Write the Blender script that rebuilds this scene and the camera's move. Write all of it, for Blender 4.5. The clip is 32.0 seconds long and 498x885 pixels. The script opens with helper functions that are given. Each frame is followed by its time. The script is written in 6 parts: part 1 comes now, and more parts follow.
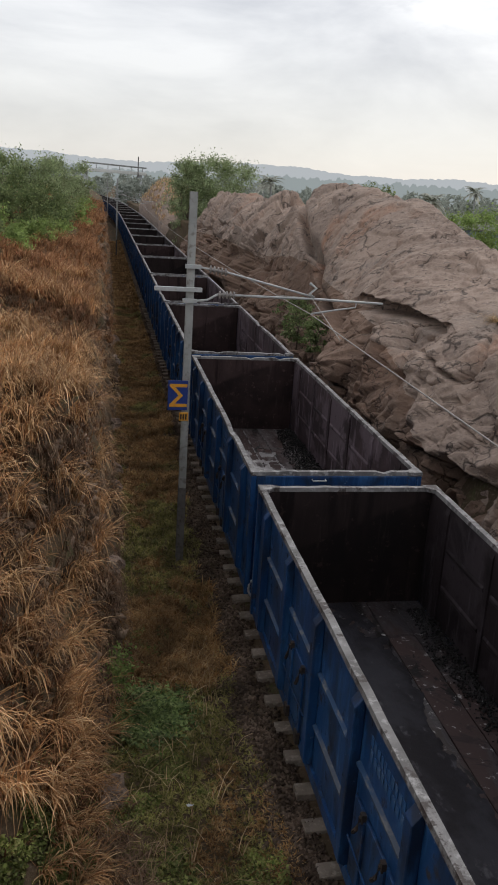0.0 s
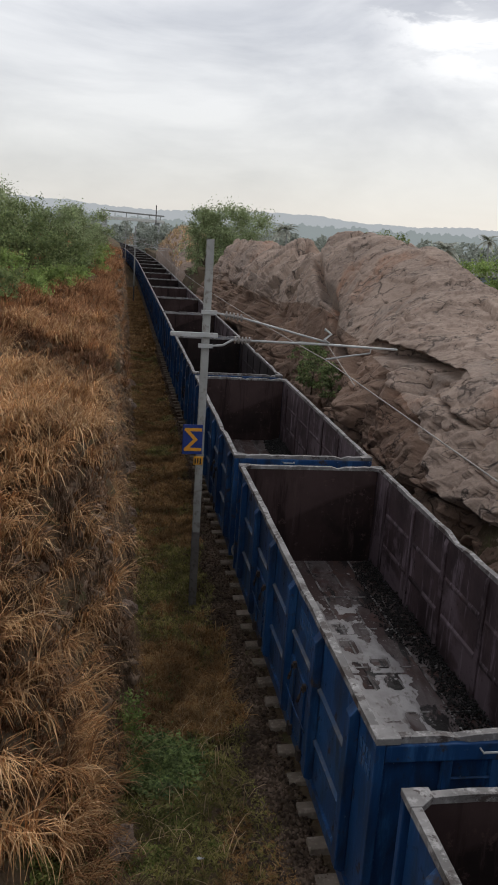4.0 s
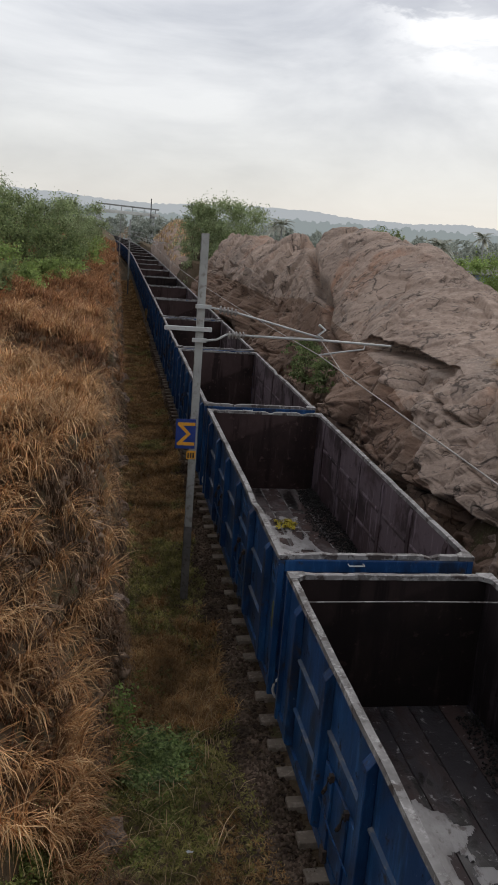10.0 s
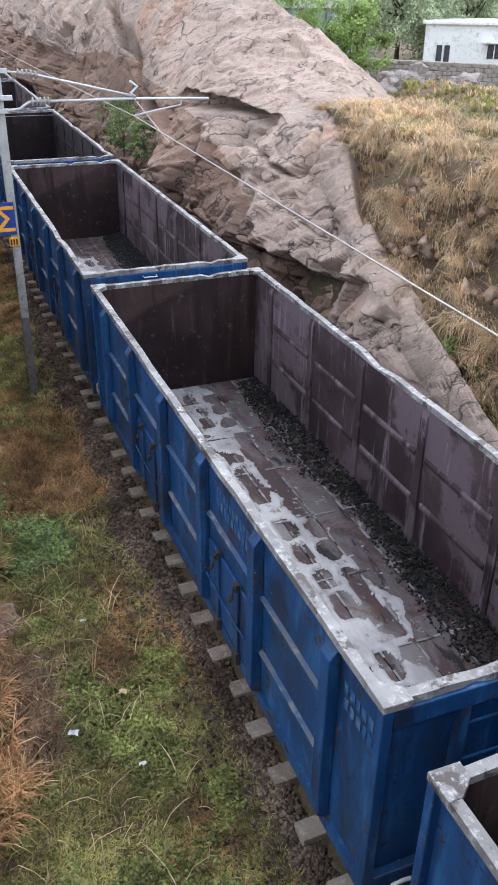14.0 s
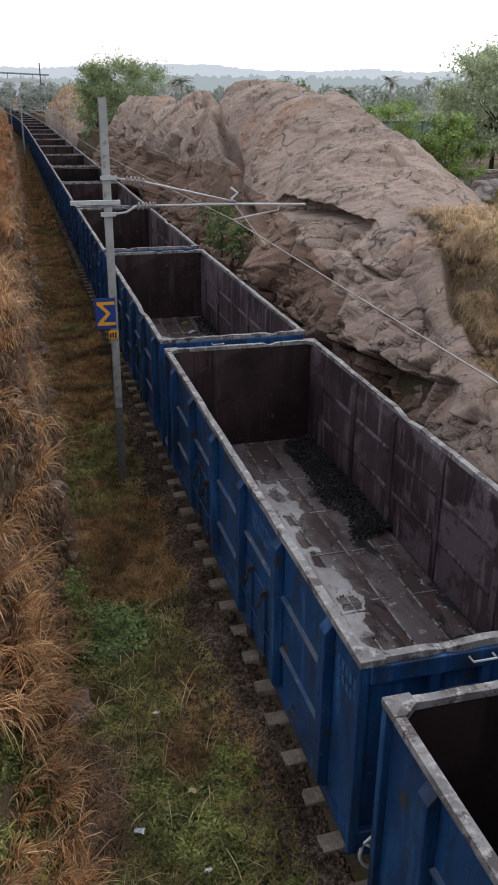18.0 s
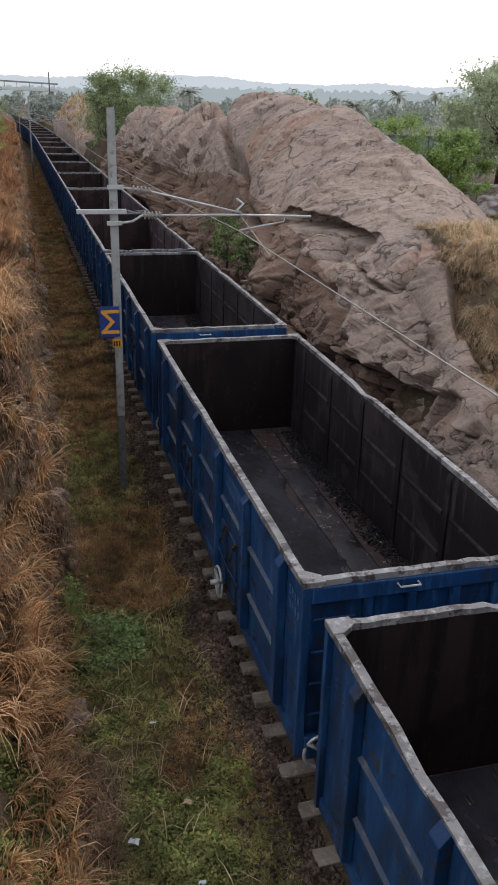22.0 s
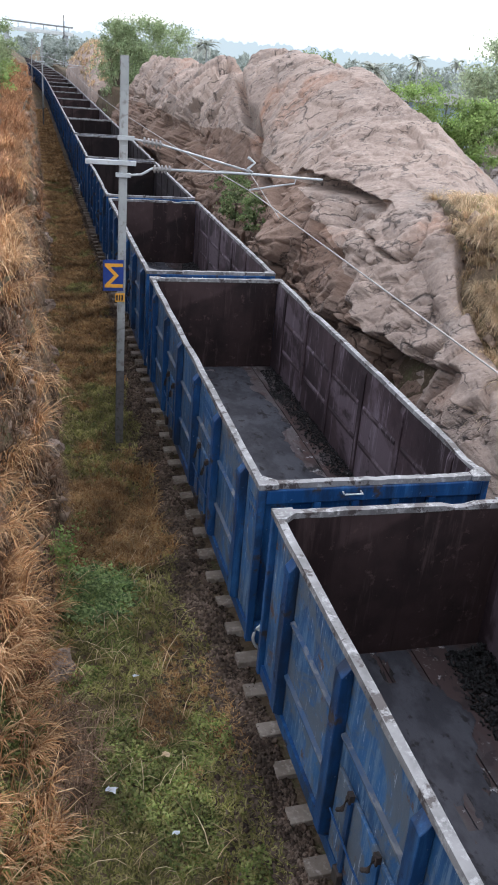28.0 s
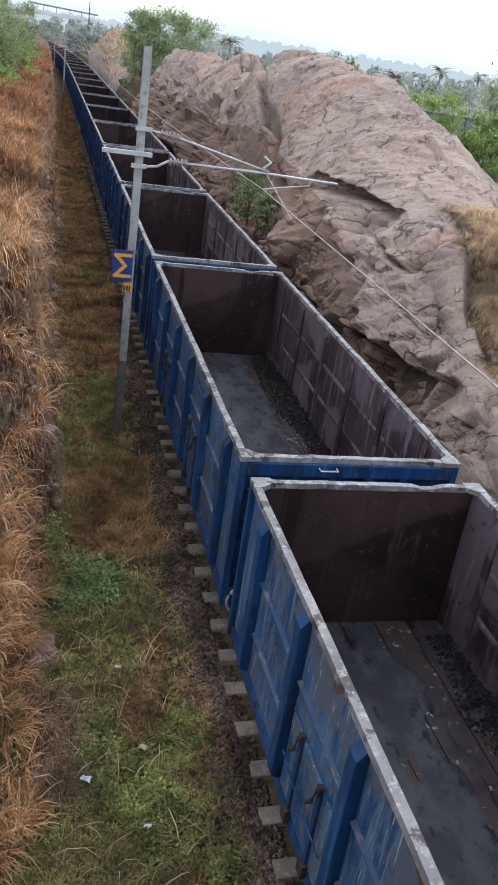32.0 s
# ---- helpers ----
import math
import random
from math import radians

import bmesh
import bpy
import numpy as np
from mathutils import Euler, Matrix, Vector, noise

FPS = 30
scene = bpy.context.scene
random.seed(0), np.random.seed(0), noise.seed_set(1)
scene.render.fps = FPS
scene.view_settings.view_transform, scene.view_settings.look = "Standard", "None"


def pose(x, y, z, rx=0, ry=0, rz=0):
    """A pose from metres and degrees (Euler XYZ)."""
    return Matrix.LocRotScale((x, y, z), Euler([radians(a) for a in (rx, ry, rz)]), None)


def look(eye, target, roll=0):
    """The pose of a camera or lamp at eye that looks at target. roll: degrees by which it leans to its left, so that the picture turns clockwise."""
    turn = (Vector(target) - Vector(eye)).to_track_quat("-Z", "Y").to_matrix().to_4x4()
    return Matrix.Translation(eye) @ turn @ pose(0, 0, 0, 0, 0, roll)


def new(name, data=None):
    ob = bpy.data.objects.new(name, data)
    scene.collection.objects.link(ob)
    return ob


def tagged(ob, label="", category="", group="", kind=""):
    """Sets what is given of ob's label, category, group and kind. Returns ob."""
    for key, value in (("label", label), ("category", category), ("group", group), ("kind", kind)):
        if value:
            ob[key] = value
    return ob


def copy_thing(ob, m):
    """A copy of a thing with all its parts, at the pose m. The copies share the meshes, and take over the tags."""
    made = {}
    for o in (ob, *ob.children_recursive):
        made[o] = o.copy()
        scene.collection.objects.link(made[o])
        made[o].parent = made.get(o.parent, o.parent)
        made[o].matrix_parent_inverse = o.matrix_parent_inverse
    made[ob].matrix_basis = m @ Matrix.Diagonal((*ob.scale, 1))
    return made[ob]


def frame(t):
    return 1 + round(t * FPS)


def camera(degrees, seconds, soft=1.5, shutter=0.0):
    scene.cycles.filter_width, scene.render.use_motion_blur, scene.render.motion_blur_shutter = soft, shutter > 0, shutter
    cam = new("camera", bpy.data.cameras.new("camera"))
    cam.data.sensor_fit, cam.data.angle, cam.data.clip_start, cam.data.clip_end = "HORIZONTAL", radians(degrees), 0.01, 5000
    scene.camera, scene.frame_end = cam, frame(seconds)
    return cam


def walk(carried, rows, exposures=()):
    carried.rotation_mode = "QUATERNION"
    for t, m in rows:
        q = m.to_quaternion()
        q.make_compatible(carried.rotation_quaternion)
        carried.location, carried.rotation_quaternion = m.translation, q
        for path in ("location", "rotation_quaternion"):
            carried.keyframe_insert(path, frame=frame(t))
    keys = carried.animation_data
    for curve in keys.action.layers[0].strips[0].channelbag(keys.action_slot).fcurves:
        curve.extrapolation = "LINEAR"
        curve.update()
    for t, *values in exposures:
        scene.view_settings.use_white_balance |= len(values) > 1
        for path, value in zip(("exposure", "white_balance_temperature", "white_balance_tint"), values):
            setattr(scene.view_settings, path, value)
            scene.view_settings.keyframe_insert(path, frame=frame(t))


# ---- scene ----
import itertools

cam = camera(32.86, 32.0, soft=1.7)
EX, EY, EZ = -4.149, 0.0, 7.912
PATH = [
    (0.0, pose(EX, EY, EZ, 73.15, -3.51, -9.51)),
    (0.5, pose(EX, EY, EZ, 74.56, -3.40, -9.42)),
    (1.0, pose(EX, EY, EZ, 75.59, -3.45, -9.46)),
    (1.5, pose(EX, EY, EZ, 76.17, -3.47, -9.46)),
    (2.0, pose(EX, EY, EZ, 76.23, -3.56, -9.22)),
    (2.5, pose(EX, EY, EZ, 76.21, -3.55, -9.28)),
    (3.0, pose(EX, EY, EZ, 76.17, -3.44, -8.83)),
    (3.5, pose(EX, EY, EZ, 76.12, -3.49, -8.55)),
    (5.5, pose(EX, EY, EZ, 76.00, -4.08, -8.51)),
    (6.0, pose(EX, EY, EZ, 75.89, -4.11, -8.51)),
    (6.5, pose(EX, EY, EZ, 75.86, -4.15, -8.58)),
    (7.0, pose(EX, EY, EZ, 75.84, -4.20, -8.70)),
    (7.5, pose(EX, EY, EZ, 75.84, -4.28, -8.71)),
    (8.0, pose(EX, EY, EZ, 75.84, -4.28, -8.71)),
    (8.5, pose(EX, EY, EZ, 75.79, -4.30, -8.75)),
    (9.0, pose(EX, EY, EZ, 75.79, -4.36, -8.74)),
    (9.5, pose(EX, EY, EZ, 75.79, -4.30, -8.76)),
    (10.0, pose(EX, EY, EZ, 75.78, -4.28, -8.79)),
    (10.5, pose(EX, EY, EZ, 75.74, -4.29, -8.80)),
    (11.0, pose(EX, EY, EZ, 75.74, -4.26, -8.80)),
    (11.5, pose(EX, EY, EZ, 75.79, -4.23, -8.78)),
    (12.0, pose(EX, EY, EZ, 73.62, -4.40, -8.68)),
    (12.5, pose(EX, EY, EZ, 67.08, -5.08, -9.72)),
    (13.0, pose(EX, EY, EZ, 63.12, -2.98, -15.80)),
    (13.5, pose(EX, EY, EZ, 61.19, -1.14, -21.04)),
    (14.0, pose(EX, EY, EZ, 60.97, -0.74, -21.35)),
    (14.5, pose(EX, EY, EZ, 62.11, 0.20, -19.68)),
    (15.0, pose(EX, EY, EZ, 63.55, 0.99, -18.17)),
    (15.5, pose(EX, EY, EZ, 64.53, 1.29, -17.48)),
    (17.5, pose(EX, EY, EZ, 66.71, 0.43, -15.85)),
    (18.0, pose(EX, EY, EZ, 67.32, -0.44, -15.13)),
    (18.5, pose(EX, EY, EZ, 67.56, -0.89, -14.87)),
    (19.0, pose(EX, EY, EZ, 67.79, -1.23, -14.72)),
    (19.5, pose(EX, EY, EZ, 67.81, -1.29, -14.72)),
    (20.0, pose(EX, EY, EZ, 67.86, -1.27, -14.74)),
    (20.5, pose(EX, EY, EZ, 67.86, -1.29, -14.62)),
    (21.0, pose(EX, EY, EZ, 67.86, -1.30, -14.63)),
    (21.5, pose(EX, EY, EZ, 67.97, -1.28, -14.65)),
    (22.0, pose(EX, EY, EZ, 68.02, -1.30, -14.65)),
    (22.5, pose(EX, EY, EZ, 68.01, -1.23, -14.50)),
    (23.0, pose(EX, EY, EZ, 68.03, -1.26, -14.45)),
    (23.5, pose(EX, EY, EZ, 68.01, -1.15, -14.13)),
    (24.0, pose(EX, EY, EZ, 68.00, -1.05, -13.91)),
    (24.5, pose(EX, EY, EZ, 67.99, -1.15, -13.81)),
    (25.0, pose(EX, EY, EZ, 67.91, -1.37, -13.77)),
    (25.5, pose(EX, EY, EZ, 67.06, -1.97, -13.91)),
    (27.5, pose(EX, EY, EZ, 65.49, -4.34, -13.58)),
    (28.0, pose(EX, EY, EZ, 65.43, -4.44, -13.56)),
    (28.5, pose(EX, EY, EZ, 65.38, -4.45, -13.56)),
    (29.0, pose(EX, EY, EZ, 65.31, -5.28, -13.20)),
    (29.5, pose(EX, EY, EZ, 65.33, -5.35, -13.18)),
    (30.0, pose(EX, EY, EZ, 65.33, -5.41, -13.17)),
    (30.5, pose(EX, EY, EZ, 65.28, -6.69, -12.58)),
    (31.0, pose(EX, EY, EZ, 65.20, -7.44, -12.31)),
    (31.5, pose(EX, EY, EZ, 65.20, -7.79, -12.16)),
    (32.0, pose(EX, EY, EZ, 65.20, -8.00, -12.11)),
]
EXPOSURES = [(0.0, -0.05, 6500, 10), (1.5, -0.15, 6500, 10), (11.6, -0.15, 6500, 10), (12.1, 0.3, 6400, 10), (12.5, 0.7, 6100, 10), (13.0, 1.4, 5800, 9),
             (13.6, 1.65, 5800, 9), (14.0, 1.55, 5800, 9), (14.5, 1.2, 5750, 9), (15.0, 0.85, 5750, 9), (15.5, 0.6, 5900, 10), (17.5, 0.42, 6150, 11),
             (18.5, 0.38, 6200, 11), (24.0, 0.38, 6200, 11), (25.0, 0.58, 6250, 11), (25.6, 0.7, 6150, 11), (27.5, 1.22, 5850, 10), (28.2, 1.18, 5850, 10), (29.0, 1.05, 5850, 10), (32.0, 1.0, 5850, 10)]
walk(cam, PATH, EXPOSURES)

# ---- light ----
world = bpy.data.worlds.new("world")
scene.world = world
world.use_nodes = True
wn, wl = world.node_tree.nodes, world.node_tree.links
wn.clear()


def wnode(kind, **settings):
    n = wn.new(kind)
    for key, value in settings.items():
        n.inputs[key].default_value = value
    return n


w_out = wn.new("ShaderNodeOutputWorld")
w_bg = wn.new("ShaderNodeBackground")
w_sky = wn.new("ShaderNodeTexSky")
w_sky.sky_type, w_sky.sun_disc = "NISHITA", False
SUN_EL, SUN_ROT = 38.0, 40.0
w_sky.sun_elevation, w_sky.sun_rotation = radians(SUN_EL), radians(SUN_ROT)
w_dim = wn.new("ShaderNodeMix")
w_dim.data_type, w_dim.blend_type = "RGBA", "MULTIPLY"
w_dim.inputs[0].default_value = 1.0
w_dim.inputs[7].default_value = (0.09, 0.09, 0.09, 1)
w_co = wn.new("ShaderNodeTexCoord")
w_map = wn.new("ShaderNodeMapping")
w_map.inputs["Scale"].default_value = (2.2, 2.2, 7.0)
w_noise = wnode("ShaderNodeTexNoise", Scale=1.6, Detail=6.0, Roughness=0.55, Distortion=0.4)
w_ramp = wn.new("ShaderNodeValToRGB")
w_ramp.color_ramp.elements[0].position, w_ramp.color_ramp.elements[0].color = 0.36, (0.50, 0.51, 0.55, 1)
w_ramp.color_ramp.elements[1].position, w_ramp.color_ramp.elements[1].color = 0.66, (0.88, 0.88, 0.89, 1)
# a pale warm band along the horizon
w_sep = wn.new("ShaderNodeSeparateXYZ")
w_band = wn.new("ShaderNodeMapRange")
w_band.inputs["From Min"].default_value, w_band.inputs["From Max"].default_value = 0.02, 0.22
w_band.inputs["To Min"].default_value, w_band.inputs["To Max"].default_value = 0.75, 0.0
w_hor = wn.new("ShaderNodeMix")
w_hor.data_type = "RGBA"
w_hor.inputs[7].default_value = (0.665, 0.65, 0.625, 1)
w_mix = wn.new("ShaderNodeMix")
w_mix.data_type = "RGBA"
w_mix.inputs[0].default_value = 0.85
wl.new(w_co.outputs["Generated"], w_map.inputs["Vector"])
wl.new(w_map.outputs["Vector"], w_noise.inputs["Vector"])
wl.new(w_noise.outputs["Fac"], w_ramp.inputs["Fac"])
wl.new(w_co.outputs["Generated"], w_sep.inputs[0])
wl.new(w_sep.outputs["Z"], w_band.inputs["Value"])
wl.new(w_band.outputs[0], w_hor.inputs[0])
wl.new(w_ramp.outputs["Color"], w_hor.inputs[6])
w_dot = wn.new("ShaderNodeVectorMath")
w_dot.operation = "DOT_PRODUCT"
w_dot.inputs[1].default_value = (math.sin(radians(22)) * math.cos(radians(17)), math.cos(radians(22)) * math.cos(radians(17)), math.sin(radians(17)))
w_near = wn.new("ShaderNodeMapRange")
w_near.interpolation_type = "SMOOTHSTEP"
w_near.inputs["From Min"].default_value, w_near.inputs["From Max"].default_value = math.cos(radians(9)), math.cos(radians(1))
w_rag = wnode("ShaderNodeTexNoise", Scale=5.0, Detail=5.0, Roughness=0.6, Distortion=0.3)
w_cut = wn.new("ShaderNodeMapRange")
w_cut.interpolation_type = "SMOOTHSTEP"
w_cut.inputs["From Min"].default_value, w_cut.inputs["From Max"].default_value = 0.42, 0.58
w_gap = wn.new("ShaderNodeMath")
w_gap.operation = "MULTIPLY"
w_lit = wn.new("ShaderNodeMix")
w_lit.data_type = "RGBA"
w_lit.inputs[7].default_value = (1.12, 1.11, 1.10, 1)
wl.new(w_co.outputs["Generated"], w_dot.inputs[0])
wl.new(w_dot.outputs["Value"], w_near.inputs["Value"])
wl.new(w_map.outputs["Vector"], w_rag.inputs["Vector"])
wl.new(w_rag.outputs["Fac"], w_cut.inputs["Value"])
wl.new(w_near.outputs[0], w_gap.inputs[0])
wl.new(w_cut.outputs[0], w_gap.inputs[1])
wl.new(w_gap.outputs[0], w_lit.inputs[0])
wl.new(w_hor.outputs[2], w_lit.inputs[6])
wl.new(w_sky.outputs[0], w_dim.inputs[6])
wl.new(w_dim.outputs[2], w_mix.inputs[6])
wl.new(w_lit.outputs[2], w_mix.inputs[7])
wl.new(w_mix.outputs[2], w_bg.inputs["Color"])
w_bg.inputs["Strength"].default_value = 1.25
wl.new(w_bg.outputs[0], w_out.inputs[0])

sun = new("sun", bpy.data.lights.new("sun", "SUN"))
sun.data.energy, sun.data.angle, sun.data.color = 0.8, radians(30), (1.0, 0.95, 0.88)
sa = radians(SUN_ROT)
sun.matrix_world = look((0, 0, 60), (-60 * math.sin(sa), -60 * math.cos(sa), 60 - 60 * math.tan(radians(SUN_EL))))

# ---- materials ----


def material(name, rough=0.9, metal=0.0, spec=0.3):
    m = bpy.data.materials.new(name)
    m.use_nodes = True
    b = m.node_tree.nodes["Principled BSDF"]
    b.inputs["Roughness"].default_value, b.inputs["Metallic"].default_value = rough, metal
    b.inputs["Specular IOR Level"].default_value = spec
    return m, m.node_tree.nodes, m.node_tree.links, b


def spot(nodes, links, space="Object", vary=True, stretch=(1, 1, 1)):
    """Texture coordinates in metres, shifted from object to object."""
    co = nodes.new("ShaderNodeTexCoord")
    mp = nodes.new("ShaderNodeMapping")
    mp.inputs["Scale"].default_value = stretch
    links.new(co.outputs[space], mp.inputs["Vector"])
    if vary:
        info = nodes.new("ShaderNodeObjectInfo")
        mul = nodes.new("ShaderNodeVectorMath")
        mul.operation = "MULTIPLY"
        mul.inputs[1].default_value = (37.0, 53.0, 71.0)
        links.new(info.outputs["Random"], mul.inputs[0])
        links.new(mul.outputs[0], mp.inputs["Location"])
    return mp.outputs["Vector"]


def grain(nodes, links, vec, scale, detail=4.0, rough=0.6, lo=0.35, hi=0.65, distort=0.0):
    n = nodes.new("ShaderNodeTexNoise")
    n.inputs["Scale"].default_value, n.inputs["Detail"].default_value = scale, detail
    n.inputs["Roughness"].default_value, n.inputs["Distortion"].default_value = rough, distort
    links.new(vec, n.inputs["Vector"])
    r = nodes.new("ShaderNodeMapRange")
    r.interpolation_type = "SMOOTHSTEP"
    r.inputs["From Min"].default_value, r.inputs["From Max"].default_value = lo, hi
    links.new(n.outputs["Fac"], r.inputs["Value"])
    return r.outputs[0], n.outputs["Fac"]


def blend(nodes, links, fac, a, b, kind="MIX"):
    m = nodes.new("ShaderNodeMix")
    m.data_type, m.blend_type = "RGBA", kind
    for sock, value in ((0, fac), (6, a), (7, b)):
        if isinstance(value, (tuple, list)):
            m.inputs[sock].default_value = (*value, 1)
        elif isinstance(value, (int, float)):
            m.inputs[sock].default_value = value
        else:
            links.new(value, m.inputs[sock])
    return m.outputs[2]


def relief(nodes, links, b, height, strength=0.4, dist=0.02):
    n = nodes.new("ShaderNodeBump")
    n.inputs["Strength"].default_value, n.inputs["Distance"].default_value = strength, dist
    links.new(height, n.inputs["Height"])
    links.new(n.outputs[0], b.inputs["Normal"])


def two_tone(name, a, b2, scale, c=None, scale2=30.0, rough=0.9, metal=0.0, spec=0.3, bump=0.3, dist=0.01, stretch=(1, 1, 1),
             vary=True, lo=0.35, hi=0.65, lo2=0.5, hi2=0.7):
    m, n, l, p = material(name, rough, metal, spec)
    v = spot(n, l, "Object", vary, stretch)
    f1, r1 = grain(n, l, v, scale, lo=lo, hi=hi)
    f2, r2 = grain(n, l, v, scale2, lo=lo2, hi=hi2)
    col = blend(n, l, f1, a, b2)
    if c:
        col = blend(n, l, f2, col, c)
    l.new(col, p.inputs["Base Color"])
    relief(n, l, p, r2, bump, dist)
    return m


def island(name, colours, rough=0.85, spec=0.2, through_light=0.0, calm=0.0):
    """Leaves, blades and stones: the colour varies from piece to piece."""
    m, n, l, p = material(name, rough, 0.0, spec)
    g = n.new("ShaderNodeNewGeometry")
    r = n.new("ShaderNodeValToRGB")
    r.color_ramp.interpolation = "LINEAR"
    e = r.color_ramp.elements
    while len(e) < len(colours):
        e.new(0.5)
    for i, col in enumerate(colours):
        e[i].position, e[i].color = i / (len(colours) - 1), (*col, 1)
    l.new(g.outputs["Random Per Island"], r.inputs["Fac"])
    v = spot(n, l, "Object", False)
    f1, _ = grain(n, l, v, 0.9, 4.0, lo=0.32, hi=0.68)
    dark = blend(n, l, f1, (0.50 + calm, 0.47 + calm, 0.44 + calm), (1.25, 1.22, 1.16))
    f2, _ = grain(n, l, v, 2.6, 3.0, lo=0.36, hi=0.64)
    dark = blend(n, l, 1.0, dark, blend(n, l, f2, (0.68, 0.66, 0.63), (1.22, 1.2, 1.16)), "MULTIPLY")
    col = blend(n, l, 1.0, r.outputs["Color"], dark, "MULTIPLY")
    l.new(col, p.inputs["Base Color"])
    if through_light:
        t = n.new("ShaderNodeBsdfTranslucent")
        l.new(col, t.inputs["Color"])
        mx = n.new("ShaderNodeMixShader")
        mx.inputs[0].default_value = through_light
        l.new(p.outputs[0], mx.inputs[1])
        l.new(t.outputs[0], mx.inputs[2])
        l.new(mx.outputs[0], n["Material Output"].inputs[0])
    return m


def blue_paint(name="blue_paint", lift=1.0):
    m, n, l, p = material(name, 0.5, 0.0, 0.3)
    v = spot(n, l)
    f1, r1 = grain(n, l, v, 0.9, lo=0.35, hi=0.7)
    col = blend(n, l, f1, (0.008, 0.038, 0.118), (0.013, 0.058, 0.168))
    tall = spot(n, l, "Object", True, (5, 5, 0.7))
    f2, r2 = grain(n, l, tall, 1.4, 5.0, 0.7, 0.48, 0.68)
    col = blend(n, l, f2, col, (0.030, 0.10, 0.24))
    grime = spot(n, l, "Object", True, (2.5, 2.5, 0.9))
    f5, r5 = grain(n, l, grime, 0.8, 6.0, 0.65, 0.46, 0.66, 0.4)
    col = blend(n, l, f5, col, (0.013, 0.024, 0.052))
    f3, r3 = grain(n, l, v, 3.4, 6.0, 0.7, 0.57, 0.68)
    col = blend(n, l, f3, col, (0.045, 0.035, 0.032))
    f4, r4 = grain(n, l, v, 14.0, 4.0, 0.7, 0.66, 0.74)
    col = blend(n, l, f4, col, (0.20, 0.24, 0.30))
    col = blend(n, l, 1.0, col, (lift, lift, lift), "MULTIPLY")
    l.new(col, p.inputs["Base Color"])
    rr = n.new("ShaderNodeMapRange")
    rr.inputs["To Min"].default_value, rr.inputs["To Max"].default_value = 0.42, 0.8
    l.new(f3, rr.inputs["Value"])
    l.new(rr.outputs[0], p.inputs["Roughness"])
    relief(n, l, p, r3, 0.25, 0.02)
    return m


def worn_paint():
    """Old paint rubbed through in upright streaks to grey and rust."""
    m, n, l, p = material("worn_blue_paint", 0.6, 0.0, 0.35)
    v = spot(n, l)
    f1, r1 = grain(n, l, v, 0.8, lo=0.35, hi=0.68)
    col = blend(n, l, f1, (0.010, 0.040, 0.10), (0.026, 0.10, 0.24))
    tall = spot(n, l, "Object", True, (6, 6, 0.6))
    f2, r2 = grain(n, l, tall, 1.5, 6.0, 0.75, 0.46, 0.62)
    col = blend(n, l, f2, col, (0.10, 0.155, 0.235))
    f3, r3 = grain(n, l, v, 1.1, 7.0, 0.75, 0.49, 0.57, 0.6)
    col = blend(n, l, f3, col, (0.080, 0.098, 0.125))
    f4, r4 = grain(n, l, v, 2.6, 7.0, 0.75, 0.58, 0.64, 0.4)
    col = blend(n, l, f4, col, (0.085, 0.05, 0.036))
    f5, r5 = grain(n, l, tall, 4.0, 5.0, 0.7, 0.60, 0.68)
    col = blend(n, l, f5, col, (0.32, 0.36, 0.42))
    l.new(col, p.inputs["Base Color"])
    relief(n, l, p, r3, 0.4, 0.03)
    return m


def worn_rim():
    """Top rails rubbed pale by loading, with dark rust spots and scrapes."""
    m, n, l, p = material("worn_rim", 0.6, 0.0, 0.4)
    v = spot(n, l)
    f1, r1 = grain(n, l, v, 1.4, 5.0, 0.65, 0.36, 0.64)
    col = blend(n, l, f1, (0.10, 0.093, 0.092), (0.215, 0.205, 0.203))
    f2, r2 = grain(n, l, v, 8.0, 5.0, 0.7, 0.50, 0.66)
    col = blend(n, l, f2, col, (0.32, 0.31, 0.305))
    f3, r3 = grain(n, l, v, 3.2, 5.0, 0.7, 0.53, 0.60)
    col = blend(n, l, f3, col, (0.050, 0.038, 0.036))
    l.new(col, p.inputs["Base Color"])
    relief(n, l, p, r3, 0.4, 0.01)
    return m


def floor_steel(name, pale, rust=(0.066, 0.036, 0.031)):
    m, n, l, p = material(name, 0.5, 0.0, 0.3)
    v = spot(n, l, "Object", True)
    long = spot(n, l, "Object", True, (1.0, 0.35, 1.0))
    f1, r1 = grain(n, l, long, 0.9, 5.0, 0.6, 0.44, 0.58, 0.5)
    col = blend(n, l, f1, (0.052, 0.033, 0.031), pale)
    f2, r2 = grain(n, l, v, 1.9, 6.0, 0.7, 0.54, 0.60, 0.8)
    col = blend(n, l, f2, col, rust)
    f3, r3 = grain(n, l, long, 2.3, 6.0, 0.68, 0.565, 0.595, 0.6)
    col = blend(n, l, f3, col, (0.012, 0.010, 0.010))
    f4, r4 = grain(n, l, v, 7.0, 5.0, 0.7, 0.60, 0.68, 0.3)
    col = blend(n, l, f4, col, (0.30, 0.29, 0.29))
    l.new(col, p.inputs["Base Color"])
    rr = n.new("ShaderNodeMapRange")
    rr.inputs["To Min"].default_value, rr.inputs["To Max"].default_value = 0.8, 0.3
    l.new(f1, rr.inputs["Value"])
    l.new(rr.outputs[0], p.inputs["Roughness"])
    relief(n, l, p, r2, 0.6, 0.04)
    return m


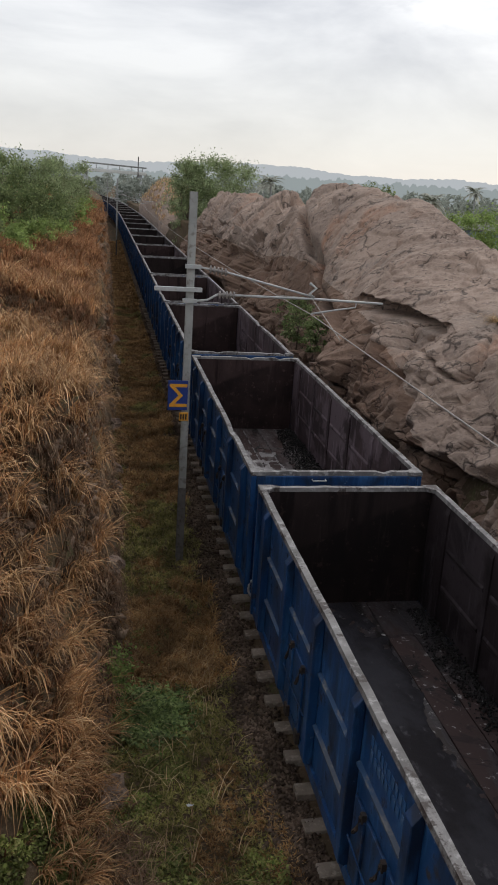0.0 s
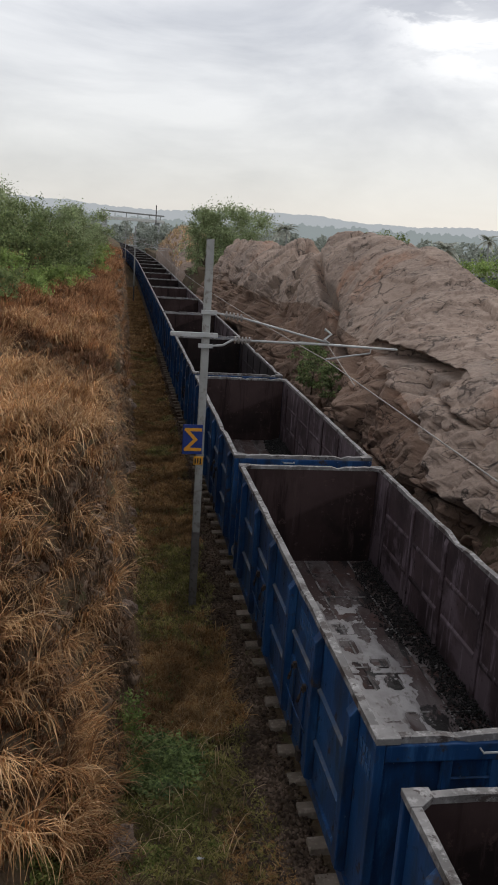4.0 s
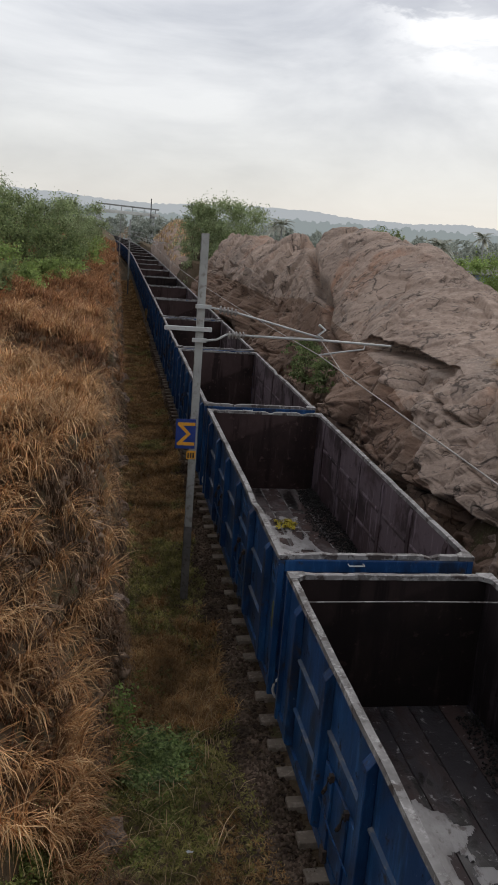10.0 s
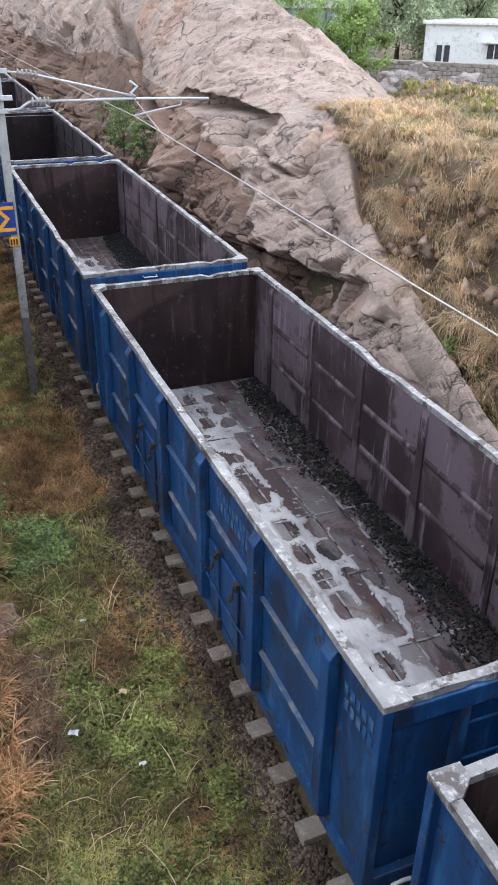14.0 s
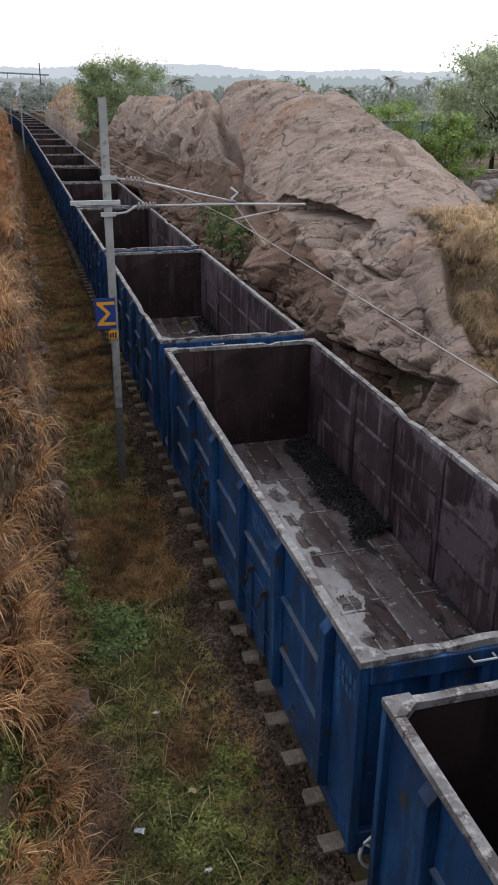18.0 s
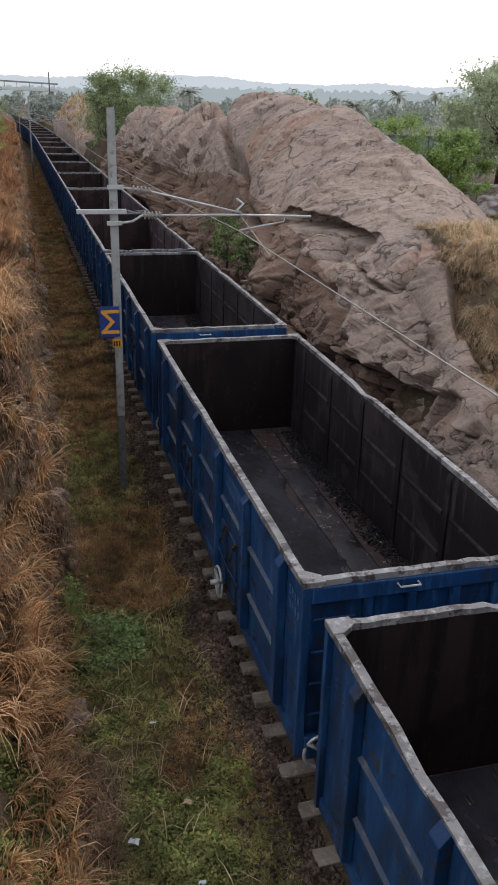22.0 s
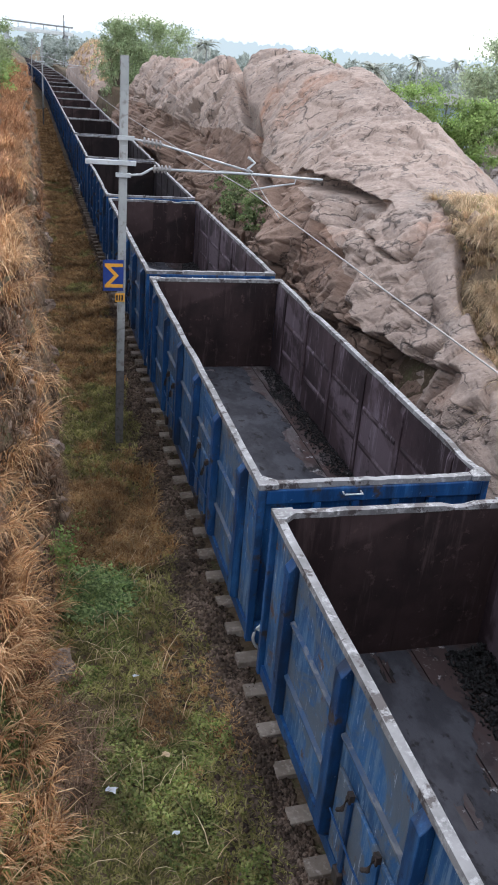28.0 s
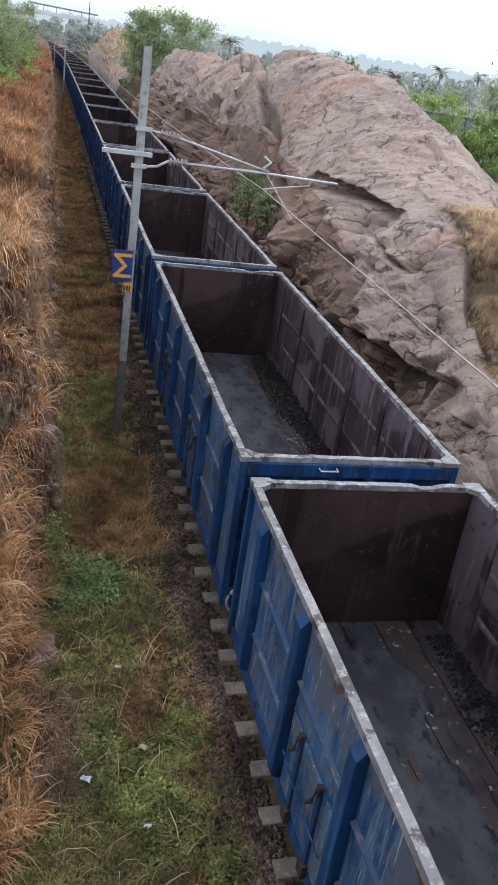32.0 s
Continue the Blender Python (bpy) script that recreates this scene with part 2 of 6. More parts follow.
def end_steel(name, lift):
    """Inner ends: a paler band of dry rust above the slanting line that the coal leaves when a wagon is tipped."""
    m, n, l, p = material(name, 0.8, 0.0, 0.25)
    v = spot(n, l, "Object", True)
    f1, r1 = grain(n, l, v, 0.8, 5.0, 0.6, 0.35, 0.65)
    dark = blend(n, l, f1, (0.010, 0.007, 0.007), (0.028, 0.020, 0.019))
    pale = blend(n, l, f1, (0.030, 0.022, 0.021), (0.048, 0.037, 0.036))
    co = n.new("ShaderNodeTexCoord")
    sep = n.new("ShaderNodeSeparateXYZ")
    l.new(co.outputs["Object"], sep.inputs[0])
    info = n.new("ShaderNodeObjectInfo")

    def calc(kind, a, b):
        q = n.new("ShaderNodeMath")
        q.operation = kind
        for k, s in enumerate((a, b)):
            if isinstance(s, (int, float)):
                q.inputs[k].default_value = s
            else:
                l.new(s, q.inputs[k])
        return q.outputs[0]
    line = calc("SUBTRACT", sep.outputs["Z"], calc("MULTIPLY", sep.outputs["X"], 0.42))
    line = calc("ADD", line, calc("MULTIPLY", r1, 0.35))
    start = calc("ADD", 2.0, calc("MULTIPLY", info.outputs["Random"], 1.3))
    ed = n.new("ShaderNodeMapRange")
    ed.inputs["From Min"].default_value, ed.inputs["From Max"].default_value = 0.0, 0.10
    l.new(calc("SUBTRACT", line, start), ed.inputs["Value"])
    col = blend(n, l, ed.outputs[0], dark, pale)
    tall = spot(n, l, "Object", True, (4, 4, 0.5))
    f2, r2 = grain(n, l, tall, 1.4, 5.0, 0.7, 0.55, 0.75)
    col = blend(n, l, f2, col, (0.055, 0.045, 0.042))
    drip = spot(n, l, "Object", True, (1.6, 1.6, 0.16))
    f3, r3 = grain(n, l, drip, 1.3, 5.0, 0.65, 0.50, 0.62, 0.2)
    col = blend(n, l, f3, col, (0.014, 0.009, 0.009))
    f4, r4 = grain(n, l, v, 6.0, 5.0, 0.7, 0.58, 0.70)
    col = blend(n, l, f4, col, (0.060, 0.046, 0.042))
    col = blend(n, l, 1.0, col, (lift, lift * 0.80, lift * 0.80), "MULTIPLY")
    l.new(col, p.inputs["Base Color"])
    relief(n, l, p, r2, 0.25, 0.02)
    return m


def inner_steel(name, lift):
    m, n, l, p = material(name, 0.75, 0.0, 0.3)
    v = spot(n, l, "Object", True)
    f1, r1 = grain(n, l, v, 0.7, 5.0, 0.6, 0.35, 0.65)
    col = blend(n, l, f1, (0.017, 0.011, 0.012), (0.052, 0.039, 0.040))
    field = spot(n, l, "Object", True, (1, 0.55, 0.8))
    f4, r4 = grain(n, l, field, 0.9, 6.0, 0.6, 0.50, 0.57, 0.3)
    col = blend(n, l, f4, col, (0.092, 0.080, 0.084))
    tall = spot(n, l, "Object", True, (4, 4, 0.5))
    f2, r2 = grain(n, l, tall, 1.3, 5.0, 0.7, 0.52, 0.70)
    col = blend(n, l, f2, col, (0.150, 0.138, 0.148))
    f3, r3 = grain(n, l, v, 5.0, 5.0, 0.7, 0.58, 0.72)
    col = blend(n, l, f3, col, (0.016, 0.011, 0.011))
    col = blend(n, l, 1.0, col, (lift * 1.03, lift * 0.87, lift * 0.95), "MULTIPLY")
    l.new(col, p.inputs["Base Color"])
    relief(n, l, p, r3, 0.3, 0.02)
    return m


def tilted(nodes, links, turn, stretch):
    """Coordinates turned first, then stretched: for layers that dip."""
    co = nodes.new("ShaderNodeTexCoord")
    m1, m2 = nodes.new("ShaderNodeMapping"), nodes.new("ShaderNodeMapping")
    m1.inputs["Rotation"].default_value = [radians(a) for a in turn]
    m2.inputs["Scale"].default_value = stretch
    links.new(co.outputs["Object"], m1.inputs["Vector"])
    links.new(m1.outputs["Vector"], m2.inputs["Vector"])
    return m2.outputs["Vector"]


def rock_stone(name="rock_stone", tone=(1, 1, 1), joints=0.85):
    m, n, l, p = material(name, 0.9, 0.0, 0.25)
    v = spot(n, l, "Object", False)
    f1, r1 = grain(n, l, v, 0.16, 5.0, 0.6, 0.40, 0.62)
    col = blend(n, l, f1, (0.335, 0.257, 0.214), (0.430, 0.330, 0.272))
    f2, r2 = grain(n, l, v, 0.5, 6.0, 0.65, 0.50, 0.70)
    col = blend(n, l, f2, col, (0.290, 0.237, 0.205))
    f5, r5 = grain(n, l, v, 0.22, 6.0, 0.7, 0.54, 0.76, 0.5)
    col = blend(n, l, f5, col, (0.385, 0.225, 0.155))
    # fine streaks along the dipping layers
    dip = tilted(n, l, (37, 0, 0), (1.2, 0.30, 3.0))
    f6, r6 = grain(n, l, dip, 1.1, 8.0, 0.72, 0.50, 0.76, 0.6)
    col = blend(n, l, f6, col, (0.46, 0.365, 0.305))
    f3, r3 = grain(n, l, dip, 2.2, 8.0, 0.75, 0.57, 0.66, 0.3)
    col = blend(n, l, f3, col, (0.15, 0.12, 0.105))
    # short dark cracks
    crack = n.new("ShaderNodeTexVoronoi")
    crack.feature = "DISTANCE_TO_EDGE"
    crack.inputs["Scale"].default_value, crack.inputs["Randomness"].default_value = joints, 1.0
    warp = n.new("ShaderNodeVectorMath")
    warp.operation = "ADD"
    bent = n.new("ShaderNodeTexNoise")
    bent.inputs["Scale"].default_value, bent.inputs["Detail"].default_value = 1.6, 5.0
    l.new(v, bent.inputs["Vector"])
    scl = n.new("ShaderNodeVectorMath")
    scl.operation = "SCALE"
    scl.inputs["Scale"].default_value = 0.9
    l.new(bent.outputs["Color"], scl.inputs[0])
    dip2 = tilted(n, l, (37, 0, 0), (0.8, 0.55, 1.3))
    l.new(dip2, warp.inputs[0])
    l.new(scl.outputs[0], warp.inputs[1])
    l.new(warp.outputs[0], crack.inputs["Vector"])
    split = n.new("ShaderNodeTexVoronoi")
    split.feature = "DISTANCE_TO_EDGE"
    split.inputs["Scale"].default_value = joints * 2.7
    l.new(warp.outputs[0], split.inputs["Vector"])

    def fissure(edges, width, start, end, size):
        thin = n.new("ShaderNodeMapRange")
        thin.inputs["From Min"].default_value, thin.inputs["From Max"].default_value = 0.0, width
        thin.inputs["To Min"].default_value, thin.inputs["To Max"].default_value = 1.0, 0.0
        l.new(edges.outputs["Distance"], thin.inputs["Value"])
        f, _ = grain(n, l, v, size, 4.0, 0.6, start, end)
        q = n.new("ShaderNodeMath")
        q.operation = "MULTIPLY"
        l.new(thin.outputs[0], q.inputs[0])
        l.new(f, q.inputs[1])
        return q.outputs[0]
    line = n.new("ShaderNodeMath")
    line.operation = "MAXIMUM"
    l.new(fissure(crack, 0.045, 0.47, 0.58, 0.9), line.inputs[0])
    l.new(fissure(split, 0.05, 0.50, 0.62, 1.3), line.inputs[1])
    col = blend(n, l, line.outputs[0], col, (0.12, 0.097, 0.086))
    f4, r4 = grain(n, l, v, 11.0, 6.0, 0.7, 0.4, 0.7)
    speck = blend(n, l, f4, (0.86, 0.84, 0.82), (1.10, 1.10, 1.10))
    col = blend(n, l, 1.0, col, speck, "MULTIPLY")
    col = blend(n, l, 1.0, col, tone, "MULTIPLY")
    l.new(col, p.inputs["Base Color"])

    def mad(a, k, b):
        q = n.new("ShaderNodeMath")
        q.operation = "MULTIPLY_ADD"
        l.new(a, q.inputs[0])
        q.inputs[1].default_value = k
        if b is None:
            q.inputs[2].default_value = 0.0
        else:
            l.new(b, q.inputs[2])
        return q.outputs[0]
    h = mad(r6, 1.0, mad(r3, -0.8, mad(line.outputs[0], -0.9, mad(r4, 0.25, None))))
    relief(n, l, p, h, 0.7, 0.06)
    return m


def earth():
    m, n, l, p = material("earth", 0.95, 0.0, 0.15)
    v = spot(n, l, "Object", False)
    f1, r1 = grain(n, l, v, 0.35, 5.0, 0.65, 0.38, 0.62)
    col = blend(n, l, f1, (0.092, 0.066, 0.042), (0.150, 0.106, 0.068))
    f2, r2 = grain(n, l, v, 1.6, 6.0, 0.7, 0.50, 0.66)
    col = blend(n, l, f2, col, (0.095, 0.095, 0.042))
    f3, r3 = grain(n, l, v, 14.0, 6.0, 0.7, 0.5, 0.7)
    col = blend(n, l, f3, col, (0.20, 0.15, 0.105))
    l.new(col, p.inputs["Base Color"])
    relief(n, l, p, r3, 0.8, 0.05)
    return m


CRUST = two_tone("dried_crust", (0.33, 0.315, 0.315), (0.22, 0.205, 0.205), 1.9, (0.125, 0.105, 0.10), 9.0, 0.45, 0.0, 0.5, 0.6, 0.03, (1, 0.6, 1), True, 0.4, 0.6, 0.55, 0.68)
GREY_CRUST = two_tone("grey_dust_crust", (0.062, 0.061, 0.070), (0.038, 0.037, 0.043), 2.4, (0.022, 0.020, 0.021), 6.0, 0.8, 0.0, 0.15, 0.9, 0.05, (1, 0.6, 1), True, 0.4, 0.6, 0.56, 0.68)
SOOTY_CRUST = two_tone("sooty_crust", (0.034, 0.033, 0.040), (0.018, 0.016, 0.019), 1.4, (0.072, 0.069, 0.078), 5.0, 0.8, 0.0, 0.15, 0.9, 0.05, (1, 0.6, 1), True, 0.4, 0.6, 0.60, 0.72)
BLUE = blue_paint()
BLUE_EDGE = blue_paint("edge_blue_paint", 1.0)
OLD_BLUE = blue_paint("old_blue_paint", 0.95)
WORN_BLUE = worn_paint()
FLOOR_STEEL, SOOTY_FLOOR = floor_steel("floor_steel", (0.105, 0.088, 0.088)), floor_steel("sooty_floor_steel", (0.040, 0.036, 0.040), (0.030, 0.021, 0.021))
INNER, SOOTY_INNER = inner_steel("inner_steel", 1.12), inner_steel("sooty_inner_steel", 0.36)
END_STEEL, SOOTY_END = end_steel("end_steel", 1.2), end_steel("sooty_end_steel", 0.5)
ROCK = rock_stone("rock_stone", (1.0, 1.0, 0.99))
# the steep face's shade is put into this darker tone, with its brown staining
CUT_ROCK = rock_stone("shaded_stained_rock", (0.68, 0.60, 0.545), 1.25)
GREY_ROCK = rock_stone("grey_rock", (0.80, 0.92, 1.02))
EARTH = earth()
RIM = worn_rim()
RUBBED = two_tone("rubbed_blue_edge", (0.022, 0.060, 0.135), (0.075, 0.088, 0.115), 2.2, (0.15, 0.15, 0.158), 9.0, 0.6, 0.0, 0.35, 0.3, 0.01, (1, 0.5, 1), True, 0.40, 0.60, 0.52, 0.66)
RUST = two_tone("rusty_steel", (0.035, 0.028, 0.026), (0.06, 0.042, 0.034), 3.0, (0.02, 0.018, 0.018), 20.0, 0.85, 0.1, 0.3, 0.4)
GREY_STEEL = two_tone("galvanised_steel", (0.42, 0.43, 0.43), (0.52, 0.53, 0.53), 3.0, (0.34, 0.33, 0.32), 12.0, 0.5, 0.3, 0.4, 0.1)
MAST_STEEL = two_tone("mast_paint", (0.29, 0.295, 0.285), (0.36, 0.365, 0.35), 1.5, (0.21, 0.195, 0.18), 7.0, 0.7, 0.0, 0.3, 0.2)
MAST_DARK = two_tone("mast_foot_paint", (0.13, 0.125, 0.125), (0.18, 0.17, 0.165), 2.0, (0.09, 0.08, 0.07), 9.0, 0.8, 0.0, 0.3, 0.2)
PORCELAIN = two_tone("brown_porcelain", (0.30, 0.28, 0.26), (0.22, 0.20, 0.19), 5.0, None, 20, 0.3, 0.0, 0.5, 0.05)
WIRE = two_tone("weathered_wire", (0.33, 0.31, 0.28), (0.25, 0.23, 0.21), 1.0, None, 20, 0.5, 0.4, 0.4, 0.0)
SIGN_BLUE = two_tone("sign_blue", (0.012, 0.035, 0.20), (0.018, 0.045, 0.23), 6.0, (0.03, 0.06, 0.2), 20, 0.5, 0.0, 0.4, 0.05)
SIGN_YELLOW = two_tone("sign_yellow", (0.75, 0.36, 0.03), (0.68, 0.31, 0.03), 6.0, (0.55, 0.27, 0.05), 20, 0.5, 0.0, 0.4, 0.05)
CONCRETE = two_tone("sleeper_concrete", (0.28, 0.235, 0.195), (0.19, 0.155, 0.125), 2.5, (0.36, 0.31, 0.265), 14.0, 0.9, 0.0, 0.2, 0.4)
RAIL = two_tone("rail_steel", (0.10, 0.065, 0.045), (0.14, 0.09, 0.06), 2.0, (0.06, 0.04, 0.03), 20, 0.7, 0.3, 0.4, 0.2)
YELLOW_PAINT = two_tone("yellow_patch", (0.25, 0.215, 0.03), (0.17, 0.16, 0.04), 5.0, (0.03, 0.06, 0.12), 10.0, 0.7, 0.0, 0.3, 0.1)
PALE_PAINT = two_tone("pale_stencil", (0.07, 0.12, 0.21), (0.035, 0.085, 0.18), 6.0, (0.02, 0.075, 0.19), 11.0, 0.7, 0.0, 0.3, 0.1, 0.01, (1, 1, 1), True, 0.35, 0.65, 0.40, 0.56)
# bark for far palms, its haze put into the pale base colour
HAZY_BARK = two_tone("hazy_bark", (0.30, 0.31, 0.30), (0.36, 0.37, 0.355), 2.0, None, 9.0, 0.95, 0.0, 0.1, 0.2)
BARK = two_tone("bark", (0.10, 0.075, 0.055), (0.16, 0.125, 0.095), 4.0, (0.06, 0.045, 0.035), 18.0, 0.95, 0.0, 0.1, 0.8)
WHITEWASH = two_tone("whitewash", (0.74, 0.74, 0.70), (0.66, 0.67, 0.64), 0.6, (0.52, 0.52, 0.50), 3.0, 0.9, 0.0, 0.2, 0.1)
BLUE_SHEET = two_tone("pale_blue_sheet", (0.33, 0.42, 0.58), (0.45, 0.52, 0.66), 0.8, (0.22, 0.28, 0.4), 3.0, 0.7, 0.0, 0.3, 0.1)
DARK_GLASS = two_tone("dark_window", (0.03, 0.035, 0.04), (0.05, 0.055, 0.06), 2.0, None, 9.0, 0.2, 0.0, 0.5, 0.0)
WALL_STONE = two_tone("wall_stone", (0.26, 0.23, 0.20), (0.36, 0.32, 0.28), 2.0, (0.16, 0.14, 0.12), 8.0, 0.95, 0.0, 0.2, 0.5)
BRIDGE_GREY = two_tone("bridge_concrete", (0.46, 0.48, 0.50), (0.54, 0.56, 0.58), 0.3, (0.38, 0.40, 0.42), 2.0, 0.9, 0.0, 0.2, 0.1)
COAL = island("coal_lumps", [(0.006, 0.006, 0.007), (0.014, 0.014, 0.015), (0.030, 0.030, 0.033), (0.010, 0.009, 0.010)], 0.7, 0.3)
BALLAST = island("ballast_stones", [(0.04, 0.028, 0.023), (0.10, 0.072, 0.057), (0.20, 0.155, 0.13), (0.06, 0.042, 0.033)], 0.9, 0.2)
RUBBLE = island("rock_rubble", [(0.13, 0.095, 0.075), (0.24, 0.18, 0.145), (0.36, 0.27, 0.21), (0.09, 0.068, 0.055)], 0.9, 0.2)
DRY_GRASS = island("dry_grass", [(0.34, 0.155, 0.07), (0.63, 0.38, 0.18), (0.90, 0.68, 0.43), (0.48, 0.25, 0.11), (0.24, 0.13, 0.07), (0.80, 0.53, 0.29)], 0.8, 0.25, 0.3, 0.12)
STRAW_GRASS = island("straw_grass", [(0.66, 0.50, 0.33), (0.54, 0.385, 0.25), (0.80, 0.67, 0.48), (0.44, 0.30, 0.19), (0.32, 0.27, 0.15), (0.70, 0.52, 0.35)], 0.8, 0.25, 0.35, 0.3)
GREEN_GRASS = island("green_grass", [(0.13, 0.14, 0.035), (0.30, 0.31, 0.09), (0.48, 0.44, 0.18), (0.11, 0.125, 0.03), (0.55, 0.47, 0.25), (0.20, 0.22, 0.06)], 0.8, 0.25, 0.25)
WEED = island("weed_leaves", [(0.085, 0.125, 0.028), (0.22, 0.28, 0.07), (0.40, 0.45, 0.16), (0.095, 0.125, 0.03), (0.46, 0.46, 0.20)], 0.7, 0.3, 0.2)
CREEPER = island("creeper_leaves", [(0.06, 0.11, 0.035), (0.15, 0.23, 0.07), (0.32, 0.42, 0.17), (0.07, 0.12, 0.038)], 0.6, 0.35, 0.15, 0.1)
LEAF = island("tree_leaves", [(0.13, 0.19, 0.085), (0.21, 0.28, 0.125), (0.29, 0.36, 0.17), (0.14, 0.21, 0.09)], 0.7, 0.3, 0.42, 0.1)
FRESH_LEAF = island("fresh_leaves", [(0.21, 0.33, 0.10), (0.30, 0.43, 0.145), (0.38, 0.50, 0.20), (0.18, 0.28, 0.09)], 0.7, 0.3, 0.45, 0.1)
# far crowns: greyed and paled so that the colour carries the haze
FAR_LEAF = island("hazy_far_leaves", [(0.29, 0.34, 0.325), (0.34, 0.39, 0.37), (0.39, 0.44, 0.415), (0.27, 0.315, 0.305)], 0.95, 0.05, 0.4, 0.35)
# distance haze mixed into the greens: slight in MID_LEAF, strong in HAZY_LEAF
MID_LEAF = island("soft_green_leaves", [(0.24, 0.32, 0.18), (0.33, 0.42, 0.24), (0.41, 0.49, 0.30), (0.26, 0.34, 0.19)], 0.8, 0.2, 0.45, 0.15)
HAZY_LEAF = island("hazy_leaves", [(0.36, 0.45, 0.31), (0.46, 0.55, 0.39), (0.54, 0.61, 0.44), (0.38, 0.46, 0.32)], 0.8, 0.2, 0.45, 0.2)
VERGE_BROWN = island("withered_grass", [(0.26, 0.132, 0.054), (0.42, 0.25, 0.108), (0.58, 0.42, 0.235), (0.175, 0.102, 0.047)], 0.85, 0.2, 0.2)
RUSSET = island("russet_grass", [(0.28, 0.125, 0.06), (0.46, 0.24, 0.12), (0.66, 0.42, 0.24), (0.36, 0.16, 0.08), (0.20, 0.10, 0.055), (0.52, 0.29, 0.15)], 0.85, 0.2, 0.25, 0.1)
MATTED = island("matted_grass", [(0.17, 0.085, 0.05), (0.26, 0.13, 0.075), (0.36, 0.20, 0.11), (0.13, 0.075, 0.048), (0.22, 0.15, 0.075)], 0.85, 0.2, 0.15)
GREY_STALK = island("grey_stalks", [(0.20, 0.13, 0.09), (0.33, 0.23, 0.16), (0.12, 0.075, 0.05), (0.46, 0.34, 0.25), (0.09, 0.06, 0.045)], 0.85, 0.2, 0.15)
PAPER = two_tone("white_litter", (0.75, 0.77, 0.80), (0.62, 0.64, 0.68), 8.0, None, 20, 0.6, 0.0, 0.3, 0.1)
CARTON = two_tone("carton_litter", (0.62, 0.48, 0.30), (0.55, 0.36, 0.22), 10.0, None, 20, 0.8, 0.0, 0.3, 0.1)
YELLOW_PETALS = island("yellow_scraps", [(0.34, 0.28, 0.03), (0.50, 0.42, 0.06), (0.22, 0.19, 0.03)], 0.8, 0.2)
PALE_SCRAPS = island("pale_scraps", [(0.42, 0.41, 0.40), (0.62, 0.61, 0.60), (0.28, 0.26, 0.25)], 0.7, 0.3)
# palm fronds, likewise with the haze in their base colour
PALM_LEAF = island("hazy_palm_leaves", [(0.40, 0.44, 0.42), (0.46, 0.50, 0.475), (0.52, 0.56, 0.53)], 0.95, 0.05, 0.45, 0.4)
RAG = island("rag_cloth", [(0.42, 0.30, 0.13), (0.30, 0.16, 0.08), (0.36, 0.33, 0.18), (0.16, 0.11, 0.07)], 0.9, 0.1)

# ---- geometry helpers ----


class Geo:
    """Collects vertices and faces for one mesh."""

    def __init__(self):
        self.v, self.f = [], []

    def add(self, verts, faces):
        k = len(self.v)
        self.v.extend(tuple(p) for p in verts)
        self.f.extend(tuple(i + k for i in q) for q in faces)
        return self

    def box(self, x0, x1, y0, y1, z0, z1, m=None):
        pts = [Vector((x, y, z)) for z in (z0, z1) for y in (y0, y1) for x in (x0, x1)]
        if m is not None:
            pts = [m @ p for p in pts]
        return self.add(pts, [(0, 2, 3, 1), (4, 5, 7, 6), (0, 1, 5, 4), (2, 6, 7, 3), (0, 4, 6, 2), (1, 3, 7, 5)])

    def tube(self, pts, r, n=8, r1=None, cap=True):
        pts = [Vector(p) for p in pts]
        r1 = r if r1 is None else r1
        rings = []
        for i, p in enumerate(pts):
            d = (pts[min(i + 1, len(pts) - 1)] - pts[max(i - 1, 0)]).normalized()
            a = d.orthogonal().normalized() if abs(d.z) > 0.95 else d.cross(Vector((0, 0, 1))).normalized()
            b = d.cross(a)
            rad = r + (r1 - r) * i / max(1, len(pts) - 1)
            rings.append([p + rad * (math.cos(2 * math.pi * j / n) * a + math.sin(2 * math.pi * j / n) * b) for j in range(n)])
        faces = []
        for i in range(len(pts) - 1):
            for j in range(n):
                faces.append((i * n + j, i * n + (j + 1) % n, (i + 1) * n + (j + 1) % n, (i + 1) * n + j))
        if cap:
            faces.append(tuple(range(n - 1, -1, -1)))
            faces.append(tuple((len(pts) - 1) * n + j for j in range(n)))
        return self.add([p for ring in rings for p in ring], faces)

    def prism(self, outline, y0, y1):
        """An outline of (x, z) drawn out along y."""
        n = len(outline)
        v = [(x, y0, z) for x, z in outline] + [(x, y1, z) for x, z in outline]
        f = [tuple(range(n)), tuple(range(2 * n - 1, n - 1, -1))]
        f += [(i, i + n, (i + 1) % n + n, (i + 1) % n) for i in range(n)]
        return self.add(v, f)

    def mesh(self, name, mat, smooth=False, bevel=0.0):
        me = bpy.data.meshes.new(name)
        me.from_pydata(self.v, [], self.f)
        bm = bmesh.new()
        bm.from_mesh(me)
        bmesh.ops.recalc_face_normals(bm, faces=bm.faces)
        if bevel:
            edges = [e for e in bm.edges if len(e.link_faces) == 2 and e.calc_face_angle(0) > 0.6]
            bmesh.ops.bevel(bm, geom=edges, offset=bevel, segments=2, profile=0.5, affect="EDGES", clamp_overlap=True)
        bm.to_mesh(me)
        bm.free()
        if smooth:
            me.shade_smooth()
        me.materials.append(mat)
        return me


def part(name, data, parent, label="", m=None):
    ob = new(name, data)
    ob.parent = parent
    if m is not None:
        ob.matrix_basis = m
    if label:
        ob["label"] = label
    return ob


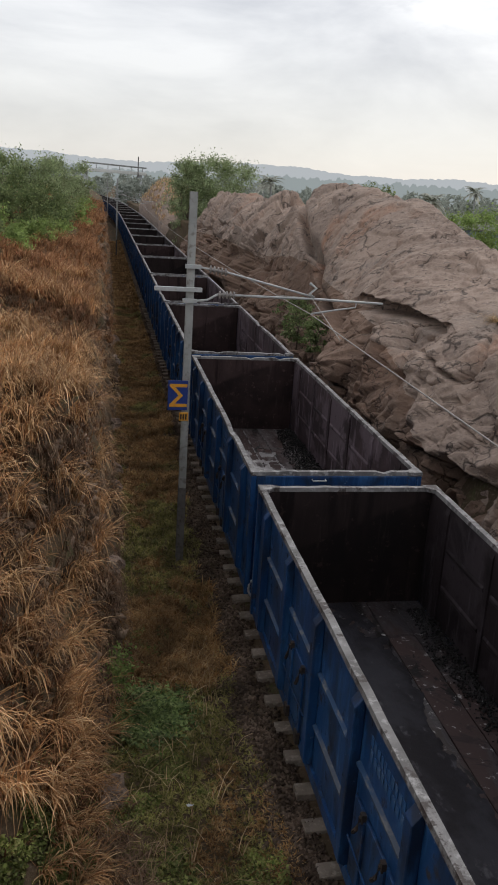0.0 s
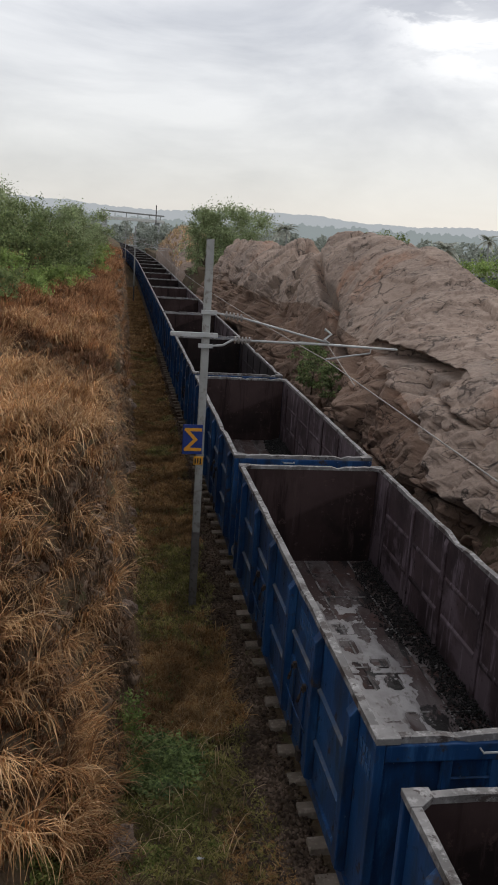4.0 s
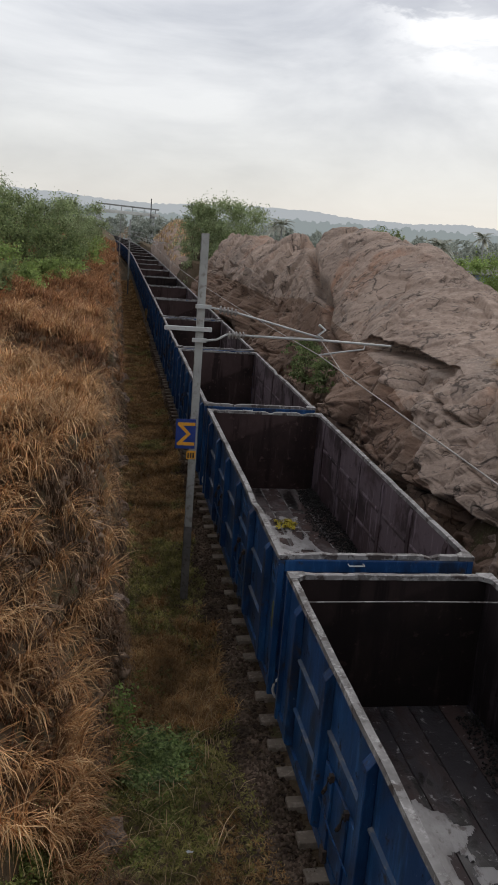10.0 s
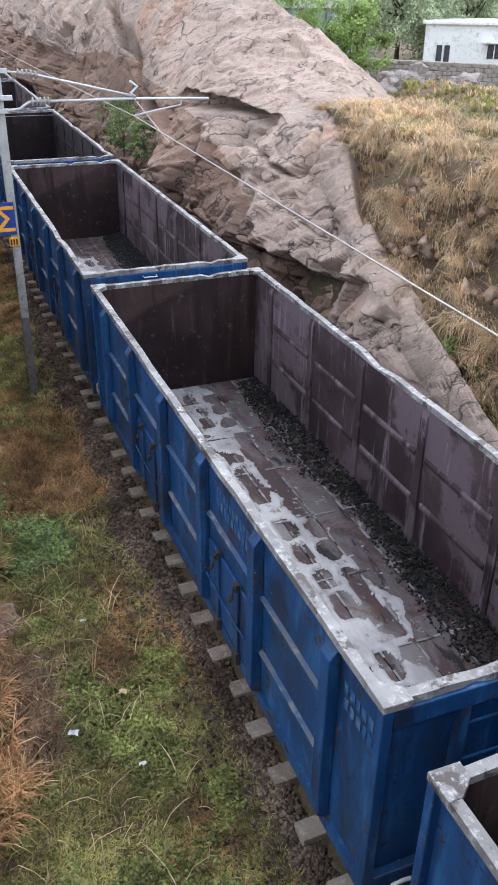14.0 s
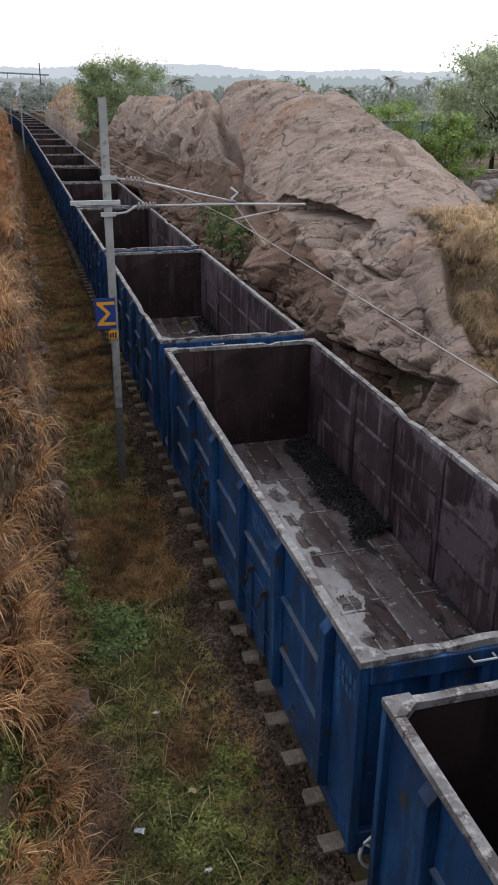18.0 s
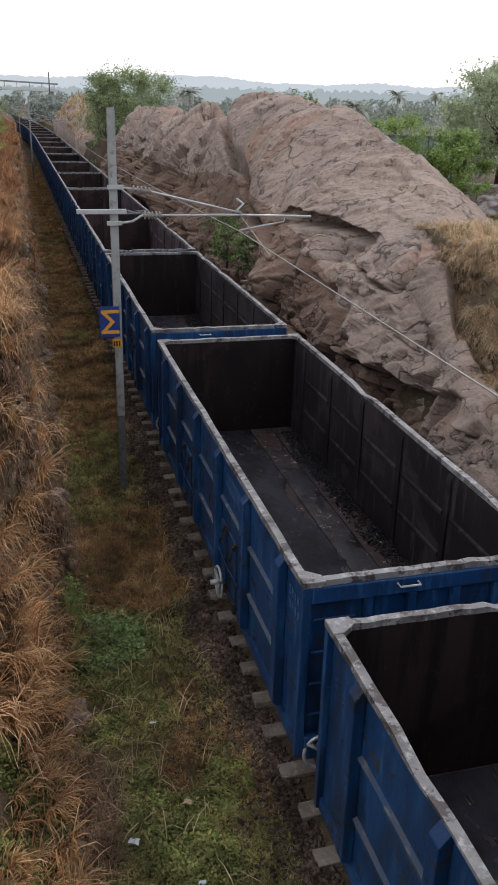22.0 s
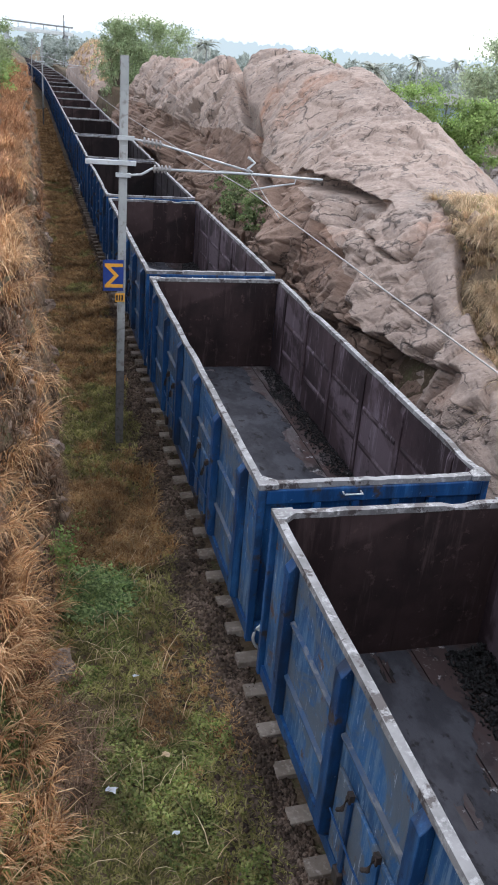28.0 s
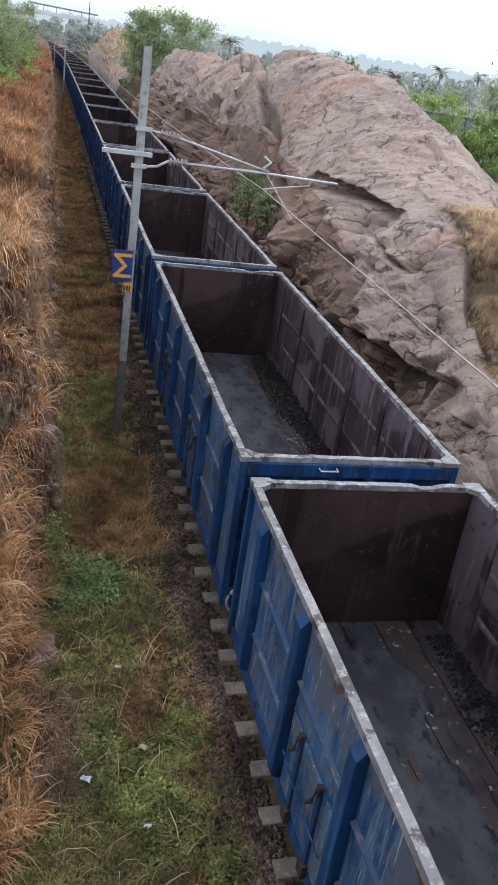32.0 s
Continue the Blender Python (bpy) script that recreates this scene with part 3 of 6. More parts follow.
def thing(name, label, category, group="", kind="", data=None, m=None):
    ob = tagged(new(name, data), label, category, group, kind)
    if m is not None:
        ob.matrix_basis = m
    return ob


def raw_mesh(name, v, f, mat, smooth=False):
    """A mesh from arrays: v (n, 3), f (m, 3 or 4)."""
    v, f = np.asarray(v, dtype=np.float32), np.asarray(f, dtype=np.int32)
    me = bpy.data.meshes.new(name)
    k = f.shape[1]
    me.vertices.add(len(v))
    me.vertices.foreach_set("co", v.ravel())
    me.loops.add(f.size)
    me.loops.foreach_set("vertex_index", f.ravel())
    me.polygons.add(len(f))
    me.polygons.foreach_set("loop_start", np.arange(len(f), dtype=np.int32) * k)
    me.update(calc_edges=True)
    me.validate()
    me.materials.append(mat)
    if smooth:
        me.shade_smooth()
    return me


def lattice(ix, iy, iz, seed):
    h = (ix.astype(np.int64) * 374761393 + iy.astype(np.int64) * 668265263 + iz.astype(np.int64) * 2147483647 + seed * 974711) & 0xFFFFFFFF
    h = ((h ^ (h >> 13)) * 1274126177) & 0xFFFFFFFF
    h = ((h ^ (h >> 16)) * 2246822519) & 0xFFFFFFFF
    return (h & 0xFFFFFF) / float(0xFFFFFF)


def vnoise(x, y, z, seed=0):
    x, y, z = np.broadcast_arrays(np.asarray(x, float), np.asarray(y, float), np.asarray(z, float))
    i, j, k = np.floor(x), np.floor(y), np.floor(z)
    u, v, w = x - i, y - j, z - k
    u, v, w = u * u * (3 - 2 * u), v * v * (3 - 2 * v), w * w * (3 - 2 * w)
    out = 0
    for a in (0, 1):
        for b in (0, 1):
            for c in (0, 1):
                out = out + lattice(i + a, j + b, k + c, seed) * (u if a else 1 - u) * (v if b else 1 - v) * (w if c else 1 - w)
    return out * 2 - 1


def fbm(x, y, z, octaves=5, seed=0, gain=0.5):
    s, amp = 0, 1.0
    for o in range(octaves):
        s = s + amp * vnoise(x * 2 ** o, y * 2 ** o, z * 2 ** o, seed + o)
        amp *= gain
    return s


def cells(x, y, z, seed=0, tilted_faces=False, boxy=False):
    """A blocky pattern: a value for each cell, the distance to the cell's edge and, if wanted, a slant over the cell."""
    i, j, k = np.floor(x), np.floor(y), np.floor(z)
    d1, d2, val, tilt = np.full(x.shape, 9.0), np.full(x.shape, 9.0), np.zeros(x.shape), np.zeros(x.shape)
    for a in (-1, 0, 1):
        for b in (-1, 0, 1):
            for c in (-1, 0, 1):
                p, q, r = i + a, j + b, k + c
                dx, dy, dz = p + lattice(p, q, r, seed) - x, q + lattice(p, q, r, seed + 1) - y, r + lattice(p, q, r, seed + 2) - z
                d = np.maximum(np.maximum(abs(dx), abs(dy)), abs(dz)) if boxy else np.sqrt(dx * dx + dy * dy + dz * dz)
                near = d < d1
                d2 = np.where(near, d1, np.minimum(d2, d))
                val = np.where(near, lattice(p, q, r, seed + 3), val)
                if tilted_faces:
                    lean = dx * (lattice(p, q, r, seed + 4) - 0.5) + dy * (lattice(p, q, r, seed + 5) - 0.5) + dz * (lattice(p, q, r, seed + 6) - 0.5)
                    tilt = np.where(near, lean, tilt)
                d1 = np.minimum(d1, d)
    return (val, d2 - d1, tilt) if tilted_faces else (val, d2 - d1)


def smooth(a, b, t):
    t = np.clip((t - a) / (b - a), 0, 1)
    return t * t * (3 - 2 * t)


# ---- plan ----
BEND_FROM, BEND = 110.0, 0.00028
PITCH, LONG, HALF, TOP, DECK, SKIRT = 10.713, 9.86, 1.55, 3.225, 1.10, 1.05


def bend(y):
    return -BEND * np.maximum(0, np.asarray(y) - BEND_FROM) ** 2


def track_pose(y):
    return pose(float(bend(y)), y, 0, 0, 0, math.degrees(math.atan(2 * BEND * max(0, y - BEND_FROM))))


def left_foot(y):
    """Where the foot of the bank beside the track lies."""
    return -3.68 - 0.32 * (1 - smooth(11.5, 14, y)) - 0.7 * (1 - smooth(4.5, 8.5, y)) + 0.12 * smooth(22, 34, y) + 0.3 * smooth(45, 90, y) + 0.16 * fbm(y * 0.35, 0, 0, 3, 5)


def brow(y):
    """How far the bank's edge stands back from its foot."""
    return 0.75 + 1.1 * (1 - smooth(8, 16, y))


def left_top(x, y):
    """Height of the bank's upper side."""
    out = np.maximum(0, -4.2 - x)
    z = 4.35 + 0.22 * np.minimum(out, 5) + 0.9 * smooth(25, 70, y) - 3.7 * (1 - smooth(7.0, 13.5, y))
    return z + 0.28 * fbm(x * 0.5, y * 0.3, 0, 4, 11)


def right_top(x, y):
    d = np.hypot(np.maximum(0, x - 8), np.maximum(0, np.abs(y - 20) - 2) * smooth(6, 12, x))
    z = 4.8 - 2.9 * smooth(2, 34, d) - 1.6 * smooth(40, 140, d) + 0.0 * y
    z = z - 2.0 * smooth(85, 110, y) * (1 - smooth(12, 20, x)) - 2.6 * smooth(21, 26, y) * (1 - smooth(88, 94, y)) * (1 - smooth(9, 14, x))
    return z + 0.12 * fbm(x * 0.4, y * 0.4, 0, 4, 21)


def slope_foot(y):
    """Foot of the earth slope, which steps back behind the rock."""
    return right_foot(y) + 2.2 * smooth(19, 24, y) * (1 - smooth(88, 94, y))


def right_foot(y):
    return 3.55 + 0.25 * fbm(y * 0.4, 7, 0, 3, 31)


# the ground: one sheet, drawn out along the track
yy = np.concatenate([np.arange(-30, 2, 2.0), np.arange(2, 34, 0.25), np.arange(34, 80, 0.6), np.arange(80, 260, 3.0), [270, 300, 350, 420, 520, 700, 1000, 1500, 2400, 4000]])
left_x = np.concatenate([[-3000, -1200, -500, -200, -100, -60, -40, -30, -24], np.arange(-20, -10, 1.0), np.arange(-10, -4.8, 0.3)])
face_n, bed_x = 14, np.concatenate([np.arange(-3.3, -2.2, 0.12), [-2.1, -1.95, -1.8, -1.6, -1.0, 0, 1.0, 1.7, 1.95, 2.2, 2.6, 3.0]])
right_x = np.concatenate([np.arange(6.6, 12, 0.35), np.arange(12, 26, 1.0), [28, 31, 35, 40, 45, 50, 56, 62, 70, 80, 100, 140, 200, 350, 700, 1400, 3000]])


def level(x, y):
    """Height of the track bed."""
    r = np.abs(x)
    z = -0.47 + 0.20 * (1 - smooth(1.5, 2.2, r)) + 0.05 * fbm(x * 1.1, y * 1.1, 0, 3, 41)
    return z


rows_v = []
for y in yy:
    fade = float(1 - smooth(235, 300, y))
    lf, rf = float(left_foot(y)), float(slope_foot(y))
    back = float(brow(y))
    lx = np.minimum(left_x, lf - back - 0.1)
    lz = left_top(lx, np.full_like(lx, y))
    edge = (lf - back, float(left_top(np.array([lf - back]), np.array([y]))[0]) - 0.12)
    s = (np.arange(face_n) + 1.0) / face_n
    steep = 0.55 + 0.75 * float(smooth(8, 16, y))
    fx = edge[0] + (lf - edge[0]) * s ** steep + 0.30 * smooth(8, 14, y) * np.sin(np.pi * s) * fbm(s * 5, y * 1.1, 3.0, 4, 51) + 0.05 * fbm(s * 9, y * 3, 3.0, 2, 52)
    fz = edge[1] + (-0.42 - edge[1]) * s
    bx = np.concatenate([np.linspace(lf + 0.06, min(lf + 0.1, -3.36), 2)[:1], np.linspace(lf, -3.3, 9)[1:-1] if lf < -3.4 else np.linspace(-3.38, -3.31, 7), bed_x])
    bz = level(bx, np.full_like(bx, y))
    # the near side of the opposite slope is grassy and slants back
    lean = 1.7 * (1 - float(smooth(17, 26, y))) + 0.9
    s2 = (np.arange(face_n) + 0.5) / face_n
    top2 = (rf + lean, float(right_top(np.array([rf + lean]), np.array([y]))[0]))
    gx = rf + lean * s2 ** 0.8 + 0.25 * fbm(s2 * 4, y * 0.7, 9.0, 4, 61)
    gz = -0.42 + (top2[1] + 0.42) * s2
    rx = np.maximum(right_x, rf + lean + 0.1 * np.arange(1, len(right_x) + 1))
    rz = right_top(rx, np.full_like(rx, y))
    x = np.concatenate([lx, [edge[0]], fx, bx, gx, [top2[0]], rx])
    z = np.concatenate([lz, [edge[1]], fz, bz, gz, [top2[1]], rz])
    z = z * fade + (1 - fade) * (0.4 + 0.3 * fbm(x * 0.01, y * 0.01, 0, 3, 71))
    rows_v.append(np.stack([x + float(bend(min(y, 260))), np.full_like(x, y), z], 1))
V = np.array(rows_v)
nr, nc = V.shape[:2]
idx = np.arange(nr * nc).reshape(nr, nc)
F = np.stack([idx[:-1, :-1], idx[:-1, 1:], idx[1:, 1:], idx[1:, :-1]], -1).reshape(-1, 4)
ground = thing("ground", "dry brown earth with sparse weeds and stones", "ground", kind="structure",
               data=raw_mesh("ground", V.reshape(-1, 3), F, EARTH, True))

# ---- plants made of many small pieces ----
rng = np.random.default_rng(7)


def blades(base, n_each, height, width, lean, droop, seed, down=None, toward=0.55):
    """Tufts of arching blades: base (n, 3), each tuft of its own size. Returns vertices and triangles."""
    r = np.random.default_rng(seed)
    p = np.repeat(np.asarray(base, float), n_each, axis=0)
    n = len(p)
    ang = r.uniform(0, 2 * np.pi, n)
    if down is not None:
        comb = np.repeat(r.normal(0, 0.45, len(base)), n_each)
        ang = np.where(r.random(n) < toward, down + comb + r.normal(0, 0.6, n), ang)
    hgt = height * r.uniform(0.5, 1.15, n) * np.repeat(r.uniform(0.7, 1.2, len(base)), n_each)
    tilt = lean * r.uniform(0.2, 1.0, n)
    d = np.stack([np.cos(ang), np.sin(ang), np.zeros(n)], 1)
    side = np.stack([-np.sin(ang), np.cos(ang), np.zeros(n)], 1)
    p = p + d * (0.10 * r.random(n))[:, None] * height + side * (0.10 * r.normal(0, 1, n))[:, None] * height
    w = width * r.uniform(0.6, 1.3, n)
    up = np.array([0, 0, 1.0])
    steps = [0.0, 0.4, 0.75, 1.0]
    levels = []
    dr = droop * r.uniform(0.4, 1.2, n)
    for q in steps:
        c = p + d * (tilt * q ** 1.5 * hgt)[:, None] + up * (hgt * (q - dr * q ** 3))[:, None]
        levels.append(c)
    pts = []
    for q, c in zip(steps[:-1], levels[:-1]):
        ww = (w * (1 - 0.55 * q))[:, None]
        pts += [c - side * ww, c + side * ww]
    pts.append(levels[-1])
    v = np.stack(pts, 1)
    tri = np.array([(0, 1, 2), (2, 1, 3), (2, 3, 4), (4, 3, 5), (4, 5, 6)])
    f = (np.arange(n) * 7)[:, None, None] + tri[None]
    return v.reshape(-1, 3), f.reshape(-1, 3)


def leaves(centres, size, seed, flat=0.0):
    """One small four-cornered leaf at each centre."""
    r = np.random.default_rng(seed)
    c = np.asarray(centres, float)
    n = len(c)
    a = r.normal(0, 1, (n, 3))
    a[:, 2] *= (1 - flat)
    a /= np.linalg.norm(a, axis=1)[:, None]
    b = np.cross(a, r.normal(0, 1, (n, 3)) * (1 - flat) + np.array([0, 0, flat * 3]))
    b /= np.linalg.norm(b, axis=1)[:, None]
    s = (size * r.uniform(0.6, 1.3, n))[:, None]
    v = np.stack([c - a * s, c - b * s * 0.5 + a * s * 0.1, c + a * s, c + b * s * 0.5 + a * s * 0.1], 1)
    return v.reshape(-1, 3), np.arange(4 * n).reshape(-1, 4)


def lumps(centres, sizes, seed):
    """Angular stones: eight-sided, each one its own shape."""
    r = np.random.default_rng(seed)
    c = np.asarray(centres, float)
    n = len(c)
    base = np.array([(1, 0, 0), (-1, 0, 0), (0, 1, 0), (0, -1, 0), (0, 0, 0.8), (0, 0, -0.8)], float)
    v = base[None] * r.uniform(0.6, 1.25, (n, 6, 1)) + r.normal(0, 0.22, (n, 6, 3))
    a = r.uniform(0, 2 * np.pi, n)
    rot = np.stack([np.stack([np.cos(a), -np.sin(a), 0 * a], 1), np.stack([np.sin(a), np.cos(a), 0 * a], 1), np.stack([0 * a, 0 * a, 1 + 0 * a], 1)], 1)
    v = np.einsum("nij,nkj->nki", rot, v) * np.asarray(sizes)[:, None, None] + c[:, None, :]
    tri = np.array([(0, 2, 4), (2, 1, 4), (1, 3, 4), (3, 0, 4), (2, 0, 5), (1, 2, 5), (3, 1, 5), (0, 3, 5)])
    return v.reshape(-1, 3), ((np.arange(n) * 6)[:, None, None] + tri[None]).reshape(-1, 3)


def stuff(name, label, category, mat, *pairs):
    vs, fs, k = [], [], 0
    for v, f in pairs:
        vs.append(v)
        fs.append(f + k)
        k += len(v)
    return thing(name, label, category, kind="stuff", data=raw_mesh(name, np.concatenate(vs), np.concatenate(fs), mat))


def bank_point(x, y):
    """Height of the bank beside the track for x left of its foot."""
    lf = left_foot(y)
    edge = lf - brow(y)
    ez = left_top(edge, y) - 0.12
    s = np.clip((x - edge) / (lf - edge), 0, 1)
    steep = 0.55 + 0.75 * smooth(8, 16, y)
    fz = ez + (-0.42 - ez) * s ** (1 / steep)
    return np.where(x < edge, left_top(x, y), fz)


# dry grass on the bank: big tussocks with shorter growth between
r = np.random.default_rng(3)


def bank_tufts(n, y0, y1, power, gap, inset, seed):
    q = np.random.default_rng(seed)
    y = y0 + (y1 - y0) * q.random(n) ** power
    x = left_foot(y) - 0.05 - (inset - 0.05) * smooth(9.0, 12.0, y) - (1.2 + 0.215 * y) * q.random(n) ** 1.25
    keep = fbm(x * 0.6, y * 0.4, 0, 3, 81) > gap
    x, y = x[keep], y[keep]
    return np.stack([x, y, bank_point(x, y) - 0.06], 1)


def apart(points, gap):
    """Thins points out until no two stand nearer than gap."""
    taken, out = {}, []
    for k, (x, y) in enumerate(points[:, :2] / gap):
        c = (math.floor(x), math.floor(y))
        if c not in taken and not any(math.hypot(x - taken[d][0], y - taken[d][1]) < 0.75 for d in itertools.product((c[0] - 1, c[0], c[0] + 1), (c[1] - 1, c[1], c[1] + 1)) if d in taken):
            taken[c] = (x, y)
            out.append(k)
    return points[out]


big = apart(bank_tufts(9000, 7.6, 34, 1.2, -0.45, 0.55, 11), 0.42)
big = big[(big[:, 1] < 17) | (fbm(big[:, 0] * 0.5, big[:, 1] * 0.3, 0, 3, 83) > 0.05 + 0.02 * (big[:, 1] - 17))]
small = bank_tufts(9000, 4.5, 32, 1.3, -0.95, 0.30, 12)
hang = bank_tufts(9000, 10.5, 84, 1.2, -0.45, 0.02, 14)
hang = hang[hang[:, 0] > left_foot(hang[:, 1]) - brow(hang[:, 1])]
q = np.random.default_rng(16)
sy = 6.2 + 6.0 * q.random(110)
sx = left_foot(sy) - 0.6 + 0.8 * q.random(110)
small = small[(small[:, 1] > 8.6) | (q.random(len(small)) < 0.07)]
spill = np.stack([sx, sy, np.where(sx < left_foot(sy), bank_point(sx, sy), level(sx, sy)) - 0.03], 1)
dead = np.stack([-3.85 + 0.22 * q.normal(0, 1, 70), 8.4 + 0.55 * q.normal(0, 1, 70)], 1)
dead = np.concatenate([dead, np.maximum(level(dead[:, :1], dead[:, 1:]), bank_point(dead[:, :1], dead[:, 1:]) - 0.05)], 1)
distant = apart(bank_tufts(16000, 22, 90, 1.3, -0.6, 0.4, 13), 0.5)
stuff("dry_grass", "tall dry orange-brown grass covering the bank", "grass", DRY_GRASS,
      blades(big, 110, 0.92, 0.0088, 0.95, 0.95, 1, down=-0.6, toward=0.45), blades(spill, 50, 0.5, 0.0075, 1.1, 0.8, 17, down=-0.5))
stuff("russet_grass", "dry russet grass further along the bank", "grass", RUSSET, blades(distant, 60, 0.85, 0.012, 0.9, 0.85, 2, down=-0.4))
stuff("matted_grass", "low matted red-brown grass between the tussocks", "grass", MATTED, blades(small, 13, 0.34, 0.009, 0.9, 0.5, 3, down=-0.4))
stuff("hanging_stalks", "grey-brown withered stalks hanging down the face of the bank", "grass", GREY_STALK, blades(dead, 26, 0.45, 0.005, 1.3, 0.8, 18), blades(hang, 18, 0.62, 0.009, 0.55, 1.35, 15, down=-0.3))

ROCK_Y = [7.5, 9, 10.5, 12.2, 14.8, 17.2, 19.4, 22, 24.5, 28, 30, 33, 37, 39.6, 44, 48.5, 49.8, 52, 57, 63, 75, 80, 84, 86, 90]
ROCK_X = [3.7, 4.0, 4.2, 4.4, 4.75, 5.2, 6.0, 7.4, 8.5, 9.1, 9.3, 9.4, 9.25, 9.15, 9.0, 8.8, 8.75, 8.7, 8.6, 8.5, 8.1, 7.5, 6.9, 6.0, 3.9]
ROCK_Z = [0.2, 1.0, 1.55, 2.05, 2.65, 3.55, 4.4, 5.1, 5.55, 6.2, 6.5, 7.0, 7.85, 8.25, 8.4, 8.05, 7.75, 7.35, 7.3, 7.3, 7.35, 7.4, 6.9, 4.6, -0.4]

# straw-coloured grass on the opposite slope: drooping tussocks with bare earth between
n = 5200
gy = 8.5 + 24 * r.random(n)
s = r.random(n)
lean = 1.7 * (1 - smooth(17, 26, gy)) + 0.9
rf = slope_foot(gy)
on_face = r.random(n) < 0.62
top_x = rf + lean
gx = np.where(on_face, rf + lean * (0.15 + 0.85 * s) ** 0.8, top_x + 8 * s)
gz = np.where(on_face, -0.42 + (right_top(top_x, gy) + 0.42) * (0.15 + 0.85 * s), right_top(gx, gy))
gap = fbm(gx * 0.7, gy * 0.7, gz * 0.7, 3, 97)
beyond = gx > np.interp(gy, ROCK_Y, ROCK_X) + 0.12
high = gz > 1.5 + 0.5 * gap
base = np.stack([gx, gy, gz - 0.08], 1)
on_top = ~on_face
rough = beyond & on_face & high & (gap > -0.5)
stuff("straw_grass", "thick straw-coloured dry grass on the slope", "grass", STRAW_GRASS,
      blades(apart(base[rough], 0.42), 230, 0.85, 0.0065, 1.0, 1.15, 4, down=3.6, toward=0.5), blades(base[beyond & on_face & high], 14, 0.36, 0.006, 0.9, 0.8, 44, down=3.5),
      blades(apart(base[beyond & on_top & (s < 0.35) & (gap > -0.3)], 0.5), 170, 0.6, 0.008, 1.0, 0.95, 41, down=3.5))
qx, qy = 6.4 + 2.6 * r.random(90), 18.6 + 4.6 * r.random(90)
corner = apart(np.stack([qx, qy, right_top(qx, qy) - 0.08], 1), 0.35)
stuff("overhanging_straw", "straw-coloured grass hanging over the edge of the slope", "grass", STRAW_GRASS, blades(corner, 130, 0.7, 0.0075, 1.0, 1.1, 45, down=3.6))
stuff("slope_weeds", "green weeds among the dry grass of the slope", "weeds", GREEN_GRASS,
      blades(base[beyond & on_top], 30, 0.30, 0.010, 0.8, 0.4, 42), blades(base[beyond & on_face & ~high], 16, 0.4, 0.010, 0.8, 0.5, 43))
n = 3000
gy, gx = 20 + 40 * r.random(n), 10 + 28 * r.random(n)
stuff("pale_grass", "thin pale grass on the flat land above the cutting", "grass", STRAW_GRASS,
      blades(np.stack([gx, gy, right_top(gx, gy) - 0.05], 1), 10, 0.30, 0.016, 0.6, 0.35, 5))

# the strip beside the track: brown grass, green grass, creeping weeds
n = 34000
gy = 4.3 + 60 * r.random(n) ** 1.9
near = 1 - smooth(8.5, 11, gy)
gx = left_foot(gy) - 0.1 - 0.6 * near + (-1.48 - 0.34 * (1 - near) * (1 - smooth(20, 30, gy)) * (0.7 + 0.3 * np.sin(gy * 2.3)) + 0.6 * near - left_foot(gy)) * r.random(n) ** 0.85
patch = fbm(gx * 0.6, gy * 0.3, 0, 3, 91)
brown = smooth(12.3, 12.9, gy) * (1 - smooth(15.2, 17.2, gy)) * 1.2 + 0.75 * smooth(19, 27, gy)
brown = brown + 0.12 * smooth(-2.75, -2.2, gx) * smooth(8.8, 10, gy) * (1 - smooth(12, 13, gy)) + 0.5 * np.exp(-((gx + 3.75) / 0.5) ** 2 - ((gy - 7.6) / 0.9) ** 2)
green = 1.5 * fbm(gx * 1.3, gy * 0.9, 0, 3, 92) + 0.55 * patch + 0.62 + 0.25 * (1 - smooth(10.5, 12.0, gy)) - 1.3 * brown + 0.3 * r.normal(0, 1, n) > 0
base = np.stack([gx, gy, np.where(gx < left_foot(gy), bank_point(gx, gy), level(gx, gy)) - 0.02], 1)
red = ~green & (gy > 12.1) & (gy < 18)
dull = ~green & (gy >= 18)
low = ~green & (gy <= 12.1)
n = 9000
fy = 58 + 62 * r.random(n)
fx = left_foot(fy) + (-1.5 - left_foot(fy)) * r.random(n)
thin = np.stack([fx + bend(fy), fy, level(fx, fy) - 0.02], 1)
stuff("verge_grass", "short red-brown grass on the verge beside the track", "grass", VERGE_BROWN, blades(base[red], 9, 0.30, 0.0085, 1.1, 0.75, 6),
      blades(base[dull], 9, 0.20, 0.010, 1.0, 0.6, 62), blades(base[low], 9, 0.11, 0.008, 1.2, 0.6, 61), blades(thin, 5, 0.28, 0.03, 1.0, 0.5, 63))
near_green = green & (gy < 18)
stuff("green_grass", "short olive-green grass on the verge beside the track", "grass", GREEN_GRASS, blades(base[near_green], 9, 0.105, 0.0085, 1.2, 0.5, 7), blades(base[green & ~near_green], 9, 0.13, 0.010, 1.1, 0.5, 71))
n = 90000
gy = 4.2 + 15 * r.random(n) ** 1.2
gx = left_foot(gy) - 0.2 - 0.6 * (1 - smooth(8.5, 11, gy)) + (-1.55 + 0.6 * (1 - smooth(8.5, 11, gy)) - left_foot(gy)) * r.random(n)
hole = fbm(gx * 1.6, gy * 1.3, 0, 3, 95)
keep = hole > -0.10 * (1 - smooth(9, 10.5, gy)) + 0.02 + 0.9 * smooth(12.3, 12.9, gy) - 0.45 * smooth(16, 17, gy) + 0.5 * smooth(-2.9, -2.2, gx) * smooth(8.5, 10, gy) + 0.3 * smooth(-2.2, -1.8, gx)
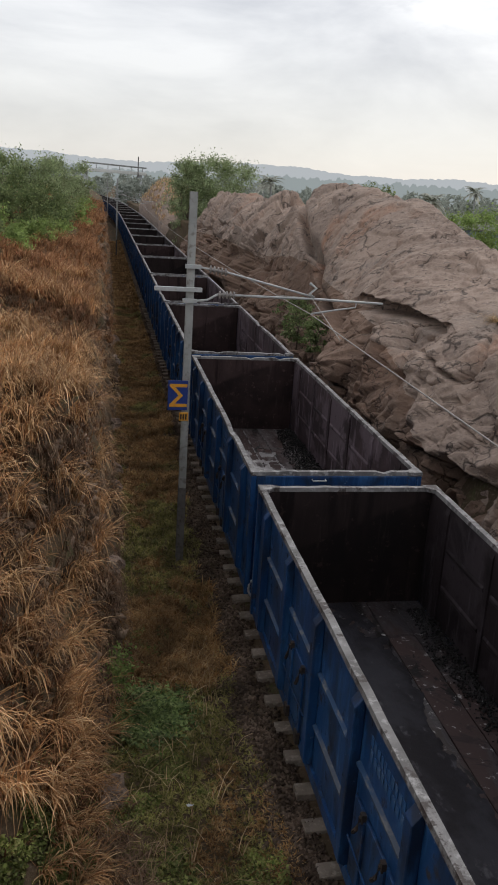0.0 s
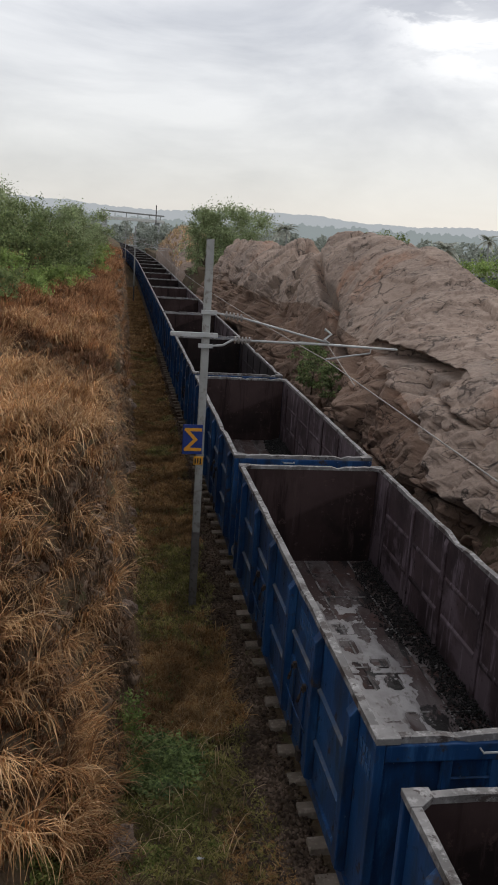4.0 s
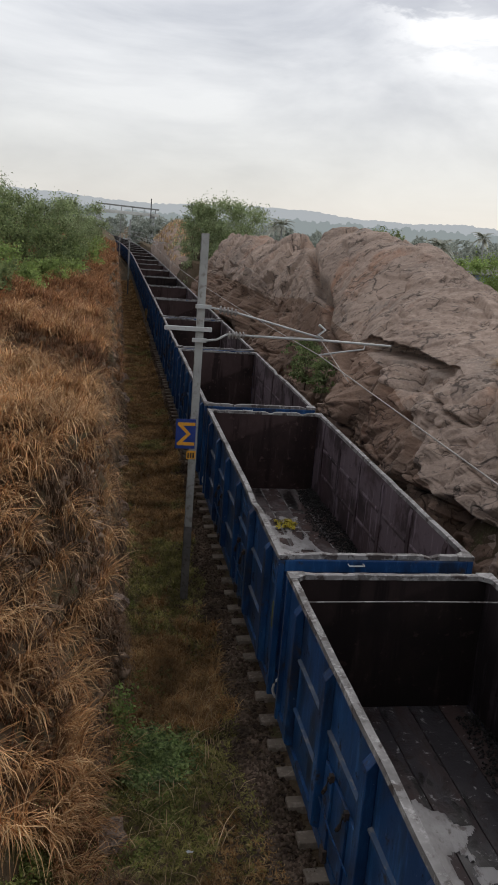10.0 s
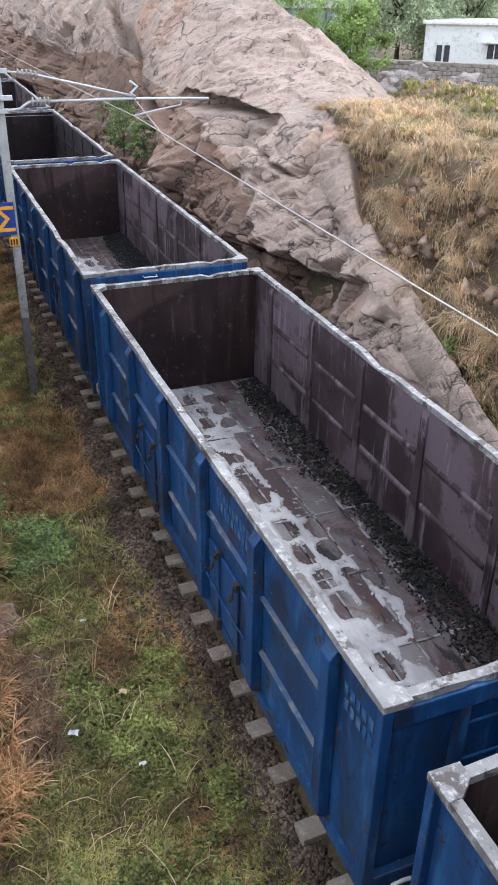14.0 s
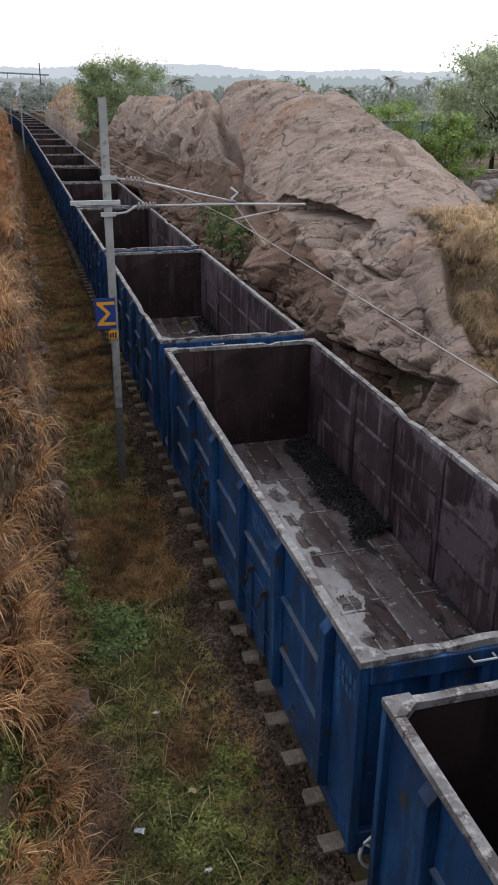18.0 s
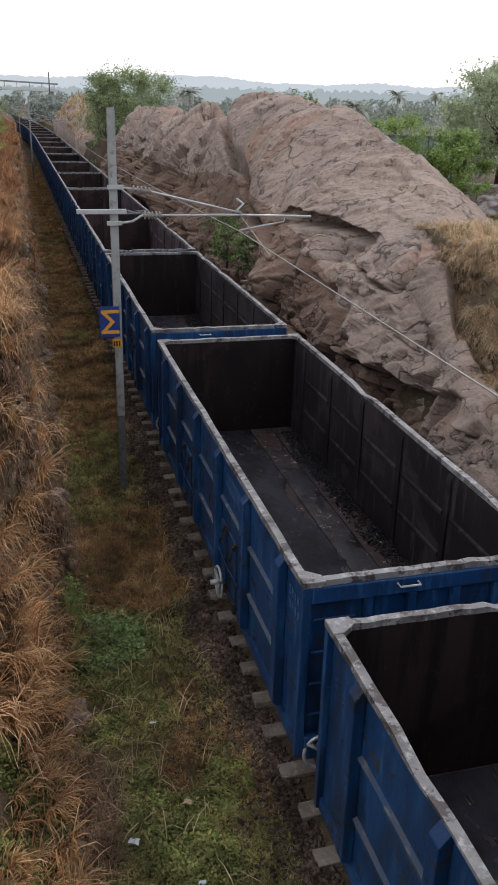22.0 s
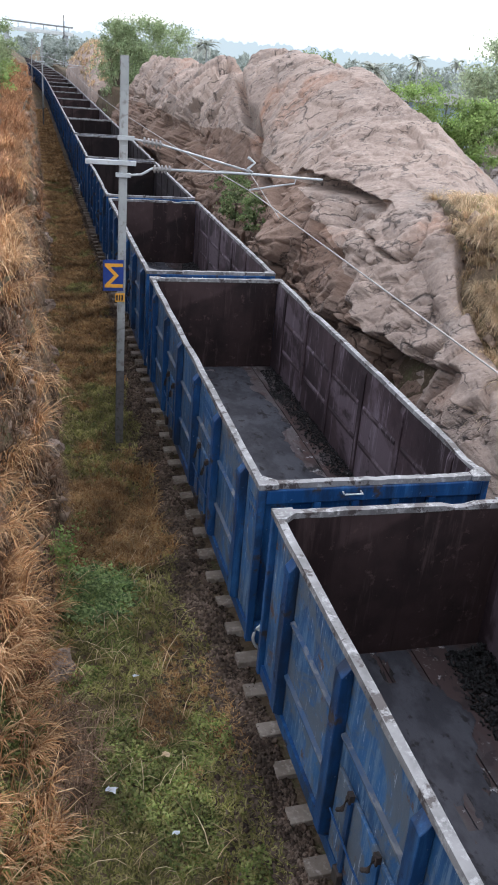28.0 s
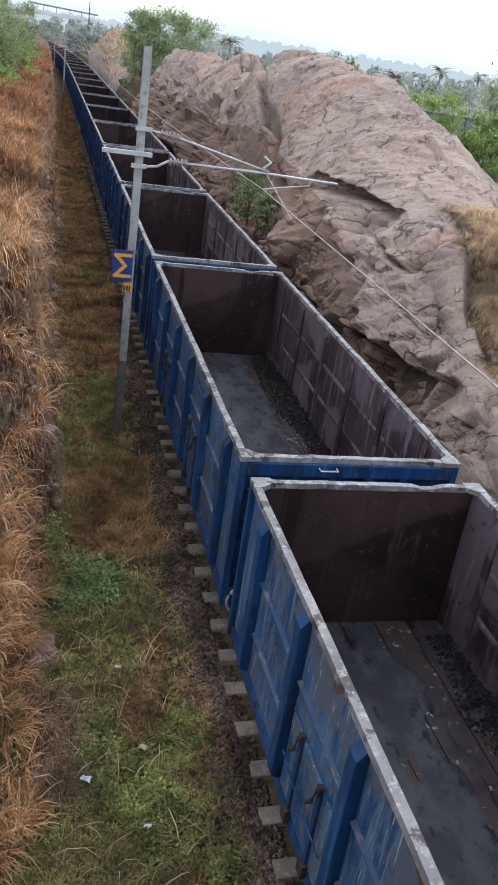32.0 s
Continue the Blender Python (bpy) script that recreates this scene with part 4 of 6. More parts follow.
keep |= ((gx + 3.32) / 0.52) ** 2 + ((gy - 11.9) / 0.6) ** 2 + 0.5 * hole < 1
keep |= ((gx + 4.25) / 0.4) ** 2 + ((gy - 7.2) / 0.8) ** 2 + 0.6 * hole < 1
c = np.stack([gx, gy, np.maximum(level(gx, gy), np.where(gx < left_foot(gy), bank_point(gx, gy), -9)) + 0.01 + (0.04 + 0.10 * np.clip(hole, 0, 1)) * r.random(n) ** 1.5], 1)[keep]
n = 30000
gy, gx = 4.6 + 4.4 * r.random(n), -5.6 + 1.7 * r.random(n)
hole = fbm(gx * 1.3, gy * 1.1, 0, 3, 96)
keep = (hole > -0.15) & (gx < left_foot(gy))
c2 = np.stack([gx, gy, bank_point(gx, gy) + 0.02 + (0.08 + 0.2 * np.clip(hole, 0, 1)) * r.random(n)], 1)[keep]
stuff("creeping_weeds", "low green creeping weeds on the verge", "weeds", WEED, leaves(c, 0.030, 8, 0.5), leaves(c2, 0.034, 19, 0.3))
n = 9000
gx, gy = -3.32 + 0.55 * r.normal(0, 0.5, n), 11.9 + 0.62 * r.normal(0, 0.5, n)
c = np.stack([gx, gy, level(gx, gy) + 0.03 + 0.14 * r.random(n) * np.clip(0.7 + fbm(gx * 3, gy * 3, 0, 2, 98), 0.2, 1)], 1)
stuff("creeper_patch", "dense patch of dark green creeping leaves beside the track", "weeds", CREEPER, leaves(c, 0.042, 20, 0.5))
# a few dry stalks lying across the verge
n = 120
gy = 5 + 9 * r.random(n)
gx = left_foot(gy) + (-2.0 - left_foot(gy)) * r.random(n)
stuff("dry_stalks", "dry pale stalks lying on the verge", "grass", STRAW_GRASS, blades(np.stack([gx, gy, level(gx, gy) + 0.03], 1), 3, 0.55, 0.006, 1.3, 0.85, 14))

# ballast along the track
n = 36000
gy = 3.5 + 60 * r.random(n) ** 1.8
gx = -1.2 - (0.58 + 0.3 * smooth(8.5, 11, gy) * (1 - smooth(20, 30, gy))) * r.random(n) ** 0.9 - 0.7 * r.random(n) * (r.random(n) < 0.16)
c = np.stack([gx, gy, level(gx, gy) + 0.005], 1)
stuff("ballast", "dark brown crushed stone ballast beside the sleepers", "ballast", BALLAST, lumps(c, r.uniform(0.024, 0.050, n), 9))

# ---- rock outcrop ----
ry = np.concatenate([np.arange(7.5, 14.0, 0.07), np.arange(14.0, 36.0, 0.046), np.arange(36.0, 52.0, 0.065), np.arange(52.0, 92.0, 0.16)])
NV = 290
rv = np.linspace(0, 1, NV)
RY, RV = np.meshgrid(ry, rv, indexing="ij")
# height of the crest and how far back it lies, along the cutting
crest_z, crest_x = np.interp(ry, ROCK_Y, ROCK_Z), np.interp(ry, ROCK_Y, ROCK_X)
ledge = np.interp(ry, [7.5, 12, 17, 20, 22, 24, 26, 29.5, 33, 38, 45, 92], [0.1, 1.3, 2.9, 4.0, 4.5, 4.5, 4.35, 3.9, 3.3, 3.0, 3.5, 4.2])
CZ, CX, LZ = crest_z[:, None], crest_x[:, None], np.minimum(ledge, crest_z - 0.1)[:, None]
foot = right_foot(ry)[:, None] - 0.1
b = 0.88
step = np.minimum(1.5, 0.75 * (CX - foot))
face_top = foot + step
low_part, high_part = LZ + 0.6 + 0.4 * step, np.hypot(CX - face_top, CZ - LZ)
a = b * low_part / (low_part + high_part)
t1, t2, t3 = np.clip(RV / a, 0, 1), np.clip((RV - a) / (b - a), 0, 1), np.clip((RV - b) / (1 - b), 0, 1)
X = foot + step * (0.20 * t1 + 0.80 * t1 ** 2.2)
Z = -0.6 + (LZ + 0.6) * t1
X = np.where(RV > a, face_top + (CX - face_top) * (1 - np.cos(t2 * np.pi / 2)) ** 0.8, X)
Z = np.where(RV > a, LZ + (CZ - LZ) * np.sin(t2 * np.pi / 2) ** 0.95, Z)
X = np.where(RV > b, CX + np.interp(ry, [7, 18, 26], [1.0, 1.4, 5.0])[:, None] * t3, X)
Z = np.where(RV > b, CZ - (CZ - np.minimum(2.4, CZ - 2.6)) * t3 ** 1.2, Z)
Y = RY + 0 * X
# the stone splits along a grain that falls away along the cutting, and across it
AL, AC = 0.80 * Y - 0.60 * Z, 0.60 * Y + 0.80 * Z
wx, wz = 0.14 * fbm(Y * 0.5, Z * 0.5, X * 0.5, 3, 7), 0.14 * fbm(Y * 0.5, Z * 0.5, X * 0.5, 3, 8)
low = 1 - smooth(a - 0.06, a + 0.02, RV)
hump = smooth(44, 53, RY)
blocky = np.maximum(low, 0.75 * hump)
# big blocks between joints, shards on them, and small flakes
val, edge, slant = cells(X * 0.30 + wx, Y * 0.33 + 0.12 * Z + wz, Z * 0.36 - 0.10 * Y + wx, 101, True)
val2, edge2, slant2 = cells(X * 0.65 + wx, Y * 0.72 + 0.35 * Z + wz, Z * 0.8 - 0.3 * Y + wz, 111, True)
val3, edge3, slant3 = cells(X * 1.6 + wz, AL * 1.15 + wx, AC * 2.6 + wz, 115, True)
val4, edge4, slant4 = cells(X * 3.4, AL * 2.4 + wz, AC * 5.5 + wx, 119, True)
push = (0.26 + 0.74 * blocky) * (0.85 * (val - 0.5) + 1.7 * slant - 0.60 * (1 - smooth(0, 0.03, edge)) * (val2 > 0.25))
push = push + (0.32 + 0.68 * blocky) * (0.26 * (val2 - 0.5) + 0.65 * slant2 - 0.30 * (1 - smooth(0, 0.03, edge2)) * (val3 > 0.45))
flaky = smooth(-0.25, 0.35, fbm(X * 0.3, Y * 0.3, Z * 0.3, 3, 123))
near_end = 0.35 + 0.65 * smooth(12, 18, RY)
push = push + near_end * (0.30 + 0.70 * np.maximum(flaky, low)) * ((0.075 + 0.06 * low) * (val3 - 0.5) + (0.22 + 0.16 * low) * slant3 - 0.05 * (1 - smooth(0, 0.07, edge3)) * (val4 > 0.45))
push = push + near_end * (0.3 + 0.7 * flaky) * (0.035 * (val4 - 0.5) + 0.12 * slant4)
push = push + 0.22 * fbm(X * 0.2, Y * 0.17, Z * 0.2, 2, 121) + 0.012 * fbm(X * 4, Y * 4, Z * 4, 3, 131)
# a gully that runs down between the two humps
lane = RY - 36 - 3.6 * (Z - 4) + 0.9 * fbm(Z * 0.8, 0, 0, 3, 161)
push = push - (1.15 * np.exp(-(lane / 1.0) ** 2) + 0.35 * smooth(0, 3, lane)) * smooth(a - 0.2, a + 0.05, RV) * (1 - smooth(b, b + 0.05, RV))
# worn edges: steps are eased a little
for axis in (0, 1):
    push = 0.7 * push + 0.15 * (np.roll(push, 1, axis) + np.roll(push, -1, axis))
nx = np.where(RV < a, -0.95, np.where(RV > b, 0.1, -0.95 + 1.0 * t2))
nz = np.sqrt(np.maximum(0, 1 - nx * nx))
X, Z = X + nx * push, Z + nz * push
# the shadowed recess under the dome, its roof a projecting lip
wave = 0.026 * fbm(RY * 0.45, 0, 0, 3, 151)
wide = smooth(21.0, 23.5, RY) * (1 - smooth(26.0, 31, RY)) * np.clip(0.8 + 0.6 * fbm(RY * 0.5, 3, 0, 2, 152), 0.25, 1.2)
up = RV - a - wave
hollow = smooth(-0.010, 0.004, up) * (1 - smooth(0.058, 0.064, up))
X = X + 1.3 * wide * hollow - 0.14 * wide * np.where(up > 0.06, np.exp(-(up - 0.06) / 0.05), 0)
Y = Y + 0.10 * fbm(X * 0.6, RY * 0.6, Z * 0.6, 3, 141)
rock = thing("rock_outcrop", "pinkish grey weathered rock outcrop cut beside the track", "rock")
cut, crown = int(0.46 * (NV - 1)), int(b * (NV - 1))
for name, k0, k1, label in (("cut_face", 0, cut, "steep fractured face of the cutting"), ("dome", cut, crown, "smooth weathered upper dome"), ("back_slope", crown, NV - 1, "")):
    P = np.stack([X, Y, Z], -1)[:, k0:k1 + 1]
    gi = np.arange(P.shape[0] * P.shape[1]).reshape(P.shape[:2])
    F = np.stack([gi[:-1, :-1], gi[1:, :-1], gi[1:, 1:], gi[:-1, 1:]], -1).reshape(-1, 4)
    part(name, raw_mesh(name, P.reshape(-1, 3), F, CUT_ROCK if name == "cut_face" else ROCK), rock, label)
# broken blocks on the face and along its foot
BLOCKS = []
for k in range(6):
    q = np.random.default_rng(800 + k)
    bm = bmesh.new()
    for p in q.normal(0, 1, (8, 3)) * np.array([1.0, 1.3, 0.7]):
        bm.verts.new(p / (0.6 + 0.4 * np.linalg.norm(p)))
    bmesh.ops.convex_hull(bm, input=bm.verts)
    me = bpy.data.meshes.new("block")
    bm.to_mesh(me)
    bm.free()
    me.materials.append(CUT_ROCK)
    BLOCKS.append(me)
q = np.random.default_rng(55)
for k in range(34):
    i = int(q.integers(20, 680))
    j = int(q.integers(4, 75))
    s = float(q.uniform(0.12, 0.34))
    ob = part("block", BLOCKS[k % 6], rock, "", pose(float(X[i, j]) + 0.3 * s, float(Y[i, j]), float(Z[i, j]), q.uniform(0, 360), q.uniform(0, 360), q.uniform(0, 360)))
    ob.scale = (s, s, s)

# ---- track ----
track = thing("railway_track", "broad-gauge track with grey concrete sleepers in dark ballast", "railway track", kind="structure")
for side in (-1, 1):
    g = Geo()
    x = side * 0.838
    ys = list(np.arange(-40, 110, 25.0)) + list(np.arange(110, 330, 10.0))
    for y0, y1 in zip(ys[:-1], ys[1:]):
        for w, za, zb in ((0.07, -0.172, -0.155), (0.012, -0.155, -0.045), (0.036, -0.045, 0.0)):
            b0, b1 = float(bend(y0)), float(bend(y1))
            g.add([(x - w + b0, y0, za), (x + w + b0, y0, za), (x + w + b0, y0, zb), (x - w + b0, y0, zb),
                   (x - w + b1, y1, za), (x + w + b1, y1, za), (x + w + b1, y1, zb), (x - w + b1, y1, zb)],
                  [(0, 1, 2, 3), (7, 6, 5, 4), (0, 4, 5, 1), (1, 5, 6, 2), (2, 6, 7, 3), (3, 7, 4, 0)])
    part("rail", g.mesh("rail", RAIL), track)
g = Geo()
g.prism([(-1.375, -0.36), (1.375, -0.36), (1.375, -0.21), (0.62, -0.18), (-0.62, -0.18), (-1.375, -0.21)], -0.125, 0.125)
SLEEPER = g.mesh("sleeper", CONCRETE, False, 0.012)
r = random.Random(5)
for i in range(-6, 290):
    y = 4.60 + 0.727 * i
    part("sleeper", SLEEPER, track, "", pose(float(bend(y)) + r.uniform(-0.03, 0.03), y + r.uniform(-0.03, 0.03), 0.02 + r.uniform(-0.012, 0.012), 0, 0, r.uniform(-1, 1)))

# ---- open goods wagon ----
POSTS = [0.83 + 1.64 * i - LONG / 2 for i in range(6)]
IN = HALF - 0.09


def coping(y0, y1, x, seed, dents=0.08):
    """The worn, dented top rail of a side."""
    rr, g = random.Random(seed), Geo()
    n = 21
    ring = []
    for i in range(n):
        y = y0 + (y1 - y0) * i / (n - 1)
        dz, dx = rr.gauss(0, 0.004), rr.gauss(0, 0.005)
        if rr.random() < dents:
            dz, dx = dz - 0.045, dx + rr.uniform(-0.02, 0.02)
        if i in (0, n - 1):
            dz = dx = 0
        ring.append([(x - 0.052 + dx, y, TOP - 0.07), (x + 0.052 + dx, y, TOP - 0.07), (x + 0.046 + dx, y, TOP + dz), (x - 0.046 + dx, y, TOP + dz)])
    f = [(0, 1, 2, 3), tuple(4 * (n - 1) + k for k in (3, 2, 1, 0))]
    for i in range(n - 1):
        for k in range(4):
            f.append((4 * i + k, 4 * i + (k + 1) % 4, 4 * i + 4 + (k + 1) % 4, 4 * i + 4 + k))
    return g.add([p for q in ring for p in q], f)


def cross_coping(y, seed):
    g = coping(-HALF + 0.12, HALF - 0.12, 0, seed, 0.05)
    g.v = [(v[1], y + v[0], v[2]) for v in g.v]
    return g


def side_sheet(s):
    """Outer sheet with two pressed ribs along it in each bay."""
    g = Geo()
    x = s * (HALF - 0.075)
    g.box(min(x, x - s * 0.012), max(x, x - s * 0.012), -LONG / 2 + 0.02, LONG / 2 - 0.02, SKIRT, TOP - 0.07)
    return g


def post_shape(s):
    g = Geo()
    x0, x1 = s * (HALF - 0.075), s * (HALF + 0.045)
    o = [(x0, SKIRT - 0.05), (x1, SKIRT + 0.02), (x1, TOP - 0.24), (x0, TOP - 0.09)]
    if s < 0:
        o = o[::-1]
    return g.prism(o, -0.085, 0.085)


MESHES = {}


def wagon_meshes():
    m = MESHES
    for s, tag in ((-1, "l"), (1, "r")):
        for kind, paint in (("", BLUE), ("_worn", WORN_BLUE), ("_old", OLD_BLUE)):
            m["sheet" + kind + tag] = side_sheet(s).mesh("side_sheet", paint)
        m["post" + tag], m["post_old" + tag] = post_shape(s).mesh("stanchion", BLUE_EDGE, False, 0.012), post_shape(s).mesh("stanchion", OLD_BLUE, False, 0.012)
        x0, x1 = s * (HALF - 0.075), s * (HALF - 0.03)
        for k, z in enumerate((2.35, 1.62)):
            o = [(x0, z - 0.07), (x1, z - 0.015), (x1, z + 0.015), (x0, z + 0.03)]
            m["rib%d%s" % (k, tag)] = Geo().prism(o if s > 0 else o[::-1], -0.72, 0.72).mesh("rib", RUBBED)
        xi = s * (HALF - 0.09)
        g = Geo().box(min(xi, xi - s * 0.012), max(xi, xi - s * 0.012), -LONG / 2 + 0.05, LONG / 2 - 0.05, DECK, TOP - 0.07)
        m["lining" + tag] = g.mesh("inner_lining", INNER)
        m["lining_sooty" + tag] = g.mesh("inner_lining", SOOTY_INNER)
        g = Geo()
        o = [(xi - s * 0.012, -0.055), (xi - s * 0.032, -0.02), (xi - s * 0.032, 0.02), (xi - s * 0.012, 0.055)]
        g.prism(o if s < 0 else o[::-1], -0.70, 0.70)
        m["inrib" + tag] = g.mesh("inner_rib", INNER)
        m["inrib_sooty" + tag] = g.mesh("inner_rib", SOOTY_INNER)
        o = [(xi - s * 0.012, DECK), (xi - s * 0.04, DECK), (xi - s * 0.04, TOP - 0.2), (xi - s * 0.012, TOP - 0.1)]
        g = Geo().prism(o if s < 0 else o[::-1], -0.07, 0.07)
        m["inpost" + tag], m["inpost_sooty" + tag] = g.mesh("inner_post", INNER), g.mesh("inner_post", SOOTY_INNER)
        # flap door low in a bay, with two hinge straps and a latch
        xo = s * (HALF - 0.035)
        g = Geo().box(min(xo, xo - s * 0.04), max(xo, xo - s * 0.04), -0.66, 0.66, SKIRT + 0.02, 2.02)
        for kind, paint in (("", BLUE), ("_worn", WORN_BLUE), ("_old", OLD_BLUE)):
            m["door" + kind + tag] = g.mesh("flap_door", paint, False, 0.01)
        g = Geo().box(min(xo, xo + s * 0.03), max(xo, xo + s * 0.03), -0.04, 0.04, SKIRT + 0.05, 2.0)
        m["strap" + tag] = g.mesh("hinge_strap", BLUE, False, 0.006)
        g = Geo()
        g.box(min(xo, xo + s * 0.05), max(xo, xo + s * 0.05), -0.035, 0.03, 1.98, 2.08)
        g.tube([(xo + s * 0.05, 0.0, 2.04), (xo + s * 0.08, 0.02, 1.88), (xo + s * 0.07, 0.12, 1.76)], 0.024, 6)
        m["latch" + tag] = g.mesh("latch", RUST)
        g = Geo().tube([(xo + s * 0.05, -0.62, 1.55), (xo + s * 0.06, 0.0, 1.53), (xo + s * 0.05, 0.62, 1.55)], 0.011, 6)
        m["rod" + tag] = g.mesh("locking_rod", OLD_BLUE)
        g = Geo().box(min(xo, xo + s * 0.06), max(xo, xo + s * 0.06), -0.07, 0.07, SKIRT - 0.10, SKIRT + 0.07)
        m["hinge" + tag] = g.mesh("hinge", RUST, False, 0.012)
        g = Geo().box(min(xo - s * 0.04, xo - s * 0.0), max(xo - s * 0.04, xo), -LONG / 2 + 0.03, LONG / 2 - 0.03, SKIRT - 0.16, SKIRT - 0.004)
        m["sill" + tag] = g.mesh("sole_bar", BLUE)
    for e, tag in ((-1, "n"), (1, "f")):
        y = e * (LONG / 2 - 0.06)
        g = Geo().box(-HALF + 0.08, HALF - 0.08, min(y, y - e * 0.012), max(y, y - e * 0.012), SKIRT, TOP - 0.07)
        m["end" + tag] = g.mesh("end_sheet", BLUE)
        yi = y - e * 0.02
        g = Geo().box(-IN + 0.02, IN - 0.02, min(yi, yi - e * 0.012), max(yi, yi - e * 0.012), DECK, TOP - 0.07)
        m["endin" + tag] = g.mesh("end_lining", END_STEEL)
        m["endin_sooty" + tag] = g.mesh("end_lining", SOOTY_END)
        y1 = e * (LONG / 2 + 0.03)
        m["beam" + tag] = Geo().box(-HALF + 0.1, HALF - 0.1, min(y, y1), max(y, y1), TOP - 0.27, TOP - 0.074).mesh("top_beam", BLUE, False, 0.015)
        m["lowbeam" + tag] = Geo().box(-HALF + 0.1, HALF - 0.1, min(y, y1), max(y, y1), SKIRT - 0.2, SKIRT + 0.12).mesh("end_sill", BLUE, False, 0.015)
        m["endpost" + tag] = Geo().box(-0.05, 0.05, min(y, y1 - e * 0.01), max(y, y1 - e * 0.01), SKIRT + 0.12, TOP - 0.275).mesh("end_post", BLUE, False, 0.01)
        for s, q in ((-1, "l"), (1, "r")):
            g = Geo().box(min(s * (HALF - 0.10), s * HALF), max(s * (HALF - 0.10), s * HALF), min(y, y1), max(y, y1), SKIRT - 0.15, TOP - 0.07)
            m["corner" + tag + q] = g.mesh("corner_post", BLUE_EDGE, False, 0.012)
            # a gusset across the corner, cut off on its inner side
            xa, xb, ya, yb = s * (HALF + 0.006), s * (HALF - 0.25), e * (LONG / 2 + 0.035), e * (LONG / 2 - 0.22)
            xc, yc = s * (HALF - 0.105), e * (LONG / 2 - 0.10)
            o = [(xa, ya), (xb, ya), (xb, yc), (xc, yb), (xa, yb)]
            g = Geo().add([(x, y2, z) for z in (TOP - 0.066, TOP + 0.008) for x, y2 in o],
                          [(0, 1, 2, 3, 4), (9, 8, 7, 6, 5)] + [(k, (k + 1) % 5, (k + 1) % 5 + 5, k + 5) for k in range(5)])
            m["plate" + tag + q] = g.mesh("corner_plate", RIM, False, 0.008)
        g = Geo().tube([(-0.24, y1 - e * 0.03, 2.62), (0.24, y1 - e * 0.03, 2.62)], 0.014, 6)
        m["rung" + tag] = g.mesh("rung", BLUE)
        h = e * (LONG / 2 + 0.11)
        g = Geo().tube([(-0.12, y1, TOP - 0.13), (-0.12, h, TOP - 0.13), (0.12, h, TOP - 0.13), (0.12, y1, TOP - 0.13)], 0.012, 6)
        m["grip" + tag] = g.mesh("grip", GREY_STEEL)
        g = Geo()
        g.tube([(0, e * 4.85, 0.86), (0, e * 5.30, 0.86)], 0.09, 8)
        g.box(-0.17, 0.17, min(e * 5.22, e * 5.37), max(e * 5.22, e * 5.37), 0.70, 1.04)
        m["coupler" + tag] = g.mesh("coupler", RUST, False, 0.02)
    m["deck"] = Geo().box(-IN, IN, -LONG / 2 + 0.08, LONG / 2 - 0.08, DECK - 0.09, DECK - 0.022).mesh("deck", INNER)
    for k in range(3):
        rr, g = random.Random(20 + k), Geo()
        # a plate of the floor, its surface worn into shallow dips
        nx, ny = 3, 26
        pts = []
        for j in range(ny):
            for i in range(nx):
                pts.append((-0.232 + 0.464 * i / (nx - 1), -4.84 + 9.68 * j / (ny - 1), DECK + (rr.gauss(0, 0.006) if 0 < j < ny - 1 else 0)))
        f = [(j * nx + i, j * nx + i + 1, (j + 1) * nx + i + 1, (j + 1) * nx + i) for j in range(ny - 1) for i in range(nx - 1)]
        g.add(pts, f)
        lip = [(-0.232, -4.84, DECK - 0.02), (0.232, -4.84, DECK - 0.02), (0.232, 4.84, DECK - 0.02), (-0.232, 4.84, DECK - 0.02)]
        g.add(lip, [(3, 2, 1, 0)])
        g.add([(-0.232, -4.84, DECK), (-0.232, 4.84, DECK), lip[3], lip[0]], [(0, 1, 2, 3)])
        g.add([(0.232, -4.84, DECK), (0.232, 4.84, DECK), lip[2], lip[1]], [(3, 2, 1, 0)])
        m["floor%d" % k] = g.mesh("floor_plate", FLOOR_STEEL)
        m["floor_sooty%d" % k] = g.mesh("floor_plate", SOOTY_FLOOR)
    g = Geo()
    rr = random.Random(77)
    y = -4.8
    while y < 4.7:
        step = rr.uniform(0.25, 0.9)
        g.box(-0.012, 0.012 + rr.uniform(0, 0.012), y, min(4.8, y + step * rr.uniform(0.6, 0.97)), DECK - 0.02, DECK + 0.012)
        y += step
    m["seam"] = g.mesh("floor_seam", RIM)
    g = Geo()
    x = -1.4
    while x < 1.35:
        step = rr.uniform(0.2, 0.6)
        g.box(x, min(1.4, x + step * rr.uniform(0.5, 0.95)), -0.012, 0.012 + rr.uniform(0, 0.012), DECK - 0.02, DECK + 0.014)
        x += step
    m["cross_seam"] = g.mesh("cross_seam", RIM)
    g = Geo()
    g.tube([(0.23 * math.cos(a), 0, 0.23 * math.sin(a)) for a in np.linspace(0, 2 * math.pi, 21)], 0.020, 6, cap=False)
    for a in (0.4, 0.4 + 2.094, 0.4 + 4.189):
        g.tube([(0, 0, 0), (0.23 * math.cos(a), 0, 0.23 * math.sin(a))], 0.026, 5)
    g.tube([(0, -0.05, 0), (0, 0.12, 0)], 0.04, 8)
    m["handwheel"] = g.mesh("hand_brake_wheel", GREY_STEEL, True)
    g = Geo()
    for s in (-1, 1):
        g.box(s * 1.0 - 0.07, s * 1.0 + 0.07, -1.25, 1.25, 0.42, 0.62)
        g.box(s * 1.0 - 0.1, s * 1.0 + 0.1, -0.35, 0.35, 0.30, 0.85)
    g.box(-1.0, 1.0, -0.2, 0.2, 0.5, 0.8)
